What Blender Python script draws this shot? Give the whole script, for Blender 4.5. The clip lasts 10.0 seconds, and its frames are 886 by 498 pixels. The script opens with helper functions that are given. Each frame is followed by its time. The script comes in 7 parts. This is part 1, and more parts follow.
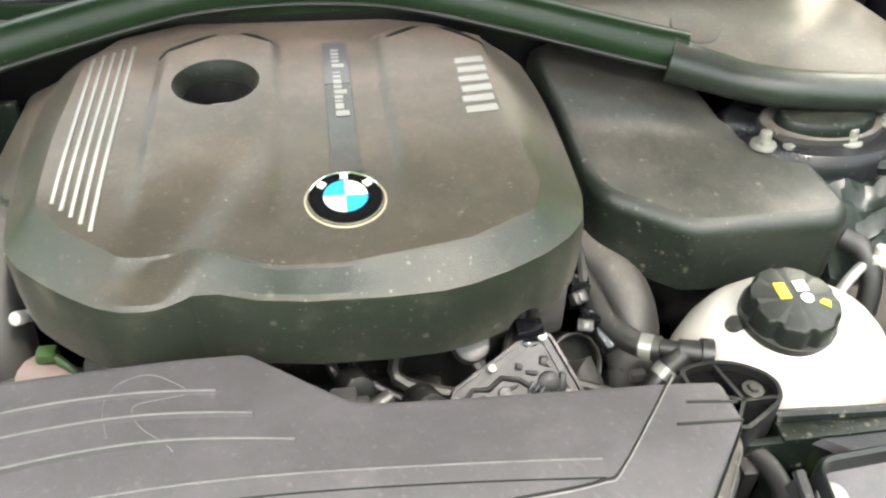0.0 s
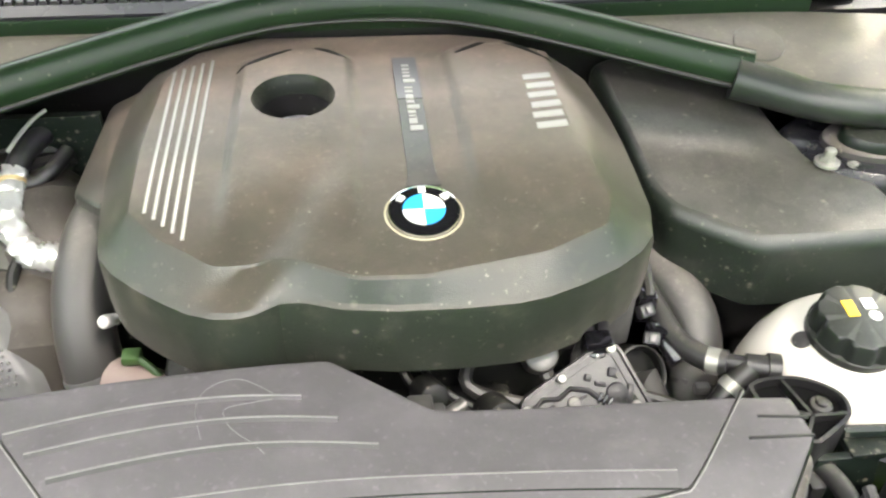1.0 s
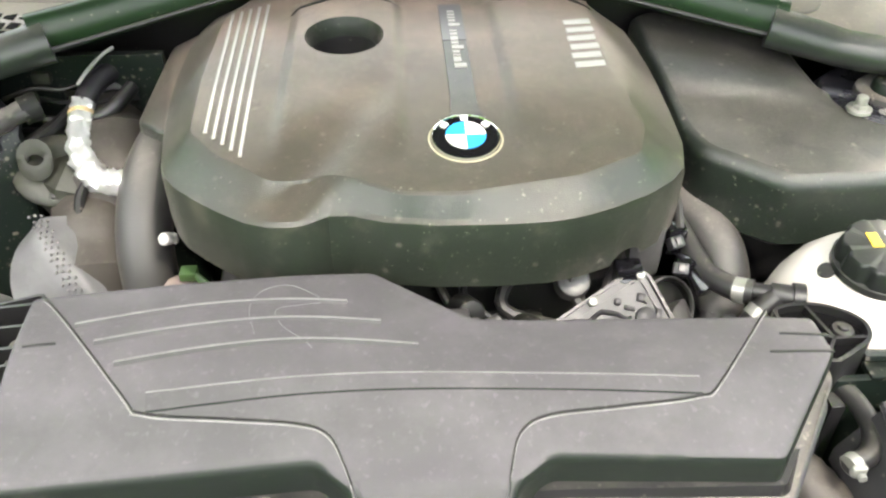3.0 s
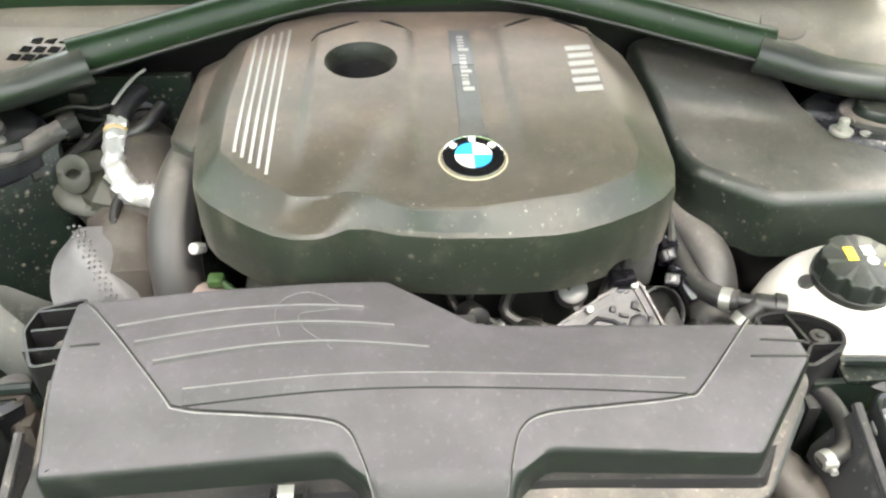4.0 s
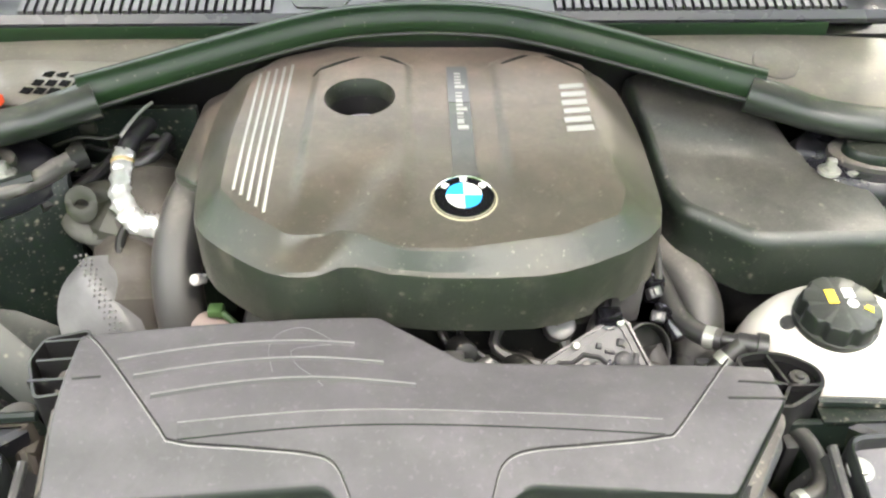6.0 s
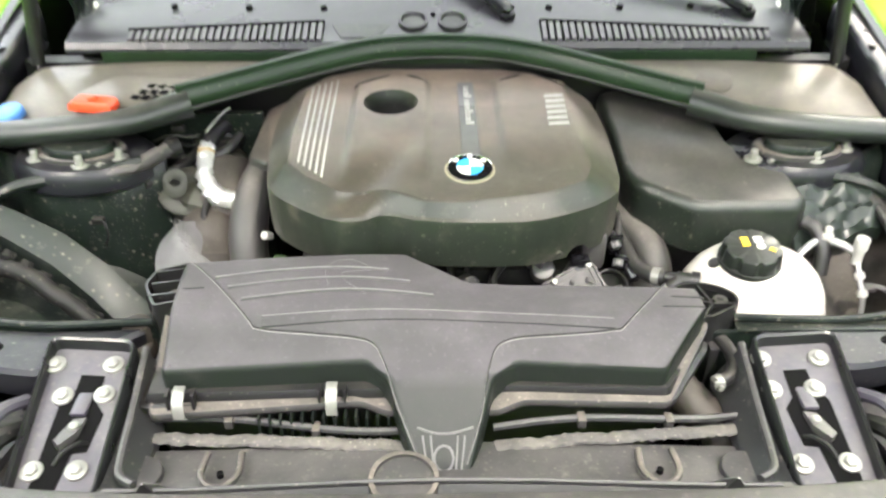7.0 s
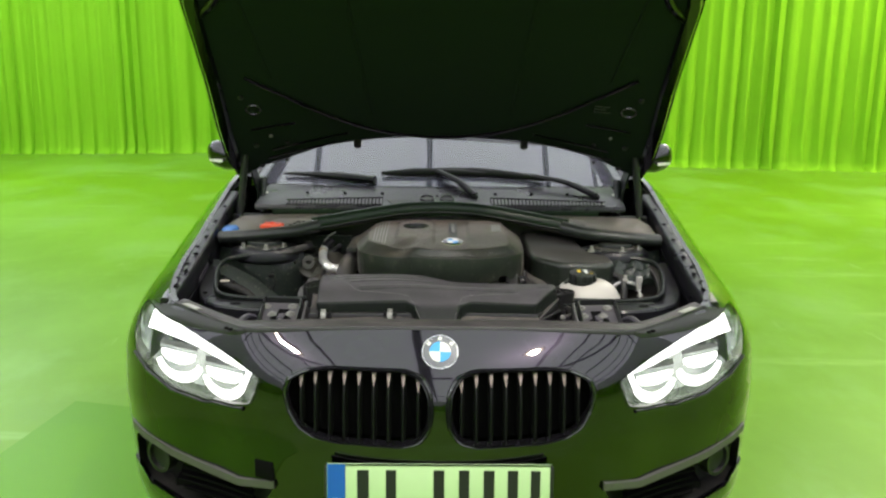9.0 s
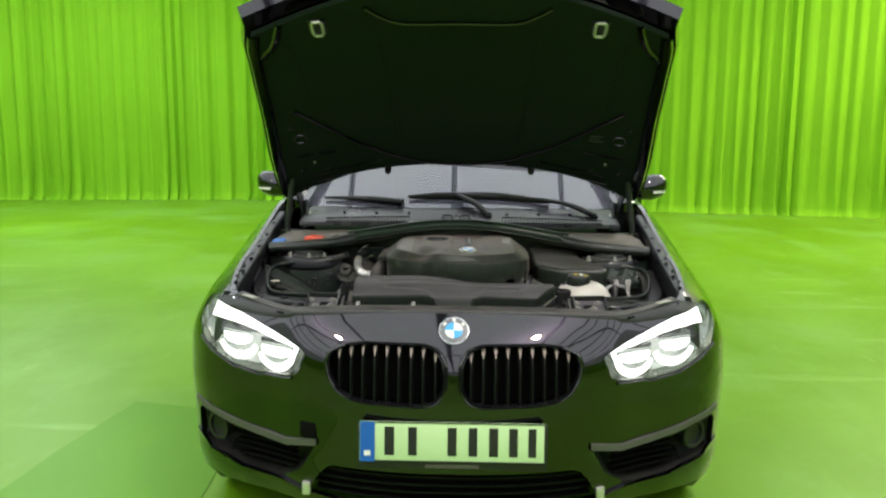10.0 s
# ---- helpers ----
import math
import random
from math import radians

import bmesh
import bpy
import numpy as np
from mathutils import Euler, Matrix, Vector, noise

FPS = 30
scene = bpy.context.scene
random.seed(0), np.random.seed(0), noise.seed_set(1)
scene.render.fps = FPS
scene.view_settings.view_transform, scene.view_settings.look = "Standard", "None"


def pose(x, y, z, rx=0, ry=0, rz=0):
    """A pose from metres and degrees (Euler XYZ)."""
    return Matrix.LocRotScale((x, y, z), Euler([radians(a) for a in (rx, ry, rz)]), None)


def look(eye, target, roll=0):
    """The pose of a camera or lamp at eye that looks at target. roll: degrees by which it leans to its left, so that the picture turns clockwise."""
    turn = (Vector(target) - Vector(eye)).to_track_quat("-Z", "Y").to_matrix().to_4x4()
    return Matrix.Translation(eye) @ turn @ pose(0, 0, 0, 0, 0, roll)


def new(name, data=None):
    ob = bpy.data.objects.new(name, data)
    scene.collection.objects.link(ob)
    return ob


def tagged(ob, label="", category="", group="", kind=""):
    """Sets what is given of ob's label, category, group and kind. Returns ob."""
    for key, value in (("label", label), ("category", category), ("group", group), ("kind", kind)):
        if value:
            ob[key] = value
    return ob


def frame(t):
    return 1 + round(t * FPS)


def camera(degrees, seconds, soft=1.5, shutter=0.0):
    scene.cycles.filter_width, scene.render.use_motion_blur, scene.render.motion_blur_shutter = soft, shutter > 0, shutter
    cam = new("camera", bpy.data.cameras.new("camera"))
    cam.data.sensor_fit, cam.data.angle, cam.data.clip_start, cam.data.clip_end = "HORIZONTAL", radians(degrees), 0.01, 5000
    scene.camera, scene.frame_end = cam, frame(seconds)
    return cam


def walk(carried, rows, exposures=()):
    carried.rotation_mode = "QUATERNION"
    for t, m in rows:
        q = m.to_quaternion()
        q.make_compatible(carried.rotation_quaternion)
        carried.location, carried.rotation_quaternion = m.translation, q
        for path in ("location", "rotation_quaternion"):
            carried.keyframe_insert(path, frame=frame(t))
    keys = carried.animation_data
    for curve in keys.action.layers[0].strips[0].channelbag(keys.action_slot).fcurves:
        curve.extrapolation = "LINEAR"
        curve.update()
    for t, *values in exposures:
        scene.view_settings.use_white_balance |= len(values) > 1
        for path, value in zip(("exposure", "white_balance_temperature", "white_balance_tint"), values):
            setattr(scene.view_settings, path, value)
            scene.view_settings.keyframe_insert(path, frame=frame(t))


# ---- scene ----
cam = camera(55.0, 10.0, soft=2.3, shutter=0.4)
PATH = [
    (0, (0.023, 0.101, 1.307), (0.28, 1.619, 0.029), 1.9),
    (0.5, (-0.001, 0.096, 1.317), (0.25, 1.615, 0.039), 2.3),
    (1, (-0.019, 0.094, 1.326), (0.173, 1.626, 0.054), 1.2),
    (1.5, (-0.025, 0.092, 1.318), (0.132, 1.627, 0.044), 0.9),
    (2, (-0.029, 0.096, 1.298), (0.109, 1.624, 0.015), 0.9),
    (2.5, (-0.023, 0.069, 1.3), (0.094, 1.596, 0.013), 0.7),
    (3.8, (-0.036, -0.03, 1.335), (0.055, 1.515, 0.068), 0.5),
    (4, (-0.032, -0.029, 1.349), (0.055, 1.514, 0.08), 0.5),
    (4.5, (-0.017, -0.016, 1.353), (0.06, 1.531, 0.087), 0.4),
    (5, (-0.006, -0.001, 1.351), (0.063, 1.547, 0.086), 0.4),
    (6.3, (-0.009, -0.064, 1.413), (0.036, 1.489, 0.155), 0.4),
    (6.5, (-0.016, -0.125, 1.427), (0.025, 1.439, 0.182), 0.4),
    (7, (-0.017, -0.345, 1.456), (0.011, 1.301, 0.32), 0.2),
    (7.2, (-0.019, -0.463, 1.459), (0.006, 1.276, 0.468), 0.1),
    (7.5, (-0.03, -0.626, 1.472), (0.002, 1.179, 0.609), 0.1),
    (7.8, (-0.04, -0.869, 1.46), (-0.012, 0.998, 0.74), 0.1),
    (8, (-0.041, -1.006, 1.467), (-0.014, 0.867, 0.768), 0.1),
    (8.5, (-0.008, -1.438, 1.428), (-0.009, 0.484, 0.874), 0.0),
    (9, (-0.007, -1.801, 1.418), (0.005, 0.15, 0.981), 0.5),
    (9.5, (0.011, -2.063, 1.407), (-0.024, -0.096, 1.051), 0.3),
    (10, (0.039, -2.262, 1.355), (-0.021, -0.288, 1.041), 0.4),
]
EXPOSURES = [(0, 1.22), (1, 1.3), (4, 1.42), (6.5, 1.42), (7, 1.33), (7.5, 0.82), (8.0, 0.05), (8.5, -0.28), (9, -0.42), (10, -0.52)]
walk(cam, [(t, look(eye, target, roll)) for t, eye, target, roll in PATH], EXPOSURES)

# ---- world and light ----
world = bpy.data.worlds.new("hall_air")
world.use_nodes = True
scene.world = world
world.node_tree.nodes["Background"].inputs[0].default_value = (0.55, 0.6, 0.65, 1)
world.node_tree.nodes["Background"].inputs[1].default_value = 0.05

CEILING = 5.2
PANEL_LIGHT = 2.35


# ---- materials ----
def shader(name, colour, rough=0.5, metal=0.0, spec=0.5, coat=0.0, vary=0.15, scale=30.0, dust=0.0, dust_colour=(0.32, 0.29, 0.24),
           bump=0.0, bump_scale=400.0, rough_vary=0.1, dust_scale=14.0, film=0.0, transmission=0.0, ior=1.5, emit=None, emit_power=0.0):
    """A surface with two scales of colour variation, optional settled dust and fine relief."""
    m = bpy.data.materials.new(name)
    m.use_nodes = True
    n, l = m.node_tree.nodes, m.node_tree.links
    b = n["Principled BSDF"]
    b.inputs["Roughness"].default_value = rough
    b.inputs["Metallic"].default_value = metal
    b.inputs["Specular IOR Level"].default_value = spec
    b.inputs["Coat Weight"].default_value = coat
    b.inputs["Coat Roughness"].default_value = 0.03
    b.inputs["Transmission Weight"].default_value = transmission
    b.inputs["IOR"].default_value = ior
    if emit:
        b.inputs["Emission Color"].default_value = (*emit, 1)
        b.inputs["Emission Strength"].default_value = emit_power
    geo = n.new("ShaderNodeNewGeometry")
    big = n.new("ShaderNodeTexNoise")
    big.inputs["Scale"].default_value = scale
    big.inputs["Detail"].default_value = 5
    l.new(geo.outputs["Position"], big.inputs["Vector"])
    mix = n.new("ShaderNodeMix")
    mix.data_type = "RGBA"
    lo, hi = [max(0, c * (1 - vary)) for c in colour], [min(1, c * (1 + vary)) for c in colour]
    mix.inputs["A"].default_value, mix.inputs["B"].default_value = (*lo, 1), (*hi, 1)
    l.new(big.outputs["Fac"], mix.inputs["Factor"])
    out = mix.outputs["Result"]
    rr = n.new("ShaderNodeMapRange")
    rr.inputs["To Min"].default_value, rr.inputs["To Max"].default_value = max(0.02, rough - rough_vary), min(1, rough + rough_vary)
    l.new(big.outputs["Fac"], rr.inputs["Value"])
    rough_out = rr.outputs["Result"]
    if dust:
        d = n.new("ShaderNodeTexNoise")
        d.inputs["Scale"].default_value, d.inputs["Detail"].default_value, d.inputs["Roughness"].default_value = dust_scale, 8, 0.7
        l.new(geo.outputs["Position"], d.inputs["Vector"])
        fine = n.new("ShaderNodeTexNoise")
        fine.inputs["Scale"].default_value, fine.inputs["Detail"].default_value = 160, 3
        l.new(geo.outputs["Position"], fine.inputs["Vector"])
        ramp = n.new("ShaderNodeMapRange")
        ramp.inputs["From Min"].default_value, ramp.inputs["From Max"].default_value = 0.42, 0.72
        ramp.inputs["To Max"].default_value = dust
        l.new(d.outputs["Fac"], ramp.inputs["Value"])
        specks = n.new("ShaderNodeMapRange")
        specks.inputs["From Min"].default_value, specks.inputs["From Max"].default_value = 0.6, 0.75
        specks.inputs["To Max"].default_value = dust
        l.new(fine.outputs["Fac"], specks.inputs["Value"])
        add = n.new("ShaderNodeMath")
        add.operation, add.use_clamp = "ADD", True
        l.new(ramp.outputs["Result"], add.inputs[0]), l.new(specks.outputs["Result"], add.inputs[1])
        # film: even dust on tops, on some plastics standing in for sheen
        thin = n.new("ShaderNodeMath")
        thin.operation, thin.use_clamp = "ADD", True
        thin.inputs[1].default_value = film
        l.new(add.outputs["Value"], thin.inputs[0])
        add = thin
        parts = n.new("ShaderNodeSeparateXYZ")
        l.new(geo.outputs["Normal"], parts.inputs["Vector"])
        lies = n.new("ShaderNodeMapRange")
        lies.interpolation_type = "SMOOTHSTEP"
        lies.inputs["From Min"].default_value, lies.inputs["From Max"].default_value, lies.inputs["To Min"].default_value = 0.72, 0.985, 0.012
        l.new(parts.outputs["Z"], lies.inputs["Value"])
        settled = n.new("ShaderNodeMath")
        settled.operation, settled.name = "MULTIPLY", "settled_dust"
        l.new(add.outputs["Value"], settled.inputs[0]), l.new(lies.outputs["Result"], settled.inputs[1])
        add = settled
        mix2 = n.new("ShaderNodeMix")
        mix2.data_type = "RGBA"
        mix2.inputs["B"].default_value = (*dust_colour, 1)
        l.new(out, mix2.inputs["A"]), l.new(add.outputs["Value"], mix2.inputs["Factor"])
        out = mix2.outputs["Result"]
        lift = n.new("ShaderNodeMath")
        lift.operation, lift.use_clamp = "MULTIPLY_ADD", True
        lift.inputs[1].default_value = 0.35
        l.new(add.outputs["Value"], lift.inputs[0]), l.new(rough_out, lift.inputs[2])
        rough_out = lift.outputs["Value"]
    l.new(out, b.inputs["Base Color"])
    l.new(rough_out, b.inputs["Roughness"])
    if bump:
        t = n.new("ShaderNodeTexNoise")
        t.inputs["Scale"].default_value, t.inputs["Detail"].default_value = bump_scale, 3
        l.new(geo.outputs["Position"], t.inputs["Vector"])
        bm_ = n.new("ShaderNodeBump")
        bm_.inputs["Strength"].default_value, bm_.inputs["Distance"].default_value = bump, 0.002
        l.new(t.outputs["Fac"], bm_.inputs["Height"]), l.new(bm_.outputs["Normal"], b.inputs["Normal"])
    return m


def rear_lit_dust(m, y0, y1, least, most):
    """Scales the settled dust along y, in smears, painting the back as better lit."""
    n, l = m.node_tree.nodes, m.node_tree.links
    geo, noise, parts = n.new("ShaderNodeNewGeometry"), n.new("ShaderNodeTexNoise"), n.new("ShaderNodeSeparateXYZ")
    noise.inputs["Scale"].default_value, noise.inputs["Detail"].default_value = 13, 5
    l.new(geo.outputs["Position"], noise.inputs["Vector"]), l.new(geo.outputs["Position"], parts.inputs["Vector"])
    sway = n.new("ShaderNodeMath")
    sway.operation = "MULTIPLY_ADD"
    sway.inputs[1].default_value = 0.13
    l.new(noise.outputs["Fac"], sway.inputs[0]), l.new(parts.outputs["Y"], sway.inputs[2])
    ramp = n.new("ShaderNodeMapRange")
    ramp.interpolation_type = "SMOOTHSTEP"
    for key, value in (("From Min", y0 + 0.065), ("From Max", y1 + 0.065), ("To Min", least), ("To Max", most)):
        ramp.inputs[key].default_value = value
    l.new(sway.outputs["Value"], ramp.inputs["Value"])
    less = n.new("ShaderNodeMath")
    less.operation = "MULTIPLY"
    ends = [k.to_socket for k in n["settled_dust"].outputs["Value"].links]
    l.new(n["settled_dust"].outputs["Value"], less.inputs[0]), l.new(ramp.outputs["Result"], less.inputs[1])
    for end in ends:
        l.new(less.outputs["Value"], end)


def scuffs(m, colour, stretch, turn, low, high, amount):
    """Lays drawn-out pale scuffs over a material's colour."""
    n, l = m.node_tree.nodes, m.node_tree.links
    geo, lay, noise = n.new("ShaderNodeNewGeometry"), n.new("ShaderNodeMapping"), n.new("ShaderNodeTexNoise")
    lay.inputs["Rotation"].default_value, lay.inputs["Scale"].default_value = (0, 0, radians(turn)), stretch
    noise.inputs["Scale"].default_value, noise.inputs["Detail"].default_value, noise.inputs["Roughness"].default_value = 1.0, 7, 0.62
    l.new(geo.outputs["Position"], lay.inputs["Vector"]), l.new(lay.outputs["Vector"], noise.inputs["Vector"])
    ramp = n.new("ShaderNodeMapRange")
    ramp.inputs["From Min"].default_value, ramp.inputs["From Max"].default_value, ramp.inputs["To Max"].default_value = low, high, amount
    l.new(noise.outputs["Fac"], ramp.inputs["Value"])
    mix = n.new("ShaderNodeMix")
    mix.data_type = "RGBA"
    mix.inputs["B"].default_value = (*colour, 1)
    b = n["Principled BSDF"]
    l.new(b.inputs["Base Color"].links[0].from_socket, mix.inputs["A"])
    l.new(ramp.outputs["Result"], mix.inputs["Factor"])
    l.new(mix.outputs["Result"], b.inputs["Base Color"])


def specks(m, colour, scale, few, amount):
    """Scatters small round crumbs of dirt over a material; few: the share of places that stay clean."""
    n, l = m.node_tree.nodes, m.node_tree.links
    geo, cells, parts = n.new("ShaderNodeNewGeometry"), n.new("ShaderNodeTexVoronoi"), n.new("ShaderNodeSeparateColor")
    cells.inputs["Scale"].default_value = scale
    l.new(geo.outputs["Position"], cells.inputs["Vector"]), l.new(cells.outputs["Color"], parts.inputs["Color"])
    spot, pick, both = n.new("ShaderNodeMapRange"), n.new("ShaderNodeMapRange"), n.new("ShaderNodeMath")
    for key, value in (("From Min", 0.10), ("From Max", 0.30), ("To Min", amount), ("To Max", 0.0)):
        spot.inputs[key].default_value = value
    pick.inputs["From Min"].default_value, pick.inputs["From Max"].default_value = few, few + 0.12
    l.new(cells.outputs["Distance"], spot.inputs["Value"]), l.new(parts.outputs["Red"], pick.inputs["Value"])
    both.operation = "MULTIPLY"
    l.new(spot.outputs["Result"], both.inputs[0]), l.new(pick.outputs["Result"], both.inputs[1])
    mix = n.new("ShaderNodeMix")
    mix.data_type = "RGBA"
    mix.inputs["B"].default_value = (*colour, 1)
    b = n["Principled BSDF"]
    l.new(b.inputs["Base Color"].links[0].from_socket, mix.inputs["A"])
    l.new(both.outputs["Value"], mix.inputs["Factor"])
    l.new(mix.outputs["Result"], b.inputs["Base Color"])


PAINT = shader("dark_paint", (0.008, 0.0065, 0.0105), 0.28, 1.0, spec=0.05, coat=1.0, vary=0.1, scale=5, rough_vary=0.03)
PAINT.node_tree.nodes["Principled BSDF"].inputs["Coat IOR"].default_value = 1.64
BAY_PAINT = shader("bay_paint", (0.009, 0.0095, 0.012), 0.30, 0.0, spec=0.34, vary=0.35, scale=14, dust=0.07, film=0.0, bump=0.08)
PRIMER = shader("lavender_primer", (0.05, 0.047, 0.06), 0.42, vary=0.2, scale=20, dust=0.15, film=0.05, bump=0.1)
SLAM = shader("slam_plastic", (0.024, 0.0245, 0.025), 0.36, vary=0.3, scale=12, dust=0.13, film=0.08, dust_colour=(0.32, 0.29, 0.27), bump=0.15, bump_scale=500)
ARCH = shader("arch_plastic", (0.016, 0.021, 0.018), 0.38, vary=0.3, scale=14, dust=0.13, bump=0.2, bump_scale=60, spec=0.25)
SLAM_PALE = shader("dusty_plastic", (0.03, 0.029, 0.028), 0.42, vary=0.3, scale=20, dust=0.3, film=0.14, dust_colour=(0.33, 0.28, 0.23), bump=0.2)
FASTENER = shader("dull_zinc", (0.27, 0.27, 0.245), 0.42, 0.5, vary=0.25, scale=60)
# COVER to AIRBOX: slight green in the black base imitates the hall's bounce.
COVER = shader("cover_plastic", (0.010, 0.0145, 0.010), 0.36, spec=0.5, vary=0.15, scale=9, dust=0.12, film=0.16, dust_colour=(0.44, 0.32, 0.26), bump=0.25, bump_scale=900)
# Rear light painted into the dust: thin in front, thick behind.
rear_lit_dust(COVER, 0.66, 0.98, 0.45, 1.75)
SIDE_COVER = shader("side_plastic", (0.010, 0.0145, 0.0105), 0.31, spec=0.48, vary=0.18, scale=9, dust=0.12, film=0.085, dust_colour=(0.36, 0.31, 0.29), bump=0.25, bump_scale=900)
# Lavender top film imitates ceiling sheen on the black lid.
AIRBOX = shader("airbox_plastic", (0.011, 0.0145, 0.0115), 0.36, spec=0.17, vary=0.12, scale=7, dust=0.08, film=0.175, dust_colour=(0.33, 0.295, 0.325), bump=0.2, bump_scale=1100)
LIP = shader("lip_plastic", (0.02, 0.0195, 0.02), 0.45, vary=0.12, scale=7, dust=0.12, film=0.05, dust_colour=(0.33, 0.29, 0.26), bump=0.2, bump_scale=900)
STEP_SHADE = shader("step_shade", (0.012, 0.012, 0.011), 0.5, spec=0.2, vary=0.3, scale=40)
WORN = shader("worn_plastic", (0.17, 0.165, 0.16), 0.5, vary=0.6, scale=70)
PALE_RIDGE = shader("pale_ridge", (0.12, 0.118, 0.116), 0.5, vary=0.5, scale=60)
BLACK = shader("black_plastic", (0.009, 0.009, 0.009), 0.42, vary=0.2, scale=18, dust=0.09, bump=0.15)
PLUG_GREY = shader("dull_plastic", (0.014, 0.0135, 0.015), 0.45, vary=0.4, scale=60, dust=0.06, bump=0.4, bump_scale=120)
GLOSS = shader("gloss_black", (0.006, 0.006, 0.007), 0.12, coat=0.5, vary=0.1, rough_vary=0.03)
RUBBER = shader("rubber", (0.014, 0.014, 0.0135), 0.45, vary=0.2, scale=20, dust=0.16, film=0.05, bump=0.1)
# Black rubber; the green in its base imitates reflections of the green hall.
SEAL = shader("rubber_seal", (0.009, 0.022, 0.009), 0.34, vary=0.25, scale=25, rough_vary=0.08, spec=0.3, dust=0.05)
# Liner base tinted green as well, for reflected floor and curtains.
LINER = shader("liner_plastic", (0.006, 0.0095, 0.0075), 0.36, vary=0.5, scale=14, spec=0.30, dust=0.10, bump=0.2, bump_scale=60)
GRIME = shader("grimy_metal", (0.010, 0.0105, 0.0095), 0.55, 0.2, vary=0.6, scale=22, dust=0.12, spec=0.3, bump=0.4, bump_scale=80)
TANK = shader("tank_plastic", (0.50, 0.47, 0.425), 0.38, vary=0.05, scale=8, dust=0.05)
ZINC = shader("zinc", (0.62, 0.61, 0.56), 0.38, 0.75, vary=0.12, scale=60)
CAST = shader("cast_aluminium", (0.11, 0.106, 0.102), 0.45, 0.6, vary=0.35, scale=40, bump=0.3, bump_scale=200, dust=0.1)
FOIL = shader("foil", (0.42, 0.42, 0.41), 0.4, 0.6, vary=0.25, scale=50, bump=0.4, bump_scale=90)
SHIELD = shader("dull_foil", (0.12, 0.118, 0.118), 0.55, 0.3, vary=0.4, scale=30, bump=0.4, bump_scale=110)
HOSE = shader("dusty_rubber", (0.030, 0.029, 0.027), 0.5, vary=0.25, scale=24, dust=0.25, film=0.2, dust_colour=(0.32, 0.29, 0.26), bump=0.15)
CHROME = shader("chrome", (0.8, 0.8, 0.8), 0.12, 1.0, vary=0.05, rough_vary=0.05)
WHITE = shader("white_print", (0.75, 0.74, 0.7), 0.5, vary=0.05)
PRINT = shader("dull_print", (0.32, 0.31, 0.29), 0.5, vary=0.15)
BLUE = shader("badge_blue", (0.03, 0.32, 0.72), 0.3, vary=0.05, coat=0.5)
YELLOW = shader("yellow_print", (0.8, 0.55, 0.03), 0.5, vary=0.05)
RED = shader("red_plastic", (0.75, 0.075, 0.02), 0.42, vary=0.08)
CAPBLUE = shader("blue_plastic", (0.06, 0.2, 0.55), 0.45, vary=0.08)
TRAY = shader("tray_plastic", (0.065, 0.06, 0.05), 0.4, vary=0.12, scale=8, dust=0.2, film=0.14, dust_colour=(0.36, 0.31, 0.24), bump=0.15)
BROWN = shader("heat_shield", (0.04, 0.034, 0.028), 0.55, 0.3, vary=0.5, scale=20, dust=0.15, bump=0.5, bump_scale=70)
OLIVE = shader("cast_housing", (0.019, 0.020, 0.0135), 0.5, 0.2, vary=0.5, scale=26, dust=0.15, bump=0.5, bump_scale=90)
FELT = shader("bonnet_felt", (0.012, 0.019, 0.0145), 0.9, vary=0.25, scale=40, bump=0.5, bump_scale=300, spec=0.15)
PLATE = shader("plate_face", (0.50, 0.68, 0.36), 0.45, vary=0.03)
INK = shader("black_ink", (0.01, 0.01, 0.01), 0.5, vary=0.1)
# Near-black for dark parts; also paints the shade inside holes, slots and gaps.
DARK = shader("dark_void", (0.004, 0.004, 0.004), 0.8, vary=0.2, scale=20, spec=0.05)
COWL_SLAT = shader("cowl_slat", (0.04, 0.038, 0.043), 0.36, vary=0.2, scale=30, dust=0.12, film=0.09, dust_colour=(0.33, 0.30, 0.29))
WIPER = shader("wiper_black", (0.005, 0.0055, 0.006), 0.4, spec=0.25, vary=0.2, scale=30)
COWL_GLOSS = shader("satin_cowl", (0.019, 0.018, 0.022), 0.28, vary=0.15, scale=10, dust=0.05, film=0.03, dust_colour=(0.3, 0.28, 0.3), bump=0.1)
GREEN_FLOOR = shader("green_floor", (0.117, 0.262, 0.006), 0.42, vary=0.2, scale=0.5, rough_vary=0.0, spec=0.2)


scuffs(GREEN_FLOOR, (0.20, 0.41, 0.05), (0.45, 0.3, 1), 40, 0.45, 0.7, 0.6)
scuffs(GREEN_FLOOR, (0.32, 0.52, 0.16), (0.5, 3.2, 1), 12, 0.6, 0.78, 0.6)
scuffs(GREEN_FLOOR, (0.38, 0.56, 0.24), (5.0, 1.1, 1), 25, 0.66, 0.8, 0.5)
GREEN_CLOTH = shader("green_cloth", (0.185, 0.42, 0.011), 0.85, vary=0.08, scale=1.5, bump=0.1, bump_scale=600, spec=0.2)
FOAM = shader("frayed_foam", (0.055, 0.052, 0.05), 0.85, vary=0.8, scale=60, bump=0.9, bump_scale=110, dust=0.28, film=0.05)
scuffs(COVER, (0.085, 0.076, 0.06), (15, 21, 15), 25, 0.58, 0.76, 0.55)
CRUMB = (0.30, 0.27, 0.22)
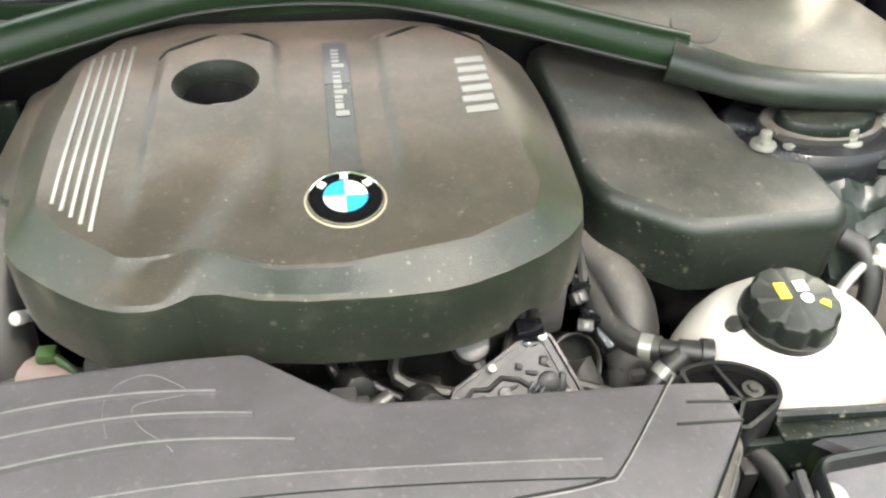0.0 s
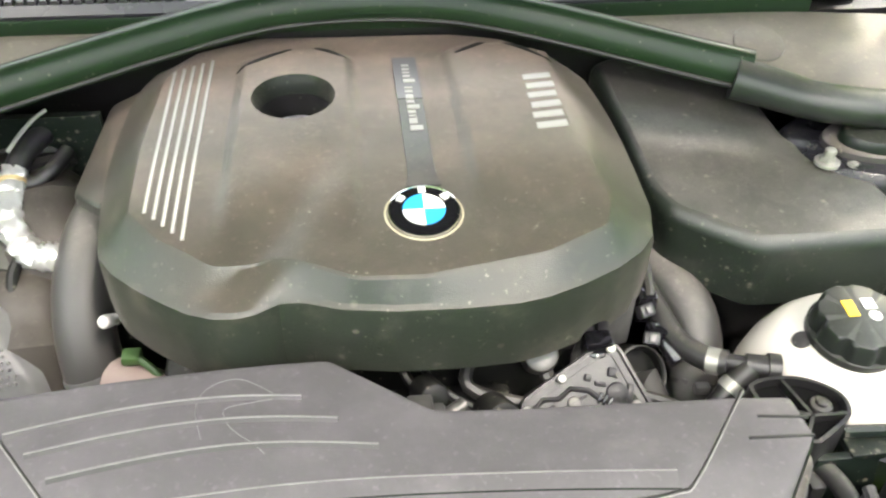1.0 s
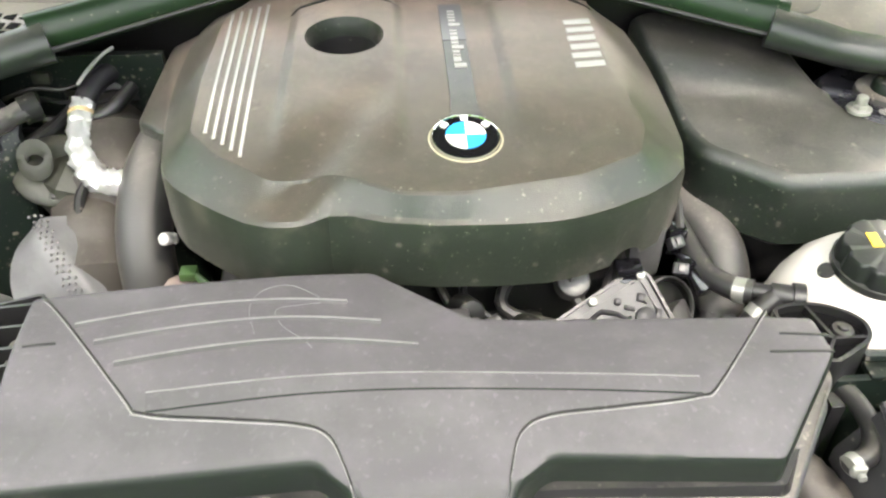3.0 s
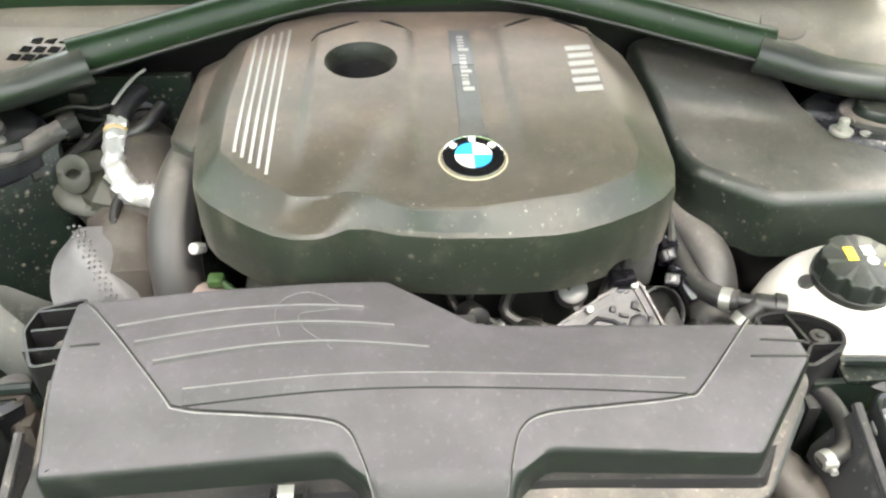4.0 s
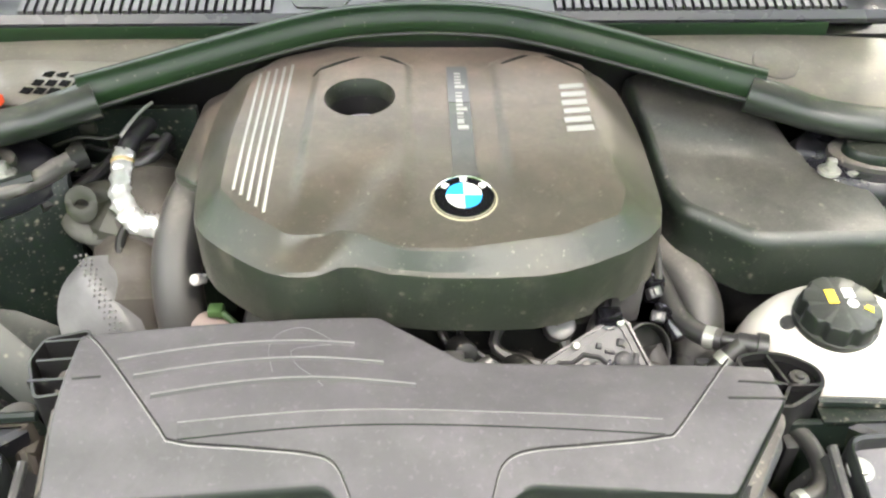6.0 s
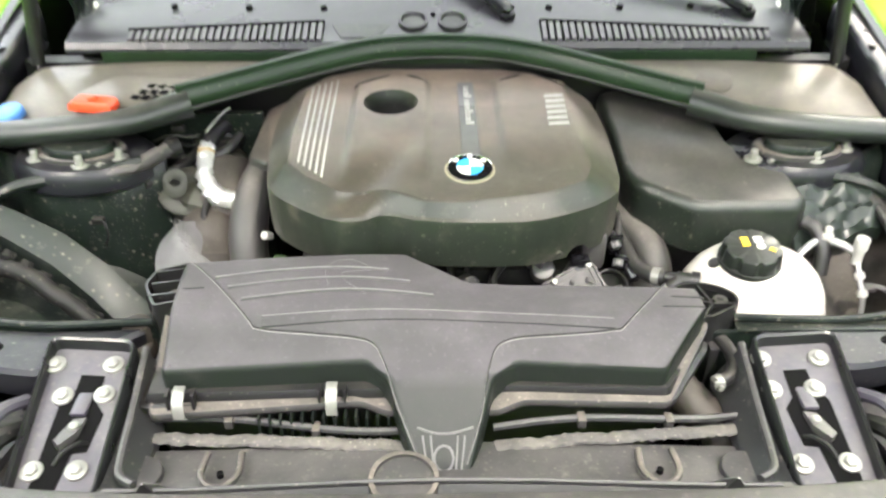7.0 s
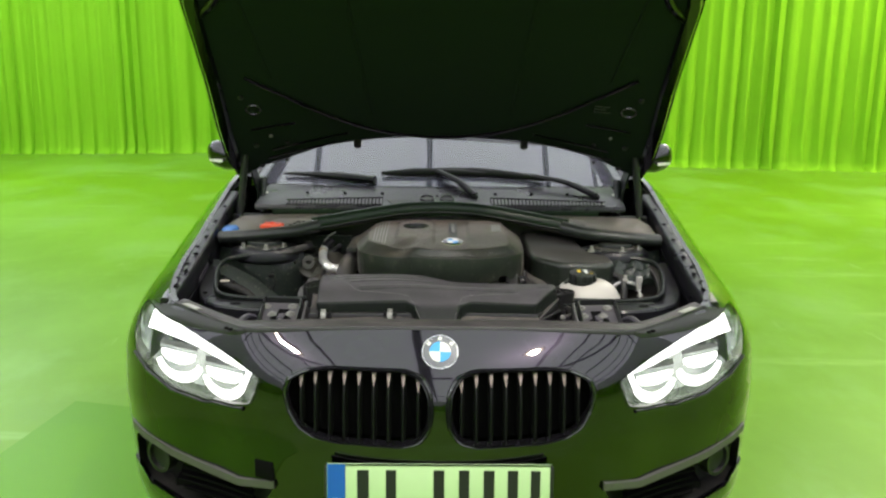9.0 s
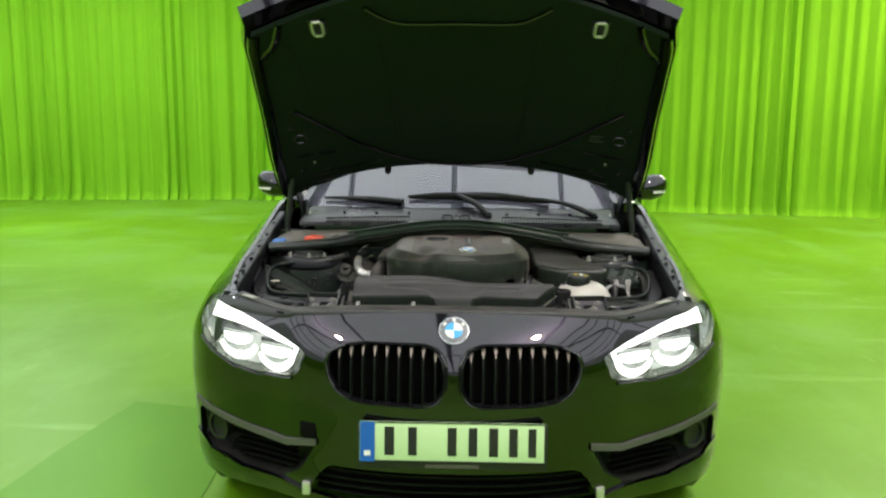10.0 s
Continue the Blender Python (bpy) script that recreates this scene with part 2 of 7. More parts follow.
for m_, size, few, amount in ((COVER, 75, 0.9, 0.2), (COVER, 210, 0.78, 0.2), (SIDE_COVER, 85, 0.84, 0.35), (SIDE_COVER, 220, 0.75, 0.22), (AIRBOX, 190, 0.9, 0.08), (LINER, 95, 0.66, 0.34), (LINER, 240, 0.6, 0.25), (ARCH, 90, 0.6, 0.3),
                              (BAY_PAINT, 120, 0.8, 0.25), (SLAM, 140, 0.74, 0.3), (SLAM_PALE, 150, 0.7, 0.4), (FOAM, 170, 0.55, 0.6), (GRIME, 130, 0.7, 0.3), (SEAL, 160, 0.85, 0.2), (BLACK, 150, 0.82, 0.15)):
    specks(m_, CRUMB, size, few, amount)
CEIL_FRAME = shader("ceiling_metal", (0.1, 0.1, 0.11), 0.5, vary=0.1)
CEIL_PANEL = shader("roof_light", (0.8, 0.82, 0.85), 0.6, vary=0.03, scale=1, emit=(0.915, 0.862, 1.05), emit_power=PANEL_LIGHT)
WALL = shader("wall_white", (0.72, 0.71, 0.73), 0.8, vary=0.05, scale=2)
LED = shader("led_light", (0.9, 0.9, 0.9), 0.3, emit=(1, 0.98, 0.96), emit_power=4.0)
LED_DIM = shader("led_dim", (0.55, 0.57, 0.55), 0.35, vary=0.3, scale=40, emit=(1, 0.98, 0.96), emit_power=2.0)
LED_SOFT = shader("led_soft", (0.9, 0.9, 0.9), 0.3, emit=(1, 0.98, 0.94), emit_power=4)
LAMP_GLOW = shader("lamp_glow", (0.9, 0.9, 0.9), 0.3, emit=(1, 0.8, 0.5), emit_power=22)
REFLECT = shader("reflector", (0.33, 0.36, 0.33), 0.25, 0.7, vary=0.3, scale=30)
SILVER = shader("satin_silver", (0.19, 0.15, 0.135), 0.5, 0.3, vary=0.15)
LIP_DARK = shader("slat_black", (0.005, 0.006, 0.005), 0.5, vary=0.2, spec=0.15)
LIP_WELL = shader("well_plastic", (0.009, 0.010, 0.010), 0.3, vary=0.3, scale=30, spec=0.45, dust=0.1)
SLEEVE = shader("sleeve_rubber", (0.012, 0.016, 0.013), 0.4, vary=0.4, scale=30, dust=0.15, film=0.06, bump=0.2, bump_scale=80)
TAN = shader("paper_tag", (0.55, 0.5, 0.42), 0.7, vary=0.2, scale=60)
CRINKLE = shader("crinkled_pad", (0.016, 0.022, 0.018), 0.34, vary=0.4, scale=40, spec=0.35, bump=0.5, bump_scale=60)
BLADE = shader("satin_trim", (0.10, 0.094, 0.088), 0.38, 0.4, vary=0.1)
RIM = shader("rim_alloy", (0.4, 0.4, 0.42), 0.3, 0.9, vary=0.05)


for m, w in ((COVER, 0.13), (SIDE_COVER, 0.03), (TRAY, 0.15), (HOSE, 0.1)):
    b = m.node_tree.nodes["Principled BSDF"]
    b.inputs["Sheen Weight"].default_value, b.inputs["Sheen Roughness"].default_value = w, 0.4
    b.inputs["Sheen Tint"].default_value = (1.0, 0.84, 0.74, 1)
for m in (COVER, SIDE_COVER):
    scuffs(m, (0.25, 0.23, 0.19), (16, 16, 16), 0, 0.58, 0.80, 0.13)
    scuffs(m, (0.34, 0.32, 0.27), (75, 75, 75), 20, 0.66, 0.74, 0.4)
scuffs(AIRBOX, (0.006, 0.006, 0.006), (90, 90, 90), 0, 0.70, 0.74, 0.5)
scuffs(AIRBOX, (0.22, 0.20, 0.19), (9, 14, 9), 30, 0.60, 0.85, 0.25)
scuffs(SLAM, (0.26, 0.24, 0.21), (40, 40, 40), 0, 0.60, 0.75, 0.3)
scuffs(LINER, (0.10, 0.10, 0.09), (60, 60, 60), 0, 0.64, 0.74, 0.4)
scuffs(ARCH, (0.20, 0.20, 0.17), (35, 35, 35), 0, 0.60, 0.74, 0.35)
scuffs(GREEN_FLOOR, (0.20, 0.38, 0.09), (1.3, 0.9, 1), 70, 0.5, 0.68, 0.45)


def glass(name, colour, rough=0.0, ior=1.5):
    m = bpy.data.materials.new(name)
    m.use_nodes = True
    b = m.node_tree.nodes["Principled BSDF"]
    b.inputs["Base Color"].default_value = (*colour, 1)
    b.inputs["Transmission Weight"].default_value = 1.0
    b.inputs["Roughness"].default_value = rough
    b.inputs["IOR"].default_value = ior
    return m


SCREEN = glass("windscreen_glass", (0.20, 0.20, 0.26), 0.0, 1.7)
SCREEN.node_tree.nodes["Principled BSDF"].inputs["Transmission Weight"].default_value = 0.7
LENS = glass("lens_glass", (0.97, 0.98, 0.98))


# ---- mesh helpers ----
def part(name, bm, material, parent=None, label="", smooth=40):
    """Links a bmesh as one mesh object, under a thing or a part if given."""
    bmesh.ops.recalc_face_normals(bm, faces=bm.faces)
    me = bpy.data.meshes.new(name)
    bm.to_mesh(me)
    bm.free()
    return mesh_part(name, me, material, parent, label, smooth)


def mesh_part(name, me, material, parent=None, label="", smooth=40):
    me.materials.clear()
    me.materials.append(material)
    if smooth:
        me.shade_smooth()
        me.set_sharp_from_angle(angle=radians(smooth))
    ob = new(name, me)
    if parent:
        ob.parent = parent
    if label:
        ob["label"] = label
    return ob


def thing(name, label, category, at=(0, 0, 0), group="", kind=""):
    ob = new(name)
    ob.empty_display_size = 0.05
    ob.location = at
    return tagged(ob, label, category, group, kind)


def join(*bms):
    out = bmesh.new()
    for b in bms:
        me = bpy.data.meshes.new("tmp")
        b.to_mesh(me)
        b.free()
        out.from_mesh(me)
        bpy.data.meshes.remove(me)
    return out


def moved(bm, m):
    bmesh.ops.transform(bm, matrix=m, verts=bm.verts)
    return bm


def box(x0, x1, y0, y1, z0, z1, bevel=0.0, seg=2):
    bm = bmesh.new()
    bmesh.ops.create_cube(bm, size=1, matrix=Matrix.Translation(((x0 + x1) / 2, (y0 + y1) / 2, (z0 + z1) / 2)) @ Matrix.Diagonal((x1 - x0, y1 - y0, z1 - z0, 1)))
    if bevel:
        bmesh.ops.bevel(bm, geom=bm.edges[:], offset=bevel, segments=seg, affect="EDGES", profile=0.5)
    return bm


def loft(rings, cap0=True, cap1=True, closed=True):
    """Skin over rings of equal count."""
    bm = bmesh.new()
    vs = [[bm.verts.new(p) for p in r] for r in rings]
    n = len(rings[0])
    for a, b in zip(vs, vs[1:]):
        for i in range(n if closed else n - 1):
            bm.faces.new((a[i], a[(i + 1) % n], b[(i + 1) % n], b[i]))
    if closed and cap0:
        bm.faces.new(vs[0][::-1])
    if closed and cap1:
        bm.faces.new(vs[-1])
    return bm


def chaikin(pts, times=2, closed=True):
    pts = [Vector(p) for p in pts]
    for _ in range(times):
        out = []
        n = len(pts)
        if not closed:
            out.append(pts[0])
        for i in range(n if closed else n - 1):
            a, b = pts[i], pts[(i + 1) % n]
            out += [a.lerp(b, 0.25), a.lerp(b, 0.75)]
        if not closed:
            out.append(pts[-1])
        pts = out
    return pts


def rounded(pts, r=0.01, seg=4):
    """A closed outline with its corners rounded by r."""
    pts = [Vector(p) for p in pts]
    out = []
    for i, p in enumerate(pts):
        a, b = pts[i - 1], pts[(i + 1) % len(pts)]
        d = min(r, (a - p).length * 0.45, (b - p).length * 0.45)
        p0, p1 = p + (a - p).normalized() * d, p + (b - p).normalized() * d
        for k in range(seg + 1):
            u = k / seg
            out.append(p0.lerp(p, u).lerp(p.lerp(p1, u), u))
    return out


def inset(pts, d):
    """A closed plan outline (x, y) moved inward by d."""
    pts = [Vector((p[0], p[1])) for p in pts]
    area = sum(a.x * b.y - b.x * a.y for a, b in zip(pts, pts[1:] + pts[:1]))
    s = 1 if area > 0 else -1
    out = []
    for i, p in enumerate(pts):
        e0, e1 = (p - pts[i - 1]), (pts[(i + 1) % len(pts)] - p)
        if e0.length < 1e-7 or e1.length < 1e-7:
            out.append(p.copy())
            continue
        n0, n1 = Vector((-e0.y, e0.x)).normalized() * s, Vector((-e1.y, e1.x)).normalized() * s
        k = n0 + n1
        out.append(p + k * (d / max(0.5, k.dot(n0))))
    return out


def slab(outline, levels, top=None):
    """A solid over a plan outline; levels: (z, inset) from the bottom up. top(x, y): lifts the last levels' height."""
    rings = []
    for z, d in levels:
        ring = inset(outline, d) if d else [Vector((p[0], p[1])) for p in outline]
        rings.append([(p.x, p.y, z + (top(p.x, p.y) if top else 0)) for p in ring])
    return loft(rings)


def sweep(path, radius, sides=12, closed_ends=True, flat=1.0, twist=0.0):
    """A tube along points; radius: one or one a point; flat: squash of the second axis."""
    pts = [Vector(p) for p in path]
    radii = radius if isinstance(radius, (list, tuple)) else [radius] * len(pts)
    up = Vector((0, 0, 1))
    rings = []
    prev = None
    for i, p in enumerate(pts):
        d = (pts[min(i + 1, len(pts) - 1)] - pts[max(i - 1, 0)]).normalized()
        if prev is None:
            a = d.cross(up)
            if a.length < 1e-3:
                a = d.cross(Vector((1, 0, 0)))
        else:
            a = prev - d * prev.dot(d)
        a.normalize()
        prev = a
        b = a.cross(d).normalized()
        rings.append([p + a * math.cos(twist + k * math.tau / sides) * radii[i] + b * math.sin(twist + k * math.tau / sides) * radii[i] * flat for k in range(sides)])
    return loft(rings, closed_ends, closed_ends)


def smooth_path(pts, steps=6):
    """A Catmull-Rom curve through points."""
    p = [Vector(q) for q in pts]
    p = [2 * p[0] - p[1]] + p + [2 * p[-1] - p[-2]]
    out = []
    for i in range(1, len(p) - 2):
        for k in range(steps):
            t = k / steps
            a, b, c, d = p[i - 1], p[i], p[i + 1], p[i + 2]
            out.append(0.5 * ((2 * b) + (c - a) * t + (2 * a - 5 * b + 4 * c - d) * t * t + (3 * b - a - 3 * c + d) * t ** 3))
    out.append(p[-2])
    return out


def hose(pts, radius, sides=14, steps=6):
    path = smooth_path(pts, steps)
    return sweep(path, radius, sides)


def disc(centre, r, h, sides=24, axis=(0, 0, 1), r2=None, bevel=0.0):
    """A short cylinder or cone standing on centre along axis, with a softened top rim."""
    r2 = r if r2 is None else r2
    levels = [(0, r)]
    if bevel:
        levels += [(h - bevel, r2), (h - bevel * 0.3, r2 - bevel * 0.3), (h, r2 - bevel)]
    else:
        levels += [(h, r2)]
    rings = [[(math.cos(k * math.tau / sides) * q, math.sin(k * math.tau / sides) * q, z) for k in range(sides)] for z, q in levels]
    m = Matrix.Translation(centre) @ Vector((0, 0, 1)).rotation_difference(Vector(axis)).to_matrix().to_4x4()
    return moved(loft(rings), m)


def cut(bm, *cutters, op="DIFFERENCE"):
    """The first solid less the others, as a mesh."""
    def temp(b):
        bmesh.ops.recalc_face_normals(b, faces=b.faces)
        me = bpy.data.meshes.new("tmp")
        b.to_mesh(me)
        b.free()
        return new("tmp", me)
    ob = temp(bm)
    tools = [temp(c) for c in cutters]
    for t in tools:
        mod = ob.modifiers.new("cut", "BOOLEAN")
        mod.object, mod.operation, mod.solver = t, op, "EXACT"
    me = bpy.data.meshes.new_from_object(ob.evaluated_get(bpy.context.evaluated_depsgraph_get()))
    for t in tools:
        bpy.data.objects.remove(t)
    bpy.data.objects.remove(ob)
    return me


def interp(table, v):
    """Linear look-up in rows (v, ...)."""
    if v <= table[0][0]:
        return table[0][1:]
    for a, b in zip(table, table[1:]):
        if v <= b[0]:
            u = (v - a[0]) / (b[0] - a[0])
            return tuple(p + (q - p) * u for p, q in zip(a[1:], b[1:]))
    return table[-1][1:]


def bolt(name, at, r, parent=None, axis=(0, 0, 1), material=None, flange=True):
    """A hexagon head on a flange."""
    b = disc((0, 0, 0), r, r * 0.3, 20, bevel=r * 0.1)
    b = join(b, disc((0, 0, r * 0.22), r * 0.6, r * 0.42, 6, bevel=r * 0.1)) if flange else disc((0, 0, 0), r, r, 6, bevel=r * 0.15)
    m = Matrix.Translation(at) @ Vector((0, 0, 1)).rotation_difference(Vector(axis)).to_matrix().to_4x4()
    return part(name, moved(b, m), material or FASTENER, parent)


# ---- hall: floor, curtains, ceiling ----
part("floor", box(-12, 12, -15, 13, -0.1, 0), GREEN_FLOOR)
tagged(bpy.data.objects["floor"], "glossy green painted studio floor with pale scuffs", "floor", kind="structure")
# Darker, unscuffed green patch to the left of the car.
PATCH_GREEN = shader("patch_green", (0.095, 0.255, 0.005), 0.45, vary=0.12, scale=0.8, rough_vary=0.0, spec=0.15)
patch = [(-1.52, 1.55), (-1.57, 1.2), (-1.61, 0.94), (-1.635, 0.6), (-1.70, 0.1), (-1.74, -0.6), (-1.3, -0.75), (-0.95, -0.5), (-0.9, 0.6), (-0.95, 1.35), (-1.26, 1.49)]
tagged(part("floor_patch", loft([[(x, y, z) for x, y in patch] for z in (-0.01, 0.003)]), PATCH_GREEN), "darker green patch of the studio floor", "floor", kind="structure")

CURTAIN = [(0, -13.5), (-9.5, -13.5), (-10.5, -12.5), (-10.4, 9.2), (-9.0, 10.4), (-3.5, 11.0), (0, 10.6), (3.0, 9.8), (6.0, 9.35), (9.6, 8.6), (10.4, 7.2), (10.5, -12.5), (9.5, -13.5), (0, -13.5)]


def step(v, a, b):
    u = max(0.0, min(1.0, (v - a) / (b - a)))
    return u * u * (3 - 2 * u)


def curtain(name, pts, seed):
    """Hanging cloth with folds that deepen and pool a little at the floor."""
    rnd = random.Random(seed)
    line = []
    for a, b in zip(pts, pts[1:]):
        a, b = Vector((*a, 0)), Vector((*b, 0))
        n = max(2, int((b - a).length / 0.025))
        line += [a.lerp(b, k / n) for k in range(n)]
    phase, freq, amp = 0.0, 9.0, 0.06
    offs = []
    for i in range(len(line)):
        if i % 18 == 0:
            freq, amp = rnd.uniform(14, 42), rnd.uniform(0.02, 0.052)
        phase += freq * 0.025
        offs.append((math.sin(phase) + 0.35 * math.sin(phase * 2.3 + 1), amp, rnd.uniform(-0.02, 0.02)))
    for k in range(3):
        offs = [tuple((offs[max(i - 1, 0)][j] + 2 * offs[i][j] + offs[min(i + 1, len(offs) - 1)][j]) / 4 if j else offs[i][j] for j in range(3)) for i in range(len(offs))]
    levels = [(0.004, 1.7, 0.1), (0.03, 1.5, 0.06), (0.12, 1.25, 0.02), (0.4, 1.1, 0), (1.2, 1.0, 0), (2.6, 0.85, 0), (4.2, 0.7, 0), (CEILING - 0.05, 0.6, 0)]
    rings = []
    for z, k, out in levels:
        ring = []
        for i, p in enumerate(line):
            d = (line[min(i + 1, len(line) - 1)] - line[max(i - 1, 0)]).normalized()
            nrm = Vector((d.y, -d.x, 0))
            s, amp, j = offs[i]
            # Unseen front half hangs lower to bare the pale wall for reflections.
            drop = 1 - 0.45 * (1 - step(p.y, 0.5, 2.0))
            ring.append(p + nrm * (s * amp * k + out + out * j * 20) + d * (0.05 * s * max(0, 0.5 - z)) + Vector((0, 0, z * drop)))
        rings.append(ring)
    ob = part(name, loft(rings, closed=False), GREEN_CLOTH, smooth=80)
    return tagged(ob, "bright green studio curtain hanging in long folds to the floor", "curtain", kind="structure")


curtain("curtain", CURTAIN, 4)
part("wall_front", box(-10.8, 10.8, -14.2, -14.0, 0, CEILING), WALL)
# Unseen side walls, added so the car's nose reflects a pale band.
for side_name, x in (("wall_left", -11.0), ("wall_right", 11.0)):
    tagged(part(side_name, box(x - 0.1, x + 0.1, -14.0, 13.0, 0, CEILING), WALL), "unseen pale side wall added above the green curtain", "wall", kind="structure")
tagged(bpy.data.objects["wall_front"], "plain pale hall wall behind the camera", "wall", kind="structure")


def build_ceiling():
    bm = box(-12, 12, -15, 13, CEILING + 0.02, CEILING + 0.12)
    ob = part("ceiling", bm, CEIL_PANEL)
    tagged(ob, "bright translucent white roof panels of the hall", "ceiling", kind="structure")
    beams = []
    for x, w in ((-9.2, 0.05), (-7.1, 0.03), (-5.2, 0.05), (-3.35, 0.03), (-2.04, 0.035), (-0.16, 0.045), (1.76, 0.035), (2.65, 0.02), (3.3, 0.02), (5.1, 0.05), (7.0, 0.03), (9.0, 0.05)):
        beams.append(box(x - w, x + w, -15, 13, CEILING - 0.08, CEILING + 0.02))
    for y in range(-13, 13, 5):
        beams.append(box(-12, 12, y - 0.05, y + 0.05, CEILING - 0.06, CEILING + 0.016))
    ob = part("ceiling_beams", join(*beams), CEIL_FRAME)
    tagged(ob, "dark metal grid of beams under the roof panels", "beam", kind="structure")


build_ceiling()


def ceiling_lamp(x, y, watts, tone, reach=0.08):
    """A round lamp under the roof; reach: the half width of its lit face."""
    lamp = thing("ceiling_lamp", "round hall or fill lamp with a glowing face", "lamp", (x, y, CEILING - 0.35), "hall lamps")
    part("housing", disc((0, 0, 0), max(0.2, reach + 0.05), 0.27, 24, r2=0.1), CEIL_FRAME, lamp)
    part("glow", disc((0, 0, -0.012), max(0.14, reach), 0.01, 24), LAMP_GLOW if reach < 0.2 else LED_SOFT, lamp)
    li = bpy.data.lights.new("lamp_light", "SPOT")
    li.energy, li.color, li.shadow_soft_size, li.spot_size, li.spot_blend = watts, tone, reach, radians(150), 0.6
    ob = new("lamp_light", li)
    ob.parent, ob.location = lamp, (0, 0, -0.04)
    return lamp


WARM, COOL = (1, 0.9, 0.8), (0.86, 0.93, 1.0)
# Last four and (1.5, -4.9): unseen lamps added to light curtains and bay.
for lx, ly, watts, tone, reach in ((-2.95, -2.35, 480, WARM, 0.08), (1.3, -1.5, 620, WARM, 0.08), (1.5, -4.9, 150, WARM, 0.08), (-3.4, -9.8, 160, WARM, 0.08), (2.6, -9.5, 160, WARM, 0.08),
                                   (-5.2, 7.6, 1700, COOL, 0.35), (4.6, 6.4, 1200, WARM, 0.45), (7.4, 7.2, 2400, (1, 0.83, 0.55), 0.4), (-7.0, 3.0, 500, COOL, 0.35)):
    ceiling_lamp(lx, ly, watts, tone, reach)


# ---- car ----
# plan of the nose at half height (x, y) and of the upper edge below the bonnet (x, y, z), from the middle outward
NOSE = [(0.0, 0.012, 0.150, 0.784, 0.0), (0.12, 0.016, 0.150, 0.784, 0.12), (0.25, 0.034, 0.153, 0.782, 0.25), (0.36, 0.066, 0.160, 0.777, 0.355),
        (0.46, 0.112, 0.176, 0.770, 0.455), (0.57, 0.178, 0.220, 0.768, 0.53), (0.69, 0.24, 0.277, 0.776, 0.615), (0.80, 0.32, 0.335, 0.787, 0.69),
        (0.868, 0.425, 0.42, 0.807, 0.728), (0.886, 0.55, 0.56, 0.84, 0.745), (0.884, 0.70, 0.70, 0.87, 0.745)]
NOSE_ROWS = [(i / (len(NOSE) - 1), x, y, ty, tz, tx) for i, (x, y, ty, tz, tx) in enumerate(NOSE)]


def smooth_table(rows, n):
    """Rows resampled through a smooth curve."""
    a = smooth_path([(r[1], r[2], r[3]) for r in rows], n)
    b = smooth_path([(r[4], r[5], 0) for r in rows], n)
    return [(i / (len(a) - 1), p.x, p.y, p.z, q.x, q.y) for i, (p, q) in enumerate(zip(a, b))]


NOSE_FINE = smooth_table(NOSE_ROWS, 5)


def nose_bend(u):
    """Nearly upright below, then leaning back evenly."""
    return (u - 0.5) + math.hypot(u - 0.5, 0.09)


def nose_at(s, z):
    """A point of the car's front skin; s: 0 in the middle to 1 behind the wheel's front."""
    x, y, ty, tz, tx = interp(NOSE_FINE, s)
    base = 0.52
    if z >= base:
        u = min(1, (z - base) / (tz - base))
        k = s ** 3
        w = (1 - k) * (0.16 * u + 0.42 * (nose_bend(u) - nose_bend(0)) / (nose_bend(1) - nose_bend(0)) + 0.42 * (max(0.0, u - 0.42) / 0.58) ** 2) + k * u ** 4.5
        return Vector((x + (tx - x) * w, y + (ty - y) * w, z))
    d = base - z
    back = 0.02 * min(1, d / 0.2) + 0.9 * max(0, d - 0.24) ** 1.4
    return Vector((x - 0.25 * back * s, y + back, z))


def nose_grid(side, zs, ss, push=0.0):
    rows = []
    for s in ss:
        tz = interp(NOSE_FINE, s)[3]
        row = []
        for u in zs:
            p = nose_at(s, 0.19 + (tz - 0.19) * u)
            row.append((side * p.x, p.y + push, p.z))
        rows.append(row)
    return rows


def nose_shell():
    ss = [1 - i / 50 for i in range(51)]
    zs = [j / 26 for j in range(27)]
    right = nose_grid(-1, zs, ss)
    left = nose_grid(1, zs, ss[::-1])[1:]
    front = right + left
    rings = []
    for row in front:
        back = [(x * 0.985, y + 0.012, z) for x, y, z in row]
        rings.append(row + back[::-1])
    return loft(rings)


def prism_xz(outline, y0=-0.4, y1=1.2):
    """A solid through y over an outline (x, z)."""
    return loft([[(x, y0, z) for x, z in outline], [(x, y1, z) for x, z in outline]])


def mirror_outline(o):
    return [(-x, z) for x, z in o][::-1]


HEADLIGHT = [(0.425, 0.668), (0.455, 0.602), (0.50, 0.592), (0.56, 0.590), (0.585, 0.585), (0.68, 0.598), (0.755, 0.63), (0.80, 0.662), (0.822, 0.710), (0.820, 0.750), (0.800, 0.772), (0.745, 0.768), (0.62, 0.738), (0.50, 0.70)]
KIDNEY = [(0.016, 0.625), (0.019, 0.668), (0.040, 0.698), (0.082, 0.711), (0.25, 0.712), (0.315, 0.704), (0.358, 0.684), (0.368, 0.654), (0.358, 0.612), (0.335, 0.574), (0.296, 0.553), (0.24, 0.545), (0.085, 0.542), (0.045, 0.552), (0.022, 0.582)]
SLOT = [(0.40, 0.40), (0.55, 0.375), (0.68, 0.39), (0.80, 0.425), (0.83, 0.41), (0.83, 0.30), (0.70, 0.27), (0.52, 0.265), (0.45, 0.31)]
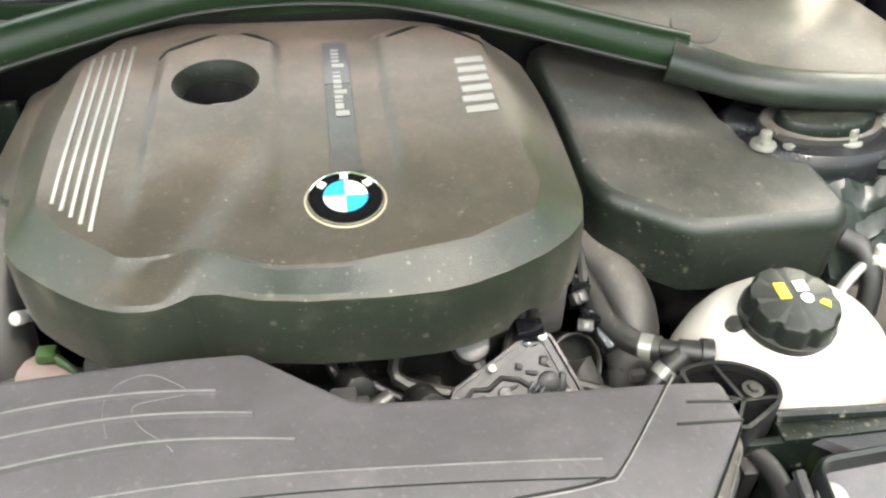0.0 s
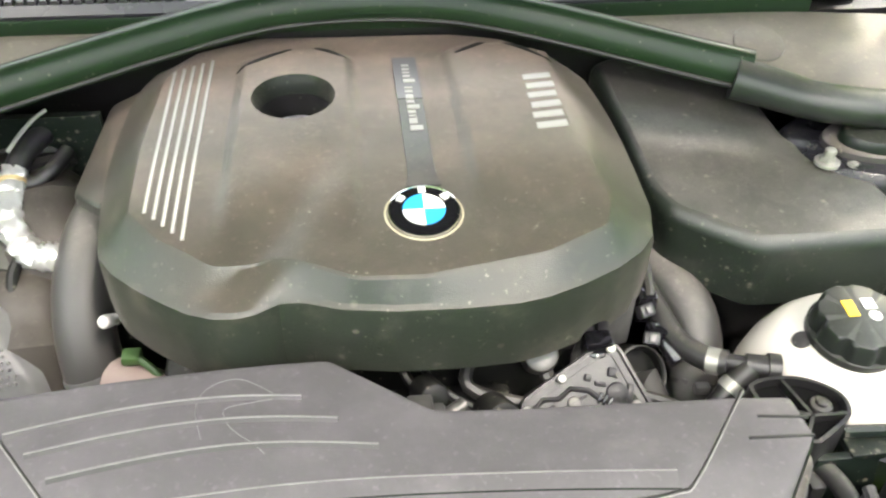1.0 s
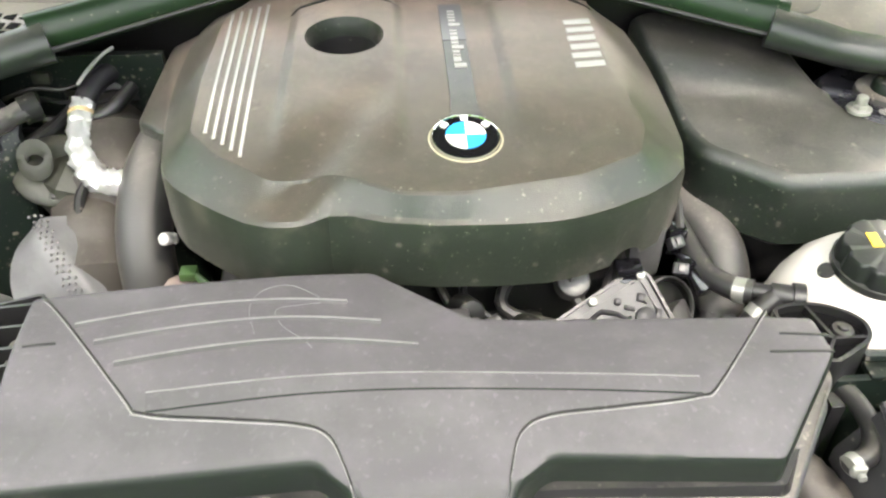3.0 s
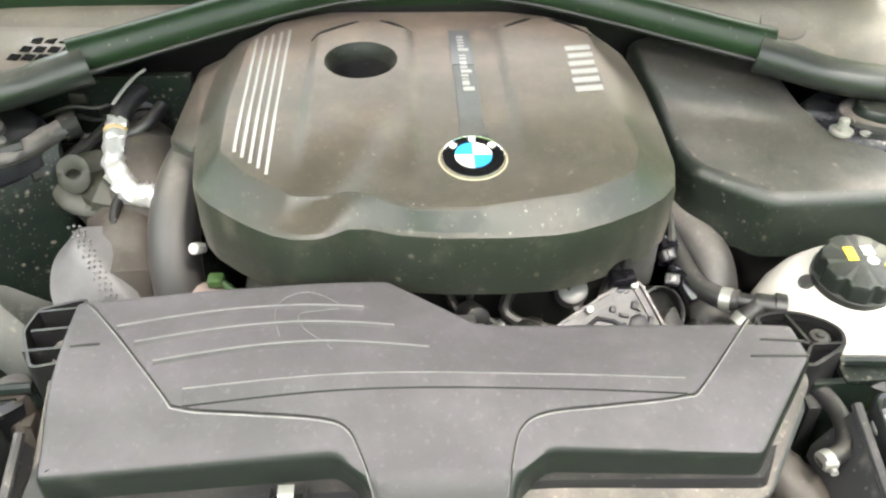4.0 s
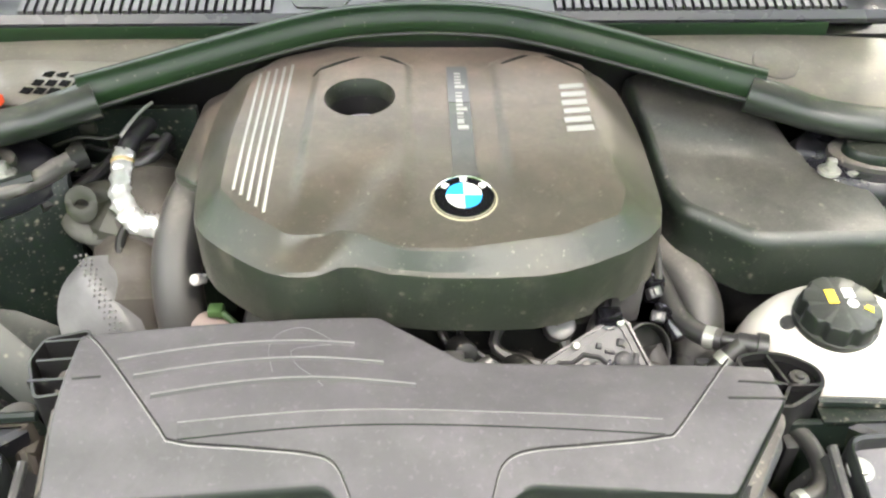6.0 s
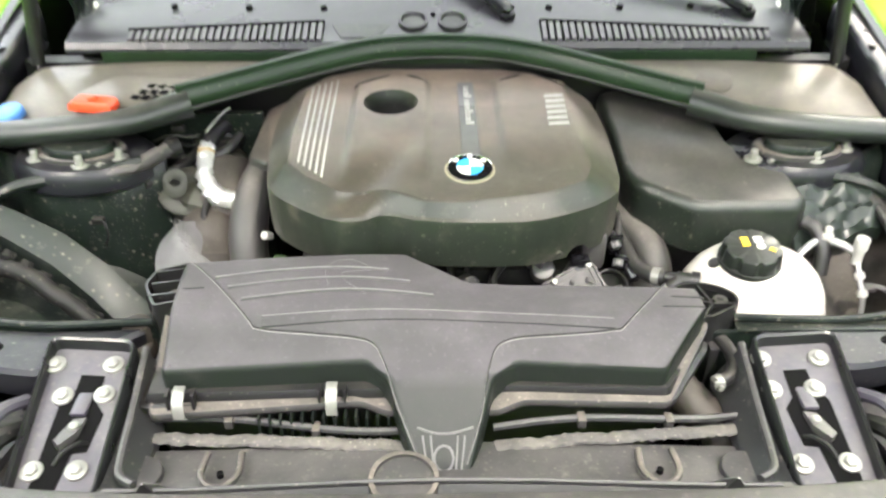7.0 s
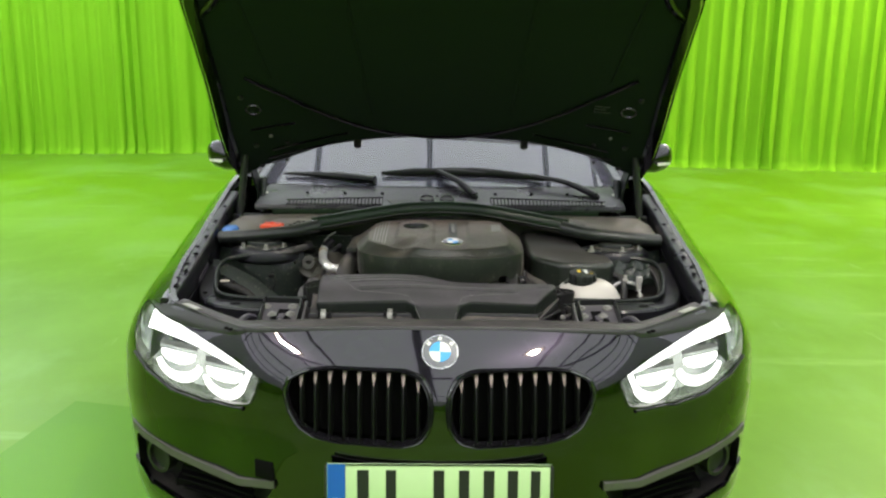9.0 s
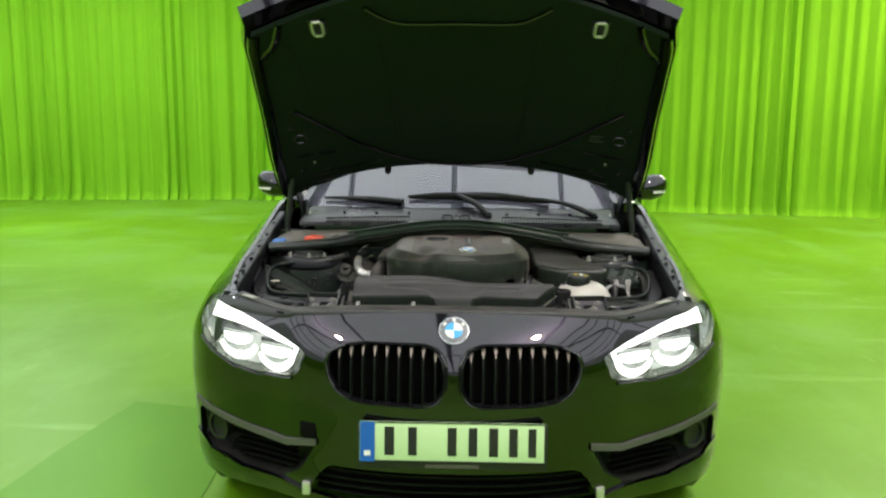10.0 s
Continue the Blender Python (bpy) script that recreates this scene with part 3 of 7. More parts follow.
LOWER = [(-0.36, 0.34), (0.36, 0.34), (0.40, 0.30), (0.43, 0.235), (-0.43, 0.235), (-0.40, 0.30)]

car = thing("car", "dark-painted compact hatchback with its bonnet raised and headlights lit", "car")


def build_nose():
    cutters = []
    for o, r in ((HEADLIGHT, 0.02), (KIDNEY, 0.012), (SLOT, 0.02)):
        o = [(p.x, p.y) for p in rounded(o, r, 3)]
        cutters += [prism_xz(o), prism_xz(mirror_outline(o))]
    cutters.append(prism_xz([(p.x, p.y) for p in rounded(LOWER, 0.02, 3)]))
    for sx in (-1, 1):
        cutters.append(moved(disc((0, 0, 0), 0.335, 0.5, 40, axis=(1, 0, 0)), Matrix.Translation((sx * 0.85 - 0.25, 0.80, 0.31))))
    me = cut(nose_shell(), *cutters)
    mesh_part("bumper", me, PAINT, car, "glossy dark painted front bumper", 35)


build_nose()


def fender(side):
    """A wing from the nose to the door, with its wheel arch."""
    rows = []
    for i in range(15):
        y = 0.70 + i * 0.08
        tz = 0.87 + (y - 0.70) * 0.235 if y < 1.2 else 0.9875 + (y - 1.2) * 0.1
        sec = []
        for u in (1, 0.97, 0.93, 0.88, 0.82, 0.74, 0.65, 0.55, 0.4, 0.2, 0):
            z = 0.52 + (tz - 0.52) * u
            sec.append((0.884 - 0.139 * u ** 4.5, z))
        sec += [(0.884, 0.40), (0.875, 0.28), (0.85, 0.19)]
        row = [(side * x, y, z) for x, z in sec]
        rows.append(row + [(side * (abs(x) - 0.012), yy, z - 0.004) for x, yy, z in [(side * p[0], p[1], p[2]) for p in row]][::-1])
    arch = moved(disc((0, 0, 0), 0.335, 0.5, 40, axis=(1, 0, 0)), Matrix.Translation((side * 0.85 - 0.25, 0.80, 0.31)))
    mesh_part("fender", cut(loft(rows), arch), PAINT, car, "glossy dark front wing", 35)


for s_ in (-1, 1):
    fender(s_)


def cabin():
    """The closed body behind the wings: sides, roof and pillars."""
    for side in (-1, 1):
        rows = []
        for y, top in ((1.825, 1.05), (2.4, 1.02), (3.2, 1.03), (3.9, 1.04), (4.25, 0.98)):
            x = 0.884 if y < 3.9 else 0.80
            sec = [(x - 0.09, top), (x - 0.02, top - 0.1), (x, top - 0.3), (x, 0.4), (x - 0.03, 0.2)]
            row = [(side * a, y, z) for a, z in sec]
            rows.append(row + [(side * (a - 0.02), y, z) for a, z in sec][::-1])
        wheel = moved(disc((0, 0, 0), 0.335, 0.5, 40, axis=(1, 0, 0)), Matrix.Translation((side * 0.85 - 0.25, 3.49, 0.31)))
        mesh_part("body_side", cut(loft(rows), wheel), PAINT, car, "dark body side with the doors", 35)
        part("pillar", sweep([(side * 0.69, 1.22, 0.985), (side * 0.64, 1.6, 1.19), (side * 0.57, 2.0, 1.375)], [0.035, 0.03, 0.03], 10, flat=0.7), PAINT, car)
        part("side_glass", loft([[(side * 0.80, 1.75, 1.05), (side * 0.62, 2.1, 1.35), (side * 0.615, 2.1, 1.35), (side * 0.79, 1.75, 1.05)],
                                 [(side * 0.80, 3.7, 1.04), (side * 0.60, 3.5, 1.36), (side * 0.595, 3.5, 1.36), (side * 0.79, 3.7, 1.04)]]), GLOSS, car, "dark side window")
    rows = []
    for y, z in ((1.96, 1.375), (2.3, 1.41), (2.9, 1.42), (3.6, 1.37), (3.9, 1.30)):
        rows.append([(x, y, z - 0.05 * (x / 0.6) ** 2) for x in (-0.62, -0.4, -0.15, 0.15, 0.4, 0.62)] + [(x, y, z - 0.03 - 0.05 * (x / 0.6) ** 2) for x in (0.62, 0.4, 0.15, -0.15, -0.4, -0.62)])
    part("roof", loft(rows), PAINT, car, "dark painted roof")
    part("tailgate", loft([[(-0.62, 3.88, 1.30), (0.62, 3.88, 1.30), (0.62, 3.86, 1.28), (-0.62, 3.86, 1.28)], [(-0.74, 4.25, 0.98), (0.74, 4.25, 0.98), (0.74, 4.22, 0.97), (-0.74, 4.22, 0.97)],
                           [(-0.78, 4.30, 0.6), (0.78, 4.30, 0.6), (0.78, 4.25, 0.6), (-0.78, 4.25, 0.6)], [(-0.76, 4.25, 0.25), (0.76, 4.25, 0.25), (0.76, 4.2, 0.25), (-0.76, 4.2, 0.25)]]), PAINT, car)
    part("underbody", box(-0.7, 0.7, 0.45, 4.2, 0.17, 0.21), BLACK, car)
    part("dashboard", loft([[(-0.66, 1.33, 0.9), (0.66, 1.33, 0.9), (0.66, 1.33, 0.97), (-0.66, 1.33, 0.97)], [(-0.68, 1.9, 0.6), (0.68, 1.9, 0.6), (0.68, 1.9, 0.95), (-0.68, 1.9, 0.95)]]), DARK, car, "dark dashboard behind the windscreen")
    part("cabin_floor", box(-0.78, 0.78, 1.9, 4.1, 0.3, 0.34), DARK, car)


cabin()


def wheel(x, y):
    w = new("wheel")
    w.parent, w.location = car, (x, y, 0.31)
    s = 1 if x > 0 else -1
    prof = [(0.20, -0.1), (0.29, -0.1), (0.308, -0.08), (0.31, 0), (0.308, 0.08), (0.29, 0.1), (0.20, 0.1)]
    rings = [[(d, math.cos(k * math.tau / 48) * r, math.sin(k * math.tau / 48) * r) for k in range(48)] for r, d in prof]
    part("tyre", loft(rings + [rings[0]], False, False), RUBBER, w, "black rubber tyre")
    spokes = [disc((s * 0.02, 0, 0), 0.045, 0.05, 20, axis=(s, 0, 0)), moved(loft([[(d, math.cos(k * math.tau / 40) * r, math.sin(k * math.tau / 40) * r) for k in range(40)] for r, d in ((0.2, -0.08), (0.205, 0.08), (0.19, 0.08), (0.185, -0.08), (0.2, -0.08))], False, False), Matrix.Identity(4))]
    for k in range(5):
        spokes.append(moved(box(s * 0.03 - 0.012, s * 0.03 + 0.012, -0.022, 0.022, 0.03, 0.195, 0.006), Matrix.Rotation(k * math.tau / 5, 4, "X")))
    part("rim", join(*spokes), RIM, w, "five-spoke alloy rim")


for wx in (-0.77, 0.77):
    for wy in (0.80, 3.49):
        wheel(wx, wy)

# raised bonnet: hinge at the back, tipped up about 51 degrees
HINGE = Vector((0, 1.145, 1.03))


def hood_point(x, d, lift=0.0):
    """A point of the raised bonnet: x across, d metres forward of the back edge along its plane, lift toward its outer face."""
    a = radians(41.0)
    along = Vector((0, -math.cos(a), math.sin(a)))
    up = Vector((0, math.sin(a), math.cos(a)))
    crown = 0.075 * (1 - min(1, abs(x) / 0.72) ** 2.2) * (1 - 0.6 * min(1, max(0, d) / 1.0)) - 0.12 * max(0, d - 0.75) ** 1.5
    return HINGE + Vector((x, 0, 0)) + along * d + up * (crown + lift)


def hood_width(d):
    return interp([(-0.05, 0.675), (0.0, 0.695), (0.05, 0.715), (0.12, 0.727), (0.3, 0.722), (0.5, 0.708), (0.85, 0.695), (0.95, 0.67), (1.04, 0.55), (1.10, 0.40), (1.16, 0.2)], d)[0]


def build_hood():
    hood = new("hood")
    hood.parent = car
    hood["label"] = "raised dark bonnet with black underside"
    nx, nd = 28, 26
    def sheet(lift, shrink):
        rows = []
        for j in range(nd + 1):
            row = []
            for i in range(nx + 1):
                u = -1 + 2 * i / nx
                back = 0.165 * (1 - abs(u) ** 2.6)
                front = 1.15 - 0.02 * abs(u) - 0.14 * max(0, abs(u) - 0.45) ** 1.2 / 0.55 ** 1.2
                d = back + (front - shrink - back) * j / nd
                row.append(hood_point(u * (hood_width(min(d, 0.93)) - shrink), d, lift))
            rows.append(row)
        return rows
    top, low = sheet(0.0, 0.0), sheet(-0.035, 0.015)
    rings = []
    for a, b in zip(top, low):
        rings.append(a + b[::-1])
    part("bonnet_skin", loft(rings), PAINT, hood, "dark painted bonnet panel")
    felt = [a for a in sheet(-0.04, 0.035)]
    rows = []
    low2 = sheet(-0.052, 0.042)
    for a, b in zip(felt[1:-1], low2[1:-1]):
        rows.append(a + b[::-1])
    part("insulation", loft(rows), FELT, hood, "black felt insulation mat")
    return hood


hood = build_hood()


def windscreen():
    rows = []
    for j in range(9):
        v = j / 8
        row = []
        for i in range(17):
            u = -1 + 2 * i / 16
            x = u * (0.70 - 0.12 * v)
            y = 1.145 + 0.90 * v + 0.17 * u * u * (1 - 0.3 * v)
            z = 0.980 + 0.41 * v - 0.015 * u * u
            row.append((x, y, z))
        rows.append(row)
    part("windscreen", loft([r + [(x, y + 0.003, z - 0.005) for x, y, z in r][::-1] for r in rows]), SCREEN, car, "clear sloping windscreen")


windscreen()

# ---- engine bay shell ----
def solid(name, label, category, bm, material, group="", smooth=40):
    """A thing of one mesh."""
    ob = part(name, bm, material, None, "", smooth)
    return tagged(ob, label, category, group)


bay = thing("engine_bay", "dark painted engine bay of the car, dusty inside", "engine bay")


def sheet(name, rows, thick, material, parent, label="", smooth=40):
    """A bent panel of some thickness: rows of points, thickened downward."""
    return part(name, loft([list(r) + [(p[0], p[1], p[2] - thick) for p in r][::-1] for r in rows]), material, parent, label, smooth)


def crumple(bm, amount, seed):
    """Uneven dents all over a wrapped shape."""
    r_ = random.Random(seed)
    for v in bm.verts:
        v.co += Vector((r_.uniform(-1, 1), r_.uniform(-1, 1), r_.uniform(-1, 1))) * amount
    return bm


def bay_shell():
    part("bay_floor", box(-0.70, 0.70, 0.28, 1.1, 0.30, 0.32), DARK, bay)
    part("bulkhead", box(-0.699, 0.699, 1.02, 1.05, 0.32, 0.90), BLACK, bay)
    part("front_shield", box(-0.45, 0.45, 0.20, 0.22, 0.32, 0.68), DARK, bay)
    for s in (-1, 1):
        rows = []
        for y, z in ((0.37, 0.782), (0.46, 0.80), (0.55, 0.82), (0.75, 0.866), (0.95, 0.912), (1.14, 0.950)):
            sec = [(0.742, z - 0.012), (0.740, z + 0.008), (0.734, z + 0.012), (0.708, z + 0.009), (0.703, z + 0.003), (0.701, z - 0.030), (0.705, z - 0.060), (0.742, z - 0.060)]
            rows.append([(s * x, y, zz) for x, zz in sec])
        wing = part("inner_wing", loft(rows), BAY_PAINT, bay, "dark painted inner wing ledge")
        part("wing_wall", loft([[(s * x, y, zz) for x, zz in ((0.703, z - 0.060), (0.706, z - 0.13), (0.70, 0.34), (0.742, 0.34), (0.742, z - 0.060))] for y, z in ((0.372, 0.782), (0.55, 0.82), (0.75, 0.866), (0.95, 0.912), (1.138, 0.950))]), BAY_PAINT, bay, "dull black wall below the wing ledge")
        rnd = random.Random(31)
        for y in (0.44, 0.53, 0.64, 0.76, 0.88, 1.0):
            z = 0.782 + (y - 0.37) * 0.2165 + 0.0115
            part("slot_hole", moved(disc((0, 0, 0), 0.006, 0.003, 16), Matrix.Translation((s * 0.718, y, z)) @ Matrix.Diagonal((1, 1.8, 1, 1))), DARK, wing)
            part("weld_dimple", moved(disc((0, 0, 0), 0.007, 0.0016, 14, bevel=0.001), Matrix.Translation((s * 0.728, y + 0.05, z + 0.012))), BAY_PAINT, wing)
        # strut tower
        cx, cy = s * 0.552, 0.832
        prof = [(0.79, 0.098), (0.80, 0.112), (0.822, 0.110), (0.831, 0.102), (0.834, 0.098), (0.834, 0.05)]
        tower = part("strut_tower", loft([[(cx + math.cos(k * math.tau / 40) * r, cy + math.sin(k * math.tau / 40) * r * 0.72, z) for k in range(40)] for z, r in prof]), BAY_PAINT, bay, "dusty painted strut tower")
        part("bearing_ring", loft([[(cx + math.cos(k * math.tau / 40) * r, cy - 0.008 + math.sin(k * math.tau / 40) * r * 0.62, z) for k in range(40)] for z, r in ((0.832, 0.070), (0.840, 0.068), (0.843, 0.062), (0.843, 0.05))]), SLAM_PALE, tower)
        part("dust_cap", loft([[(cx + math.cos(k * math.tau / 40) * r, cy - 0.014 + math.sin(k * math.tau / 40) * r * 0.6, z) for k in range(40)] for z, r in ((0.842, 0.056), (0.850, 0.055), (0.854, 0.051), (0.857, 0.02))]), LINER, tower, "black rubber dust cap")
        for x, y in (((-0.616, 0.804), (-0.541, 0.782), (-0.489, 0.806)) if s < 0 else ((0.474, 0.793), (0.568, 0.789), (0.627, 0.824))):
            part("stud", disc((x, y, 0.838), 0.0062, 0.012, 10, bevel=0.002), FASTENER, bolt("nut", (x, y, 0.832), 0.0135, tower))
        bolt("small_nut", ((-0.512 if s < 0 else 0.50), 0.785, 0.832), 0.0075, tower)
        if s < 0:
            lip = smooth_path([(-0.60, 0.785, 0.822), (-0.53, 0.772, 0.822), (-0.485, 0.782, 0.824), (-0.455, 0.803, 0.826), (-0.432, 0.830, 0.830), (-0.413, 0.845, 0.832)], 5)
            part("tower_lip", crumple(sweep(lip, [0.009 + 0.005 * min(1.0, k / 18) for k in range(len(lip))], 12, flat=0.8), 0.0007, 4), HOSE, tower, "dusty rolled lip of the tower")
            part("lip_end", sweep([(-0.425, 0.838, 0.830), (-0.409, 0.848, 0.832)], 0.0155, 12), GRIME, tower)
        rows = []
        for z, dy in ((0.60, -0.02), (0.70, 0.0), (0.76, 0.012), (0.81, 0.02), (0.826, 0.04)):
            rows.append([(s * x, 0.745 + dy + 0.05 * ((x - 0.56) / 0.12) ** 2, z) for x in (0.43, 0.46, 0.49, 0.53, 0.58, 0.62, 0.66, 0.70)])
        part("tower_wall", loft([list(r) + [(p[0], p[1] + 0.012, p[2]) for p in r][::-1] for r in rows]), LINER, bay, "dark wall below the strut tower")
        # liner panel in front of the tower
        rows = []
        for y, z in (((0.51, 0.735), (0.514, 0.70), (0.58, 0.685), (0.69, 0.68), (0.75, 0.72)) if s < 0 else ((0.51, 0.735), (0.525, 0.67), (0.62, 0.675), (0.70, 0.70), (0.76, 0.76))):
            rows.append([(s * x, y, z + dz) for x, dz in ((0.40, -0.12), (0.46, -0.08), (0.54, -0.03), (0.61, -0.01), (0.695, 0.0))])
        sheet("liner", rows, 0.01, ARCH if s < 0 else BROWN, bay, "dusty black liner panel" if s < 0 else "brown grimy heat shield panel")
        # cross rail behind the headlight
        rail = [(s * x, y) for x, y in ((0.375, 0.506), (0.51, 0.500), (0.590, 0.508), (0.632, 0.528), (0.652, 0.58), (0.667, 0.66), (0.672, 0.76), (0.703, 0.76), (0.703, 0.60), (0.690, 0.545), (0.664, 0.495), (0.62, 0.455), (0.55, 0.428), (0.49, 0.418))]
        rise = lambda x, y: 0.24 * max(0.0, y - 0.515)
        part("cross_rail", slab([(p.x, p.y) for p in rounded(rail, 0.02, 3)], [(0.705, 0.004), (0.744, 0), (0.750, 0.005)], rise), BAY_PAINT, bay, "painted rail round the corner of the bay")
        part("rail_hole", moved(disc((0, 0, 0), 0.010, 0.004, 20), Matrix.Translation((s * 0.567, 0.468, 0.7475)) @ Matrix.Diagonal((1.5, 0.9, 1, 1))), DARK, bay)
        part("rail_hole", moved(disc((0, 0, 0), 0.006, 0.004, 16), Matrix.Translation((s * 0.672, 0.55, 0.7565))), DARK, bay)
        rim = smooth_path([(s * x, y, z) for x, y, z in ((0.375, 0.508, 0.757), (0.511, 0.502, 0.757), (0.595, 0.512, 0.761), (0.630, 0.530, 0.768), (0.648, 0.58, 0.781), (0.664, 0.66, 0.797), (0.660, 0.725, 0.807), (0.63, 0.757, 0.813), (0.569, 0.768, 0.82), (0.505, 0.781, 0.826), ((0.455, 0.80, 0.832) if s < 0 else (0.49, 0.786, 0.822)))], 5)
        part("rubber_lip", sweep(rim, [0.0055 + 0.004 * min(1.0, max(0.0, (i - 26) / 10)) for i in range(len(rim))], 8), LINER, bay, "dark rubber lip round the opening")
        part("lip_apron", loft([[p, p + Vector((-s * 0.004, 0.003, -0.03)), p + Vector((-s * 0.001, 0.001, -0.03)), p + Vector((s * 0.004, 0, -0.002))] for p in rim[:28]]), LINER, bay)
        if s < 0:
            solid("paper_tag", "small pale tag stuck on the bay rail", "tag", box(-0.632, -0.606, 0.568, 0.576, 0.786, 0.7895), TAN)
            part("data_sticker", loft([[(-0.7005, y, z) for y, z in ((0.60, 0.775), (0.70, 0.80), (0.70, 0.812), (0.60, 0.787))], [(-0.6985, y, z) for y, z in ((0.60, 0.775), (0.70, 0.80), (0.70, 0.812), (0.60, 0.787))]]), PRIMER, bay, "faded sticker on the wing wall")
        part("lower_rail", box(min(s * 0.48, s * 0.68), max(s * 0.48, s * 0.68), 0.36, 0.40, 0.66, 0.705, 0.006), BAY_PAINT, bay)
        # latch well
        well = new("latch_well")
        well.parent = bay
        well["label"] = "bonnet latch well with white zinc bolts"
        o = [(s * x, y) for x, y in ((0.375, 0.455), (0.485, 0.462), (0.475, 0.25), (0.372, 0.245))]
        rim = [(p.x, p.y) for p in rounded(o, 0.018, 4)]
        inner = inset(rim, 0.008)
        slope = lambda x, y: 0.20 * (y - 0.25) - 0.012
        part("rim", loft([[(p[0], p[1], z + slope(*p)) for p in r] for r, z in ((rim, 0.66), (rim, 0.742), (inset(rim, 0.003), 0.746), (inset(rim, 0.006), 0.744), (inner, 0.72))], False, False), LIP_WELL, well)
        part("floor_plate", slab([tuple(p) for p in inset(rim, 0.007)], [(0.722, 0), (0.73, 0)], slope), PRIMER, well, "lavender grey painted plate")
        for bx, by in (((-0.471, 0.429), (-0.401, 0.428), (-0.449, 0.384), (-0.401, 0.386), (-0.454, 0.288), (-0.406, 0.289)) if s < 0 else ((0.385, 0.429), (0.456, 0.43), (0.386, 0.385), (0.437, 0.386), (0.392, 0.288), (0.445, 0.289))):
            bolt("washer_bolt", (bx, by, 0.7305 + slope(bx, by)), 0.0125, well, (0, -0.19, 1))
        part("slot", slab([(s * x, y) for x, y in ((0.408, 0.412), (0.436, 0.414), (0.437, 0.385), (0.450, 0.37), (0.452, 0.262), (0.425, 0.258), (0.418, 0.31), (0.402, 0.312), (0.396, 0.36), (0.408, 0.375))], [(0.7295, 0), (0.7318, 0)], slope), DARK, well)
        part("catch", moved(box(-0.009, 0.009, -0.03, 0.02, 0, 0.006, 0.002), Matrix.Translation((s * 0.423, 0.385, 0.7315 + slope(0, 0.36)))), PRIMER, well)
        part("hook", loft([[(s * x, y, z) for x, y in ((0.412, 0.352), (0.426, 0.350), (0.438, 0.318), (0.430, 0.310), (0.416, 0.330))] for z in (0.733, 0.741, 0.744)]), CAST, well, "bright latch hook")
        part("hook_tip", disc((s * 0.421, 0.338, 0.744), 0.006, 0.004, 14, bevel=0.002), FASTENER, well)
        part("spring", hose([(s * 0.404, 0.322, 0.734), (s * 0.41, 0.314, 0.742), (s * 0.422, 0.302, 0.742), (s * 0.43, 0.290, 0.734)], 0.0026, 8), GRIME, well)
        # fittings behind the headlight
        lamp_back = new("headlight_mount")
        lamp_back.parent = bay
        part("mount_plate", box(min(s * 0.49, s * 0.60), max(s * 0.49, s * 0.60), 0.27, 0.36, 0.68, 0.70, 0.006), BLACK, lamp_back)
        bolt("screw", (s * 0.55, 0.30, 0.70), 0.012, lamp_back)
        part("screw", disc((s * 0.52, 0.34, 0.70), 0.012, 0.012, 16, bevel=0.003), ZINC, lamp_back)
        part("housing_top", loft([[(s * x, y, z) for x, y, z in q] for q in (((0.495, 0.40, 0.70), (0.50, 0.33, 0.715), (0.51, 0.275, 0.722), (0.51, 0.275, 0.66), (0.495, 0.40, 0.66)), ((0.57, 0.43, 0.70), (0.575, 0.37, 0.722), (0.585, 0.318, 0.732), (0.585, 0.318, 0.66), (0.57, 0.43, 0.66)), ((0.665, 0.47, 0.71), (0.668, 0.42, 0.735), (0.67, 0.365, 0.75), (0.67, 0.365, 0.66), (0.665, 0.47, 0.66)))]), SLAM, lamp_back, "grey headlight housing")
        for k in range(4):
            x = 0.545 + 0.03 * k
            part("rib", loft([[(s * (x + dx), y, z) for dx, z in ((0, zz - 0.02), (0.004, zz - 0.02), (0.004, zz), (0, zz))] for y, zz in ((0.30 + 0.62 * (x - 0.51), 0.740 + 0.12 * (x - 0.51)), (0.36 + 0.55 * (x - 0.51), 0.732 + 0.12 * (x - 0.51)))]), SLAM_PALE, lamp_back)
        part("round_seat", disc((s * 0.578, 0.372, 0.715), 0.026, 0.014, 24, axis=(0, -0.1, 1), bevel=0.004), BLACK, lamp_back, "round black seat")
        part("white_plug", join(box(min(s * 0.503, s * 0.527), max(s * 0.503, s * 0.527), 0.295, 0.312, 0.735, 0.752, 0.003), box(min(s * 0.508, s * 0.52), max(s * 0.508, s * 0.52), 0.286, 0.30, 0.742, 0.757, 0.002)), PRINT, lamp_back, "small white plug")
        part("arm", hose([(s * 0.495, 0.39, 0.735), (s * 0.51, 0.36, 0.748), (s * 0.525, 0.33, 0.74), (s * 0.54, 0.315, 0.735)], 0.008, 8), PRIMER, lamp_back)
        part("bracket", hose([(s * 0.49, 0.36, 0.72), (s * 0.505, 0.33, 0.735), (s * 0.53, 0.30, 0.72), (s * 0.56, 0.285, 0.71)], 0.011, 8), GRIME, lamp_back)


bay_shell()
part("inner_wall", box(-0.60, -0.29, 0.925, 0.935, 0.5, 0.85), LINER, bay, "dark wall behind the turbocharger")
part("tank_shield", join(box(0.345, 0.60, 0.486, 0.494, 0.58, 0.750, 0.002), box(0.375, 0.60, 0.486, 0.506, 0.745, 0.753, 0.002)), LINER, bay, "dull panel in front of the coolant tank")
part("duct_shield", box(0.338, 0.352, 0.47, 0.56, 0.55, 0.735, 0.003), BLACK, bay)


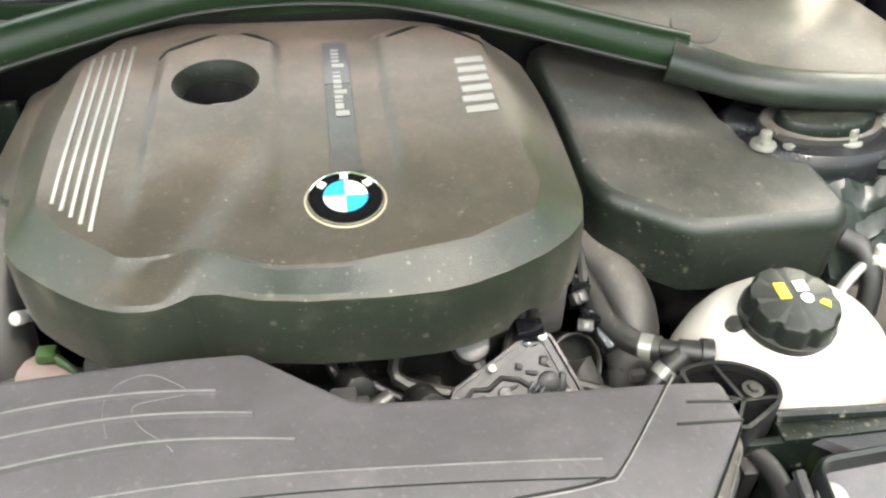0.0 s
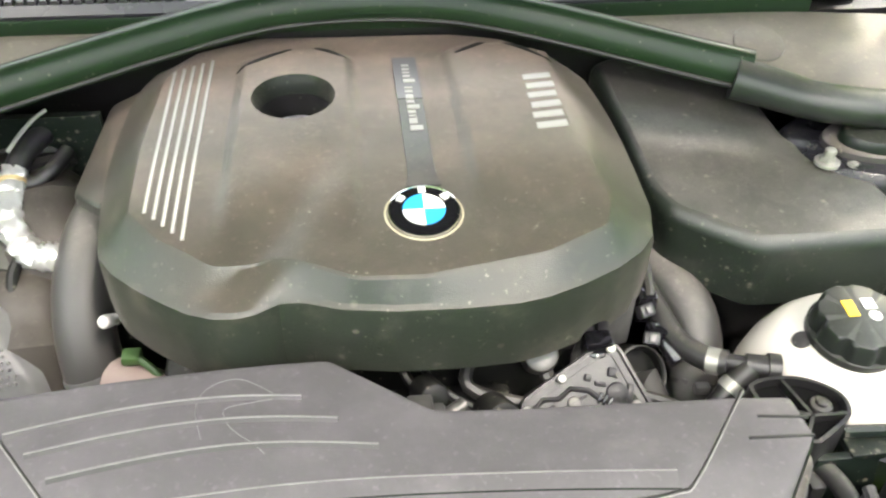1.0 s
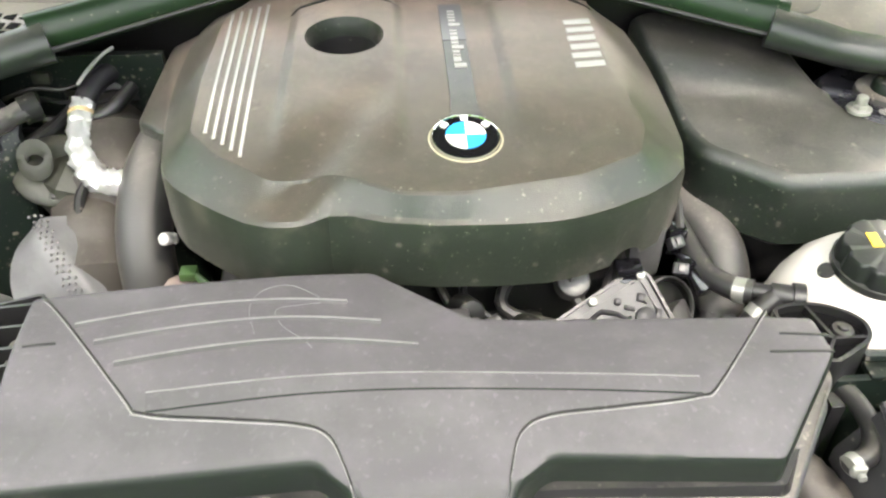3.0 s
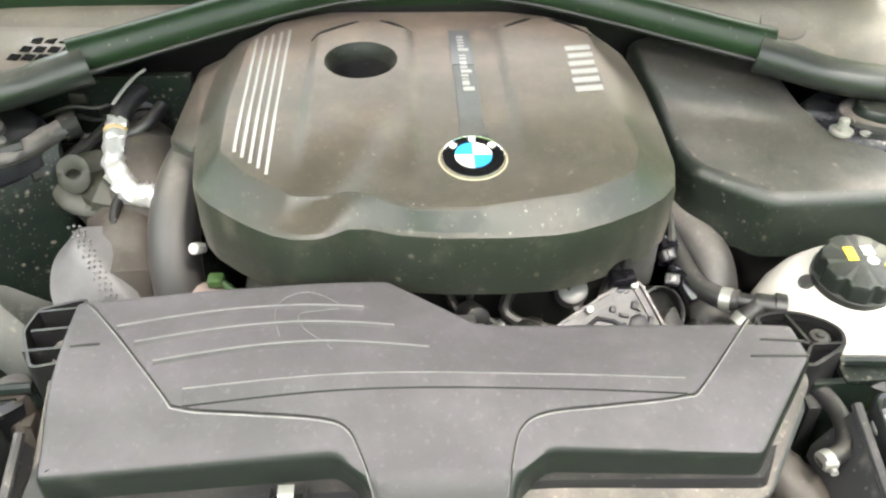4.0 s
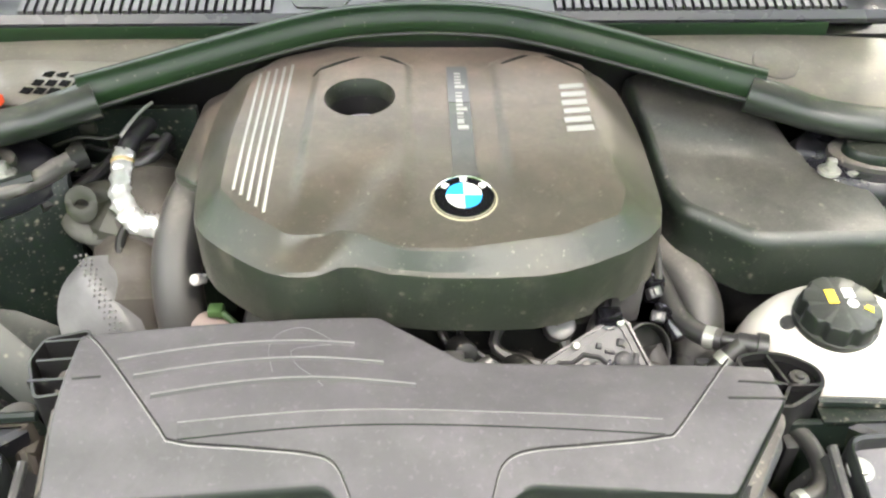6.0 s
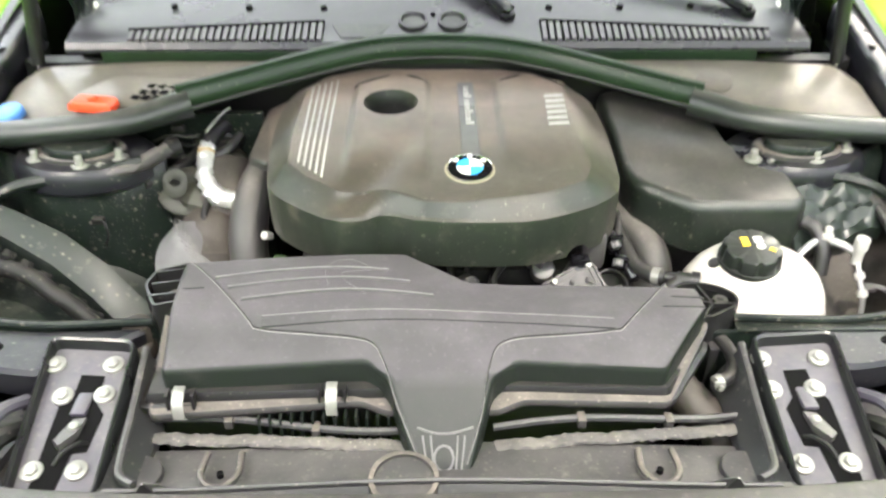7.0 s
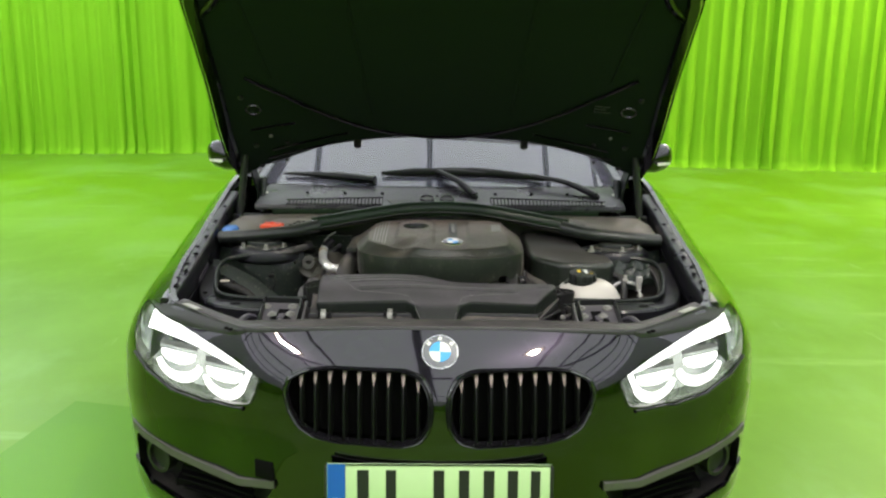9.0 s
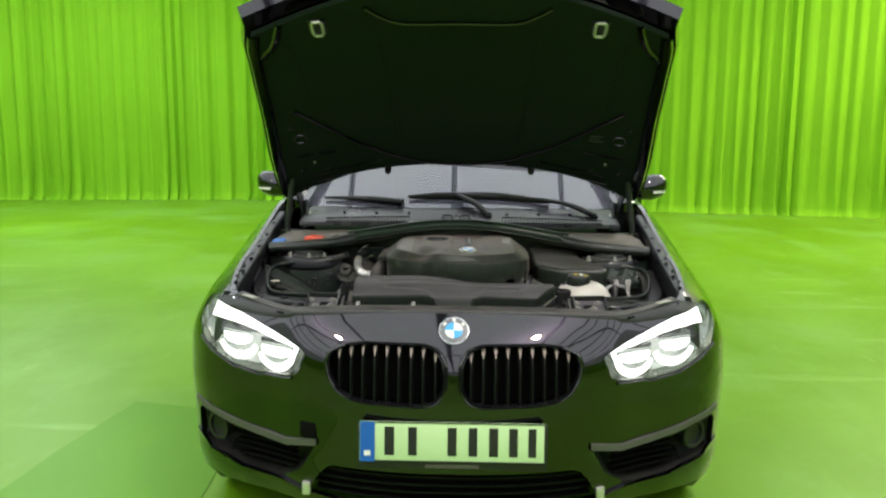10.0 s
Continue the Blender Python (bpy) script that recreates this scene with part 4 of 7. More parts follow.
def slam_panel():
    """The panel over the radiator between the two latch wells."""
    rows = []
    for y, z in ((0.205, 0.70), (0.236, 0.735), (0.246, 0.744), (0.256, 0.742), (0.264, 0.712), (0.30, 0.706), (0.345, 0.70), (0.36, 0.66)):
        rows.append([(x, y, z + 0.006 * math.cos(x * 8)) for x in [-0.37 + 0.037 * i for i in range(21)]])
    panel = sheet("slam_panel", rows, 0.02, SLAM, bay, "dusty dark grey plastic panel over the radiator")
    for x in (-0.253, 0.238):
        part("clip_loop", hose([(x - 0.019, 0.325, 0.712), (x - 0.021, 0.295, 0.714), (x - 0.013, 0.278, 0.716), (x, 0.272, 0.716), (x + 0.013, 0.278, 0.716), (x + 0.021, 0.295, 0.714), (x + 0.019, 0.325, 0.712)], 0.0042, 8), SLAM_PALE, panel)
        part("clip_pin", disc((x, 0.295, 0.708), 0.004, 0.006, 10), DARK, panel)
    for x in (-0.315, 0.30):
        gusset = part("gusset", loft([[(x - 0.016, 0.240, 0.735), (x + 0.016, 0.240, 0.735), (x + 0.0015, 0.240, 0.762), (x - 0.0015, 0.240, 0.762)], [(x - 0.024, 0.282, 0.703), (x + 0.024, 0.282, 0.703), (x + 0.0015, 0.278, 0.714), (x - 0.0015, 0.278, 0.714)]]), SLAM, panel, "sharp triangular gusset", 20)
        part("crest", sweep([(x, 0.240, 0.7622), (x, 0.278, 0.7145)], 0.0014, 6), WORN, gusset)
    part("round_boss", disc((-0.047, 0.252, 0.73), 0.036, 0.02, 36, bevel=0.005), SLAM, panel, "flat round boss")
    part("boss_rim", loft([[(-0.047 + math.cos(k * math.tau / 36) * r * 0.86, 0.252 + 0.86 * math.sin(k * math.tau / 36) * r, z) for k in range(36)] for r, z in ((0.044, 0.74), (0.043, 0.754), (0.037, 0.754), (0.036, 0.745), (0.044, 0.74))], False, False), SLAM_PALE, panel)
    part("corner_disc", disc((-0.345, 0.30, 0.70), 0.026, 0.01, 24, bevel=0.003), SLAM, panel)
    part("corner_disc", disc((0.335, 0.30, 0.70), 0.026, 0.01, 24, bevel=0.003), SLAM, panel)
    rnd = random.Random(3)
    for x0, x1, y0, y1 in ((-0.36, -0.05, 0.362, 0.345), (0.055, 0.37, 0.345, 0.368)):
        pts = smooth_path([(x0 + (x1 - x0) * i / 12, y0 + (y1 - y0) * i / 12 - 0.006 + rnd.uniform(-0.0015, 0.0015), 0.706 + rnd.uniform(-0.001, 0.001)) for i in range(13)], 5)
        solid("foam_strip", "frayed grey foam sealing strip over the radiator", "foam strip", crumple(sweep(pts, [0.0085 + 0.0009 * rnd.random() for q in pts], 10, flat=0.35), 0.0012, 9), FOAM, "foam strips")
        pts = [(x0 + (x1 - x0) * i / 6, y0 + 0.014 + (y1 - y0) * i / 6 + 0.004 * math.sin(i * 0.9), 0.714 + 0.003 * math.sin(i)) for i in range(7)]
        line = thing("coolant_line", "thin grey coolant line behind the foam strip", "hose", group="coolant lines")
        part("tube", hose(pts, 0.005, 8, 4), SLAM, line)
        for u in (2, 4):
            p = Vector(pts[u])
            part("clip", box(p.x - 0.005, p.x + 0.005, p.y - 0.010, p.y + 0.007, p.z - 0.008, p.z + 0.0055, 0.0015), SLAM_PALE, line, "dusty clip")
    for x0, x1 in ((-0.36, 0.352),):
        for y, z, r in ((0.2475, 0.7475, 0.0035),):
            part("bead", hose([(x0 + (x1 - x0) * k / 8, y + 0.004 * math.cos(k - 4) * 0.2, z + 0.006 * math.cos((x0 + (x1 - x0) * k / 8) * 8)) for k in range(9)], r, 8, 3), SLAM, panel, "raised bead")
    for sg in (-1, 1):
        part("corner_bead", hose([(sg * 0.366, 0.45, 0.762), (sg * 0.362, 0.36, 0.744), (sg * 0.358, 0.30, 0.738), (sg * 0.35, 0.268, 0.742), (sg * 0.33, 0.252, 0.746)], 0.005, 8), SLAM, panel, "raised bead")
        part("side_slope", loft([[(sg * 0.368, y, z), (sg * 0.34, y, 0.706), (sg * 0.34, y, 0.690), (sg * 0.372, y, 0.690)] for y, z in ((0.25, 0.738), (0.30, 0.736), (0.36, 0.742), (0.45, 0.760))]), SLAM, panel)


slam_panel()


LIP_OUT = [(0, 0.148, 0.787), (0.25, 0.151, 0.785), (0.40, 0.163, 0.779), (0.475, 0.182, 0.772), (0.52, 0.213, 0.771), (0.60, 0.267, 0.778), (0.693, 0.335, 0.790)]
LIP_IN = [(0, 0.200, 0.789), (0.25, 0.204, 0.787), (0.40, 0.217, 0.780), (0.465, 0.232, 0.773), (0.508, 0.254, 0.770), (0.59, 0.307, 0.778), (0.668, 0.358, 0.791)]


def front_seal():
    """The plastic lip round the front of the bay: straight along the bumper, then bent back over each headlight."""
    a, b = smooth_path(LIP_OUT, 7), smooth_path(LIP_IN, 7)
    rows = []
    for sg, pairs in ((-1, list(zip(a, b))[::-1]), (1, list(zip(a, b))[1:])):
        for p, q in pairs:
            rows.append([(sg * (p.x + (q.x - p.x) * d), p.y + (q.y - p.y) * d, p.z + (q.z - p.z) * d + h) for d, h in ((-0.03, -0.008), (0.0, 0.0), (0.06, 0.003), (0.35, 0.0015), (0.45, 0.004), (0.9, 0.006), (0.97, 0.004), (1.0, -0.003), (1.02, -0.055))])
    return sheet("bumper_lip", rows, 0.008, LIP, car, "matt dark plastic lip along the front of the bay")


front_seal()


# ---- engine cover ----
COVER_OUT = [(-0.251, 0.711), (-0.239, 0.663), (-0.193, 0.620), (-0.148, 0.590), (-0.108, 0.588), (-0.083, 0.608), (-0.023, 0.586), (0.095, 0.583), (0.146, 0.594), (0.218, 0.631),
             (0.251, 0.674), (0.257, 0.79), (0.257, 0.881), (0.247, 0.975), (0.20, 1.025), (0.13, 1.045), (-0.14, 1.05), (-0.235, 1.02), (-0.258, 0.955), (-0.262, 0.83)]
COVER_IN = [(-0.218, 0.70), (-0.19, 0.663), (-0.142, 0.628), (-0.116, 0.634), (-0.092, 0.637), (-0.023, 0.604), (0.032, 0.602), (0.137, 0.62), (0.196, 0.65), (0.208, 0.685), (0.214, 0.80), (0.212, 0.90),
            (0.20, 0.962), (0.16, 0.997), (0.10, 1.015), (-0.12, 1.02), (-0.19, 0.99), (-0.218, 0.93), (-0.222, 0.80)]
CENTRE = Vector((0.0, 0.83))


def polar(outline, angles, centre):
    """The reach of a closed outline from centre at each angle."""
    out = []
    n = len(outline)
    for a in angles:
        d = Vector((math.cos(a), math.sin(a)))
        best = 0
        for i in range(n):
            p, q = Vector(outline[i][:2]) - centre, Vector(outline[(i + 1) % n][:2]) - centre
            e = q - p
            den = d.x * e.y - d.y * e.x
            if abs(den) < 1e-9:
                continue
            r, t = (p.x * e.y - p.y * e.x) / den, (p.x * d.y - p.y * d.x) / den
            if r > best and -1e-6 <= t <= 1 + 1e-6:
                best = r
        out.append(best)
    return out


def cover_z(x, y):
    """The moulded upper face of the engine cover."""
    z = 0.888 - 0.30 * max(0.0, 0.80 - y) ** 2 - 0.25 * max(0.0, abs(x) - 0.12) ** 2
    # two long pads with chevron ends
    chev_l = 0.982 - 0.5 * max(0.0, abs(x + 0.075) - 0.02)
    z += 0.0070 * step(x, -0.142, -0.128) * (1 - step(x, -0.028, -0.012)) * (1 - step(y, chev_l - 0.010, chev_l + 0.002)) * step(y, 0.64, 0.72)
    chev_r = 0.982 - 0.5 * max(0.0, abs(x - 0.135) - 0.02)
    z += 0.0070 * step(x, 0.078, 0.094) * (1 - step(x, 0.196, 0.209)) * (1 - step(y, chev_r - 0.010, chev_r + 0.002)) * step(y, 0.66, 0.76)
    # slanting valley from the well to the front scoop
    ax, ay, bx, by = -0.02, 0.80, -0.118, 0.62
    t = max(0, min(1, ((x - ax) * (bx - ax) + (y - ay) * (by - ay)) / ((bx - ax) ** 2 + (by - ay) ** 2)))
    d = math.hypot(x - ax - t * (bx - ax), y - ay - t * (by - ay))
    z -= 0.010 * math.exp(-(d / 0.025) ** 2) * (0.3 + 0.7 * t)
    return z


cover = thing("engine_cover", "dusty dark grey plastic engine cover with pale stripes", "engine cover")


def build_cover():
    n = 240
    angles = [k * math.tau / n for k in range(n)]
    ro = polar(chaikin(COVER_OUT, 1), angles, CENTRE)
    ri = polar(rounded(COVER_IN, 0.006, 2), angles, CENTRE)
    def ring(f):
        out = []
        for a, o, i in zip(angles, ro, ri):
            r, z = f(o, i)
            x, y = CENTRE.x + math.cos(a) * r, CENTRE.y + math.sin(a) * r
            out.append((x, y, z if z is not None else cover_z(x, y)))
        return out
    edge = []
    for a, o, i in zip(angles, ro, ri):
        edge.append(cover_z(CENTRE.x + math.cos(a) * i, CENTRE.y + math.sin(a) * i) - 0.0015)
    def band(t, drop=0.0):
        out = []
        for a, o, i, e in zip(angles, ro, ri, edge):
            r = o - 0.006 + (i - o + 0.006) * t
            z = 0.858 + (e - 0.858) * t - drop
            out.append((CENTRE.x + math.cos(a) * r, CENTRE.y + math.sin(a) * r, z))
        return out
    rings = [ring(lambda o, i: (o - 0.012, 0.782)), ring(lambda o, i: (o - 0.002, 0.784)), ring(lambda o, i: (o, 0.81)), ring(lambda o, i: (o, 0.849)), ring(lambda o, i: (o - 0.0015, 0.855)), band(0.0), band(0.3), band(0.65), band(1.0)]
    rings.append(ring(lambda o, i: (i - 0.003, None)))
    for f in [0.95, 0.9] + [0.86 - 0.02 * k for k in range(41)]:
        rings.append(ring(lambda o, i, f=f: (i * f, None)))
    bm = loft(rings)
    well = moved(loft([[(math.cos(k * math.tau / 48) * r, math.sin(k * math.tau / 48) * r * 1.08, z) for k in range(48)] for z, r in ((0.835, 0.037), (0.875, 0.0388), (0.885, 0.0395), (0.889, 0.0408), (0.91, 0.046))]), Matrix.Translation((-0.078, 0.871, 0)))
    notch = moved(disc((0, 0, 0), 0.016, 0.1, 20, axis=(0, 1, 0)), Matrix.Translation((0.185, 0.57, 0.782)))
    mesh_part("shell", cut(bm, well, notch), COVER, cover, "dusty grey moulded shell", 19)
    part("well_liner", loft([[(-0.078 + math.cos(k * math.tau / 48) * r, 0.871 + math.sin(k * math.tau / 48) * r * 1.08, z) for k in range(48)] for z, r in ((0.836, 0.036), (0.874, 0.0375), (0.874, 0.0383), (0.836, 0.0368), (0.836, 0.036))], False, False), BLACK, cover)
    part("filler_cap", disc((-0.078, 0.873, 0.836), 0.034, 0.016, 32, bevel=0.003), shader("cap_grey", (0.34, 0.32, 0.35), 0.45, vary=0.2), cover, "grey cap at the bottom of the well")
    # dark lines behind the two pads, painting the shade of a chevron step
    for arm in (((-0.139, 0.934), (-0.105, 0.960), (-0.074, 0.9795)), ((-0.062, 0.978), (-0.042, 0.966), (-0.023, 0.950)), ((0.097, 0.952), (0.122, 0.969), (0.144, 0.981)), ((0.154, 0.978), (0.178, 0.955), (0.200, 0.930))):
        line = smooth_path([(x, y, 0) for x, y in arm], 6)
        n_ = len(line) - 1
        part("chevron_shade", sweep([(p.x, p.y, cover_z(p.x, p.y) - 0.0012) for p in line], [0.0012 + 0.0026 * math.sin(math.pi * (0.15 + 0.8 * k / n_)) for k in range(n_ + 1)], 8, flat=0.7), STEP_SHADE, cover, "dark chevron line painting the shade of a step")
    # side flap
    flap = [(-0.246, 0.99), (-0.288, 0.966), (-0.294, 0.80), (-0.258, 0.762), (-0.25, 0.80)]
    part("flap", slab([(p.x, p.y) for p in rounded(flap, 0.008, 2)], [(0.832, 0), (0.842, 0), (0.845, 0.003)], lambda x, y: 0.25 * (x + 0.26)), COVER, cover)
    # five pale stripes
    for k in range(5):
        t = k / 4
        x0, y0, x1, y1 = -0.206 + 0.038 * t, 0.946 + 0.021 * t, -0.201 + 0.036 * t, 0.698 - 0.038 * t
        rows = []
        for j in range(13):
            u = j / 12
            x, y = x0 + (x1 - x0) * u, y0 + (y1 - y0) * u
            z = cover_z(x, y)
            rows.append([(x - 0.0019, y, z - 0.002), (x - 0.0015, y, z + 0.0012), (x + 0.0015, y, z + 0.0012), (x + 0.0019, y, z - 0.002)])
        part("stripe", loft(rows), PRINT, cover, "raised silver-white stripe")
    # inlaid strip
    rows = []
    for j in range(17):
        y = 0.956 - 0.243 * j / 16
        w = 0.0135 + (0.004 * step(0.735, y, y + 0.03) if y < 0.735 else 0)
        rows.append([(0.040 - w, y, cover_z(0.04, y) - 0.002), (0.040 - w + 0.001, y, cover_z(0.04, y) + 0.001), (0.040 + w - 0.001, y, cover_z(0.04, y) + 0.001), (0.040 + w, y, cover_z(0.04, y) - 0.002)])
    strip = part("inlay_strip", loft(rows), shader("strip_black", (0.010, 0.010, 0.011), 0.3, vary=0.2, scale=40, dust=0.12, film=0.06), cover, "black inlaid strip with pale marks")
    rows = []
    for j in range(8):
        y = 0.9545 - 0.09 * j / 7
        z = cover_z(0.04, y) + 0.0012
        rows.append([(0.0272, y, z - 0.002), (0.0272, y, z + 0.0006), (0.0528, y, z + 0.0006), (0.0528, y, z - 0.002)])
    part("strip_end", loft(rows), shader("strip_grey", (0.10, 0.095, 0.10), 0.35, vary=0.1), strip, "grey end of the strip")
    y = 0.938
    for k, w in enumerate((0.009, 0.008, 0.007, 0.009, 0.011, 0, 0.007, 0.009, 0.012, 0.009, 0.011, 0.009, 0.006, 0.014, 0.012)):
        if w:
            z = cover_z(0.04, y - w / 2) + 0.0019
            tall = 0.0125 if k in (4, 10, 14) else 0.008
            part("mark", box(0.036, 0.036 + tall, y - w + 0.0035, y - 0.0005, z - 0.001, z + 0.0005), PRINT, strip)
        y -= w if w else 0.006
    # three pale blocks, each of two bars
    for k in range(3):
        y0 = 0.899 - 0.039 * k
        z = cover_z(0.177, y0 - 0.015)
        xa, xb = 0.162 - 0.002 * k, 0.192 - 0.0015 * k
        for dy in (0.0, 0.0195):
            pts = [(xa, y0 - 0.004 - dy), (xb, y0 - dy), (xb, y0 - 0.0105 - dy), (xa, y0 - 0.0145 - dy)]
            part("raised_block", slab(pts, [(z - 0.004, 0), (z + 0.0008, 0), (z + 0.0014, 0.0006)]), PRINT, cover, "raised pale bar")


def roundel(parent, m, r, ring=None, mark=None):
    """A round badge in black, chrome, blue and white, as plain shapes."""
    badge = new("badge")
    badge.parent = parent
    badge["label"] = "round blue and white badge in a black ring"
    part("badge_rim", moved(loft([[(math.cos(k * math.tau / 48) * q, math.sin(k * math.tau / 48) * q, z) for k in range(48)] for q, z in ((r, -0.004), (r, 0.001), (r * 0.985, 0.0025), (r * 0.95, 0.0028), (r * 0.93, 0.0015))]), m), CHROME, badge)
    part("badge_ring", moved(loft([[(math.cos(k * math.tau / 48) * q, math.sin(k * math.tau / 48) * q, z) for k in range(48)] for q, z in ((r * 0.93, 0.0), (r * 0.925, 0.0022), (r * 0.60, 0.003))]), m), ring or GLOSS, badge)
    for q in range(4):
        pts = [(0, 0, 0)] + [(math.cos(radians(90 * q + 9 * j)) * r * 0.585, math.sin(radians(90 * q + 9 * j)) * r * 0.585, 0) for j in range(11)]
        bm = loft([[(x, y, 0.002) for x, y, z in pts], [(x, y, 0.0042) for x, y, z in pts]])
        part("badge_quarter", moved(bm, m), BLUE if q % 2 else WHITE, badge)
    for a in (142, 90, 38):
        part("badge_mark", moved(box(-r * 0.10, r * 0.10, r * 0.68, r * 0.86, 0.0022, 0.0042), m @ Matrix.Rotation(radians(a - 90), 4, "Z")), mark or WHITE, badge)
    return badge


build_cover()
part("polish_residue", loft([[(0.037 + math.cos(k * math.tau / 48) * r, 0.677 + math.sin(k * math.tau / 48) * r, cover_z(0.037, 0.677 + math.sin(k * math.tau / 48) * r) + h) for k in range(48)] for r, h in ((0.0345, -0.001), (0.0345, 0.0004), (0.0328, 0.0006), (0.0328, -0.001), (0.0345, -0.001))], False, False), shader("residue", (0.34, 0.31, 0.22), 0.8, vary=0.4, scale=60), cover, "pale polish residue round the badge")
zc = cover_z(0.037, 0.677)
roundel(cover, Matrix.Translation((0.037, 0.677, zc + 0.001)) @ Matrix.Rotation(radians(7.5), 4, "X"), 0.0315)

# ---- intake box ----
BOX_OUT = [(-0.337, 0.563), (-0.218, 0.577), (-0.050, 0.588), (0.031, 0.530), (0.282, 0.521), (0.322, 0.517), (0.324, 0.475), (0.258, 0.389), (0.083, 0.40), (0.055, 0.38), (0.022, 0.283), (-0.030, 0.283), (-0.068, 0.38), (-0.094, 0.402), (-0.332, 0.39)]
airbox = thing("intake_box", "black ribbed plastic air filter box with a snout", "air box")


def box_z(x, y):
    """Height of the lid over its rim height."""
    return 0.014 * (1 - step(x, -0.14, 0.10)) * step(y, 0.38, 0.52) - 0.85 * max(0.0, 0.385 - y) ** 1.05 + 0.004 * math.sin(max(0, min(1, (y - 0.39) / 0.19)) * math.pi) - 0.019 * (1 - step(y, 0.385, 0.47))


def on_lid(pts, lift=0.0, steps=8):
    return [(p.x, p.y, 0.796 + box_z(p.x, p.y) + lift) for p in smooth_path([(x, y, 0) for x, y in pts], steps)]


def build_airbox():
    o = [(p.x, p.y) for p in rounded(BOX_OUT, 0.007, 4)]
    c = Vector((0.0, 0.47))
    dense = []
    for i in range(len(o)):
        p, q = Vector(o[i]), Vector(o[(i + 1) % len(o)])
        k = max(1, int((q - p).length / 0.008))
        dense += [p.lerp(q, j / k) for j in range(k)]
    def ring(d, z, f=1.0):
        r = inset(dense, d) if d else dense
        return [(c.x + (p.x - c.x) * f, c.y + (p.y - c.y) * f, z + box_z(c.x + (p.x - c.x) * f, c.y + (p.y - c.y) * f)) for p in r]
    rings = [ring(0, 0.760), ring(0, 0.788), ring(0.0008, 0.7925), ring(0.0026, 0.7952), ring(0.005, 0.796), ring(0.008, 0.796)]
    lid = part("lid", loft(rings, True, False), AIRBOX, airbox, "smooth black plastic lid", 30)
    # upper face as a grid clipped to the outline, so that it follows the crown
    top = bmesh.new()
    vs = [top.verts.new((p.x, p.y, 0)) for p in inset(dense, 0.008)]
    top.faces.new(vs)
    for i in range(-34, 34):
        bmesh.ops.bisect_plane(top, geom=top.verts[:] + top.edges[:] + top.faces[:], plane_co=(i * 0.01, 0, 0), plane_no=(1, 0, 0))
    for i in range(28, 60):
        bmesh.ops.bisect_plane(top, geom=top.verts[:] + top.edges[:] + top.faces[:], plane_co=(0, i * 0.01, 0), plane_no=(0, 1, 0))
    for v in top.verts:
        v.co.z = 0.796 + box_z(v.co.x, v.co.y)
    part("lid_face", top, AIRBOX, lid, smooth=30)
    # mould seam
    left = [(-0.325, 0.560), (-0.308, 0.541), (-0.240, 0.456), (-0.222, 0.442), (-0.16, 0.436), (-0.108, 0.431), (-0.085, 0.423), (-0.072, 0.40), (-0.058, 0.36), (-0.030, 0.305)]
    right = [(0.284, 0.527), (0.222, 0.452), (0.200, 0.441), (0.14, 0.436), (0.085, 0.432), (0.062, 0.422), (0.052, 0.40), (0.040, 0.35), (0.022, 0.305)]
    for line in (left, right):
        part("seam", sweep(on_lid(line, -0.0004), 0.0012, 6), BLACK, lid)
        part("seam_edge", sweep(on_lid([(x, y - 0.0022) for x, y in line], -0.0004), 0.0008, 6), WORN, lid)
    for a, b in (((-0.290, 0.524), (-0.072, 0.544)), ((-0.270, 0.504), (-0.044, 0.520)), ((-0.250, 0.482), (-0.014, 0.494))):
        mid = [(a[0] + (b[0] - a[0]) * t, a[1] + (b[1] - a[1]) * t + 0.010 * math.sin(t * math.pi)) for t in [k / 8 for k in range(9)]]
        up, crest, low_ = (on_lid([(x, y + dy) for x, y in mid], lift) for dy, lift in ((0.0030, -0.001), (0.0010, 0.0020), (-0.0036, -0.0006)))
        rib = part("rib", loft([[p, q, r_] for p, q, r_ in zip(up, crest, low_)]), AIRBOX, lid, "", 15)
        part("rib_edge", sweep([Vector(q) for q in crest], 0.0009, 6), PALE_RIDGE, rib, "thin pale edge")
    # one long shallow pad
    span = [k / 12 for k in range(13)]
    up, crest, low_ = (on_lid([(-0.221 + 0.426 * t, 0.454 + dy + 0.011 * math.sin(t * math.pi)) for t in span], lift, 4) for dy, lift in ((0.003, -0.001), (0.001, 0.0023), (-0.0115, 0.0011)))
    pad = part("pad", loft([[p, q, r_, (r_[0], r_[1] - 0.001, r_[2] - 0.002)] for p, q, r_ in zip(up, crest, low_)]), AIRBOX, lid, "long shallow raised pad", 12)
    part("rib_edge", sweep([Vector(q) for q in crest], 0.0008, 6), PALE_RIDGE, pad, "thin pale edge")
    part("snout_ridge", sweep(on_lid([(-0.034, 0.335), (-0.014, 0.330), (0.006, 0.330), (0.030, 0.335)], 0.0002, 4), 0.0016, 6), PALE_RIDGE, lid, "worn ridge across the snout")
    part("snout_ring", sweep(on_lid([(-0.004 + 0.011 * math.cos(k * 0.7854), 0.308 + 0.011 * math.sin(k * 0.7854)) for k in range(9)], 0.0, 3), 0.0016, 6), PALE_RIDGE, lid, "worn moulded ring")
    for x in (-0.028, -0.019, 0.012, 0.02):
        part("snout_ridge", sweep(on_lid([(x, 0.328), (x * 0.9, 0.312), (x * 0.75, 0.296)], 0.0, 4), 0.0012, 6), PALE_RIDGE, lid)
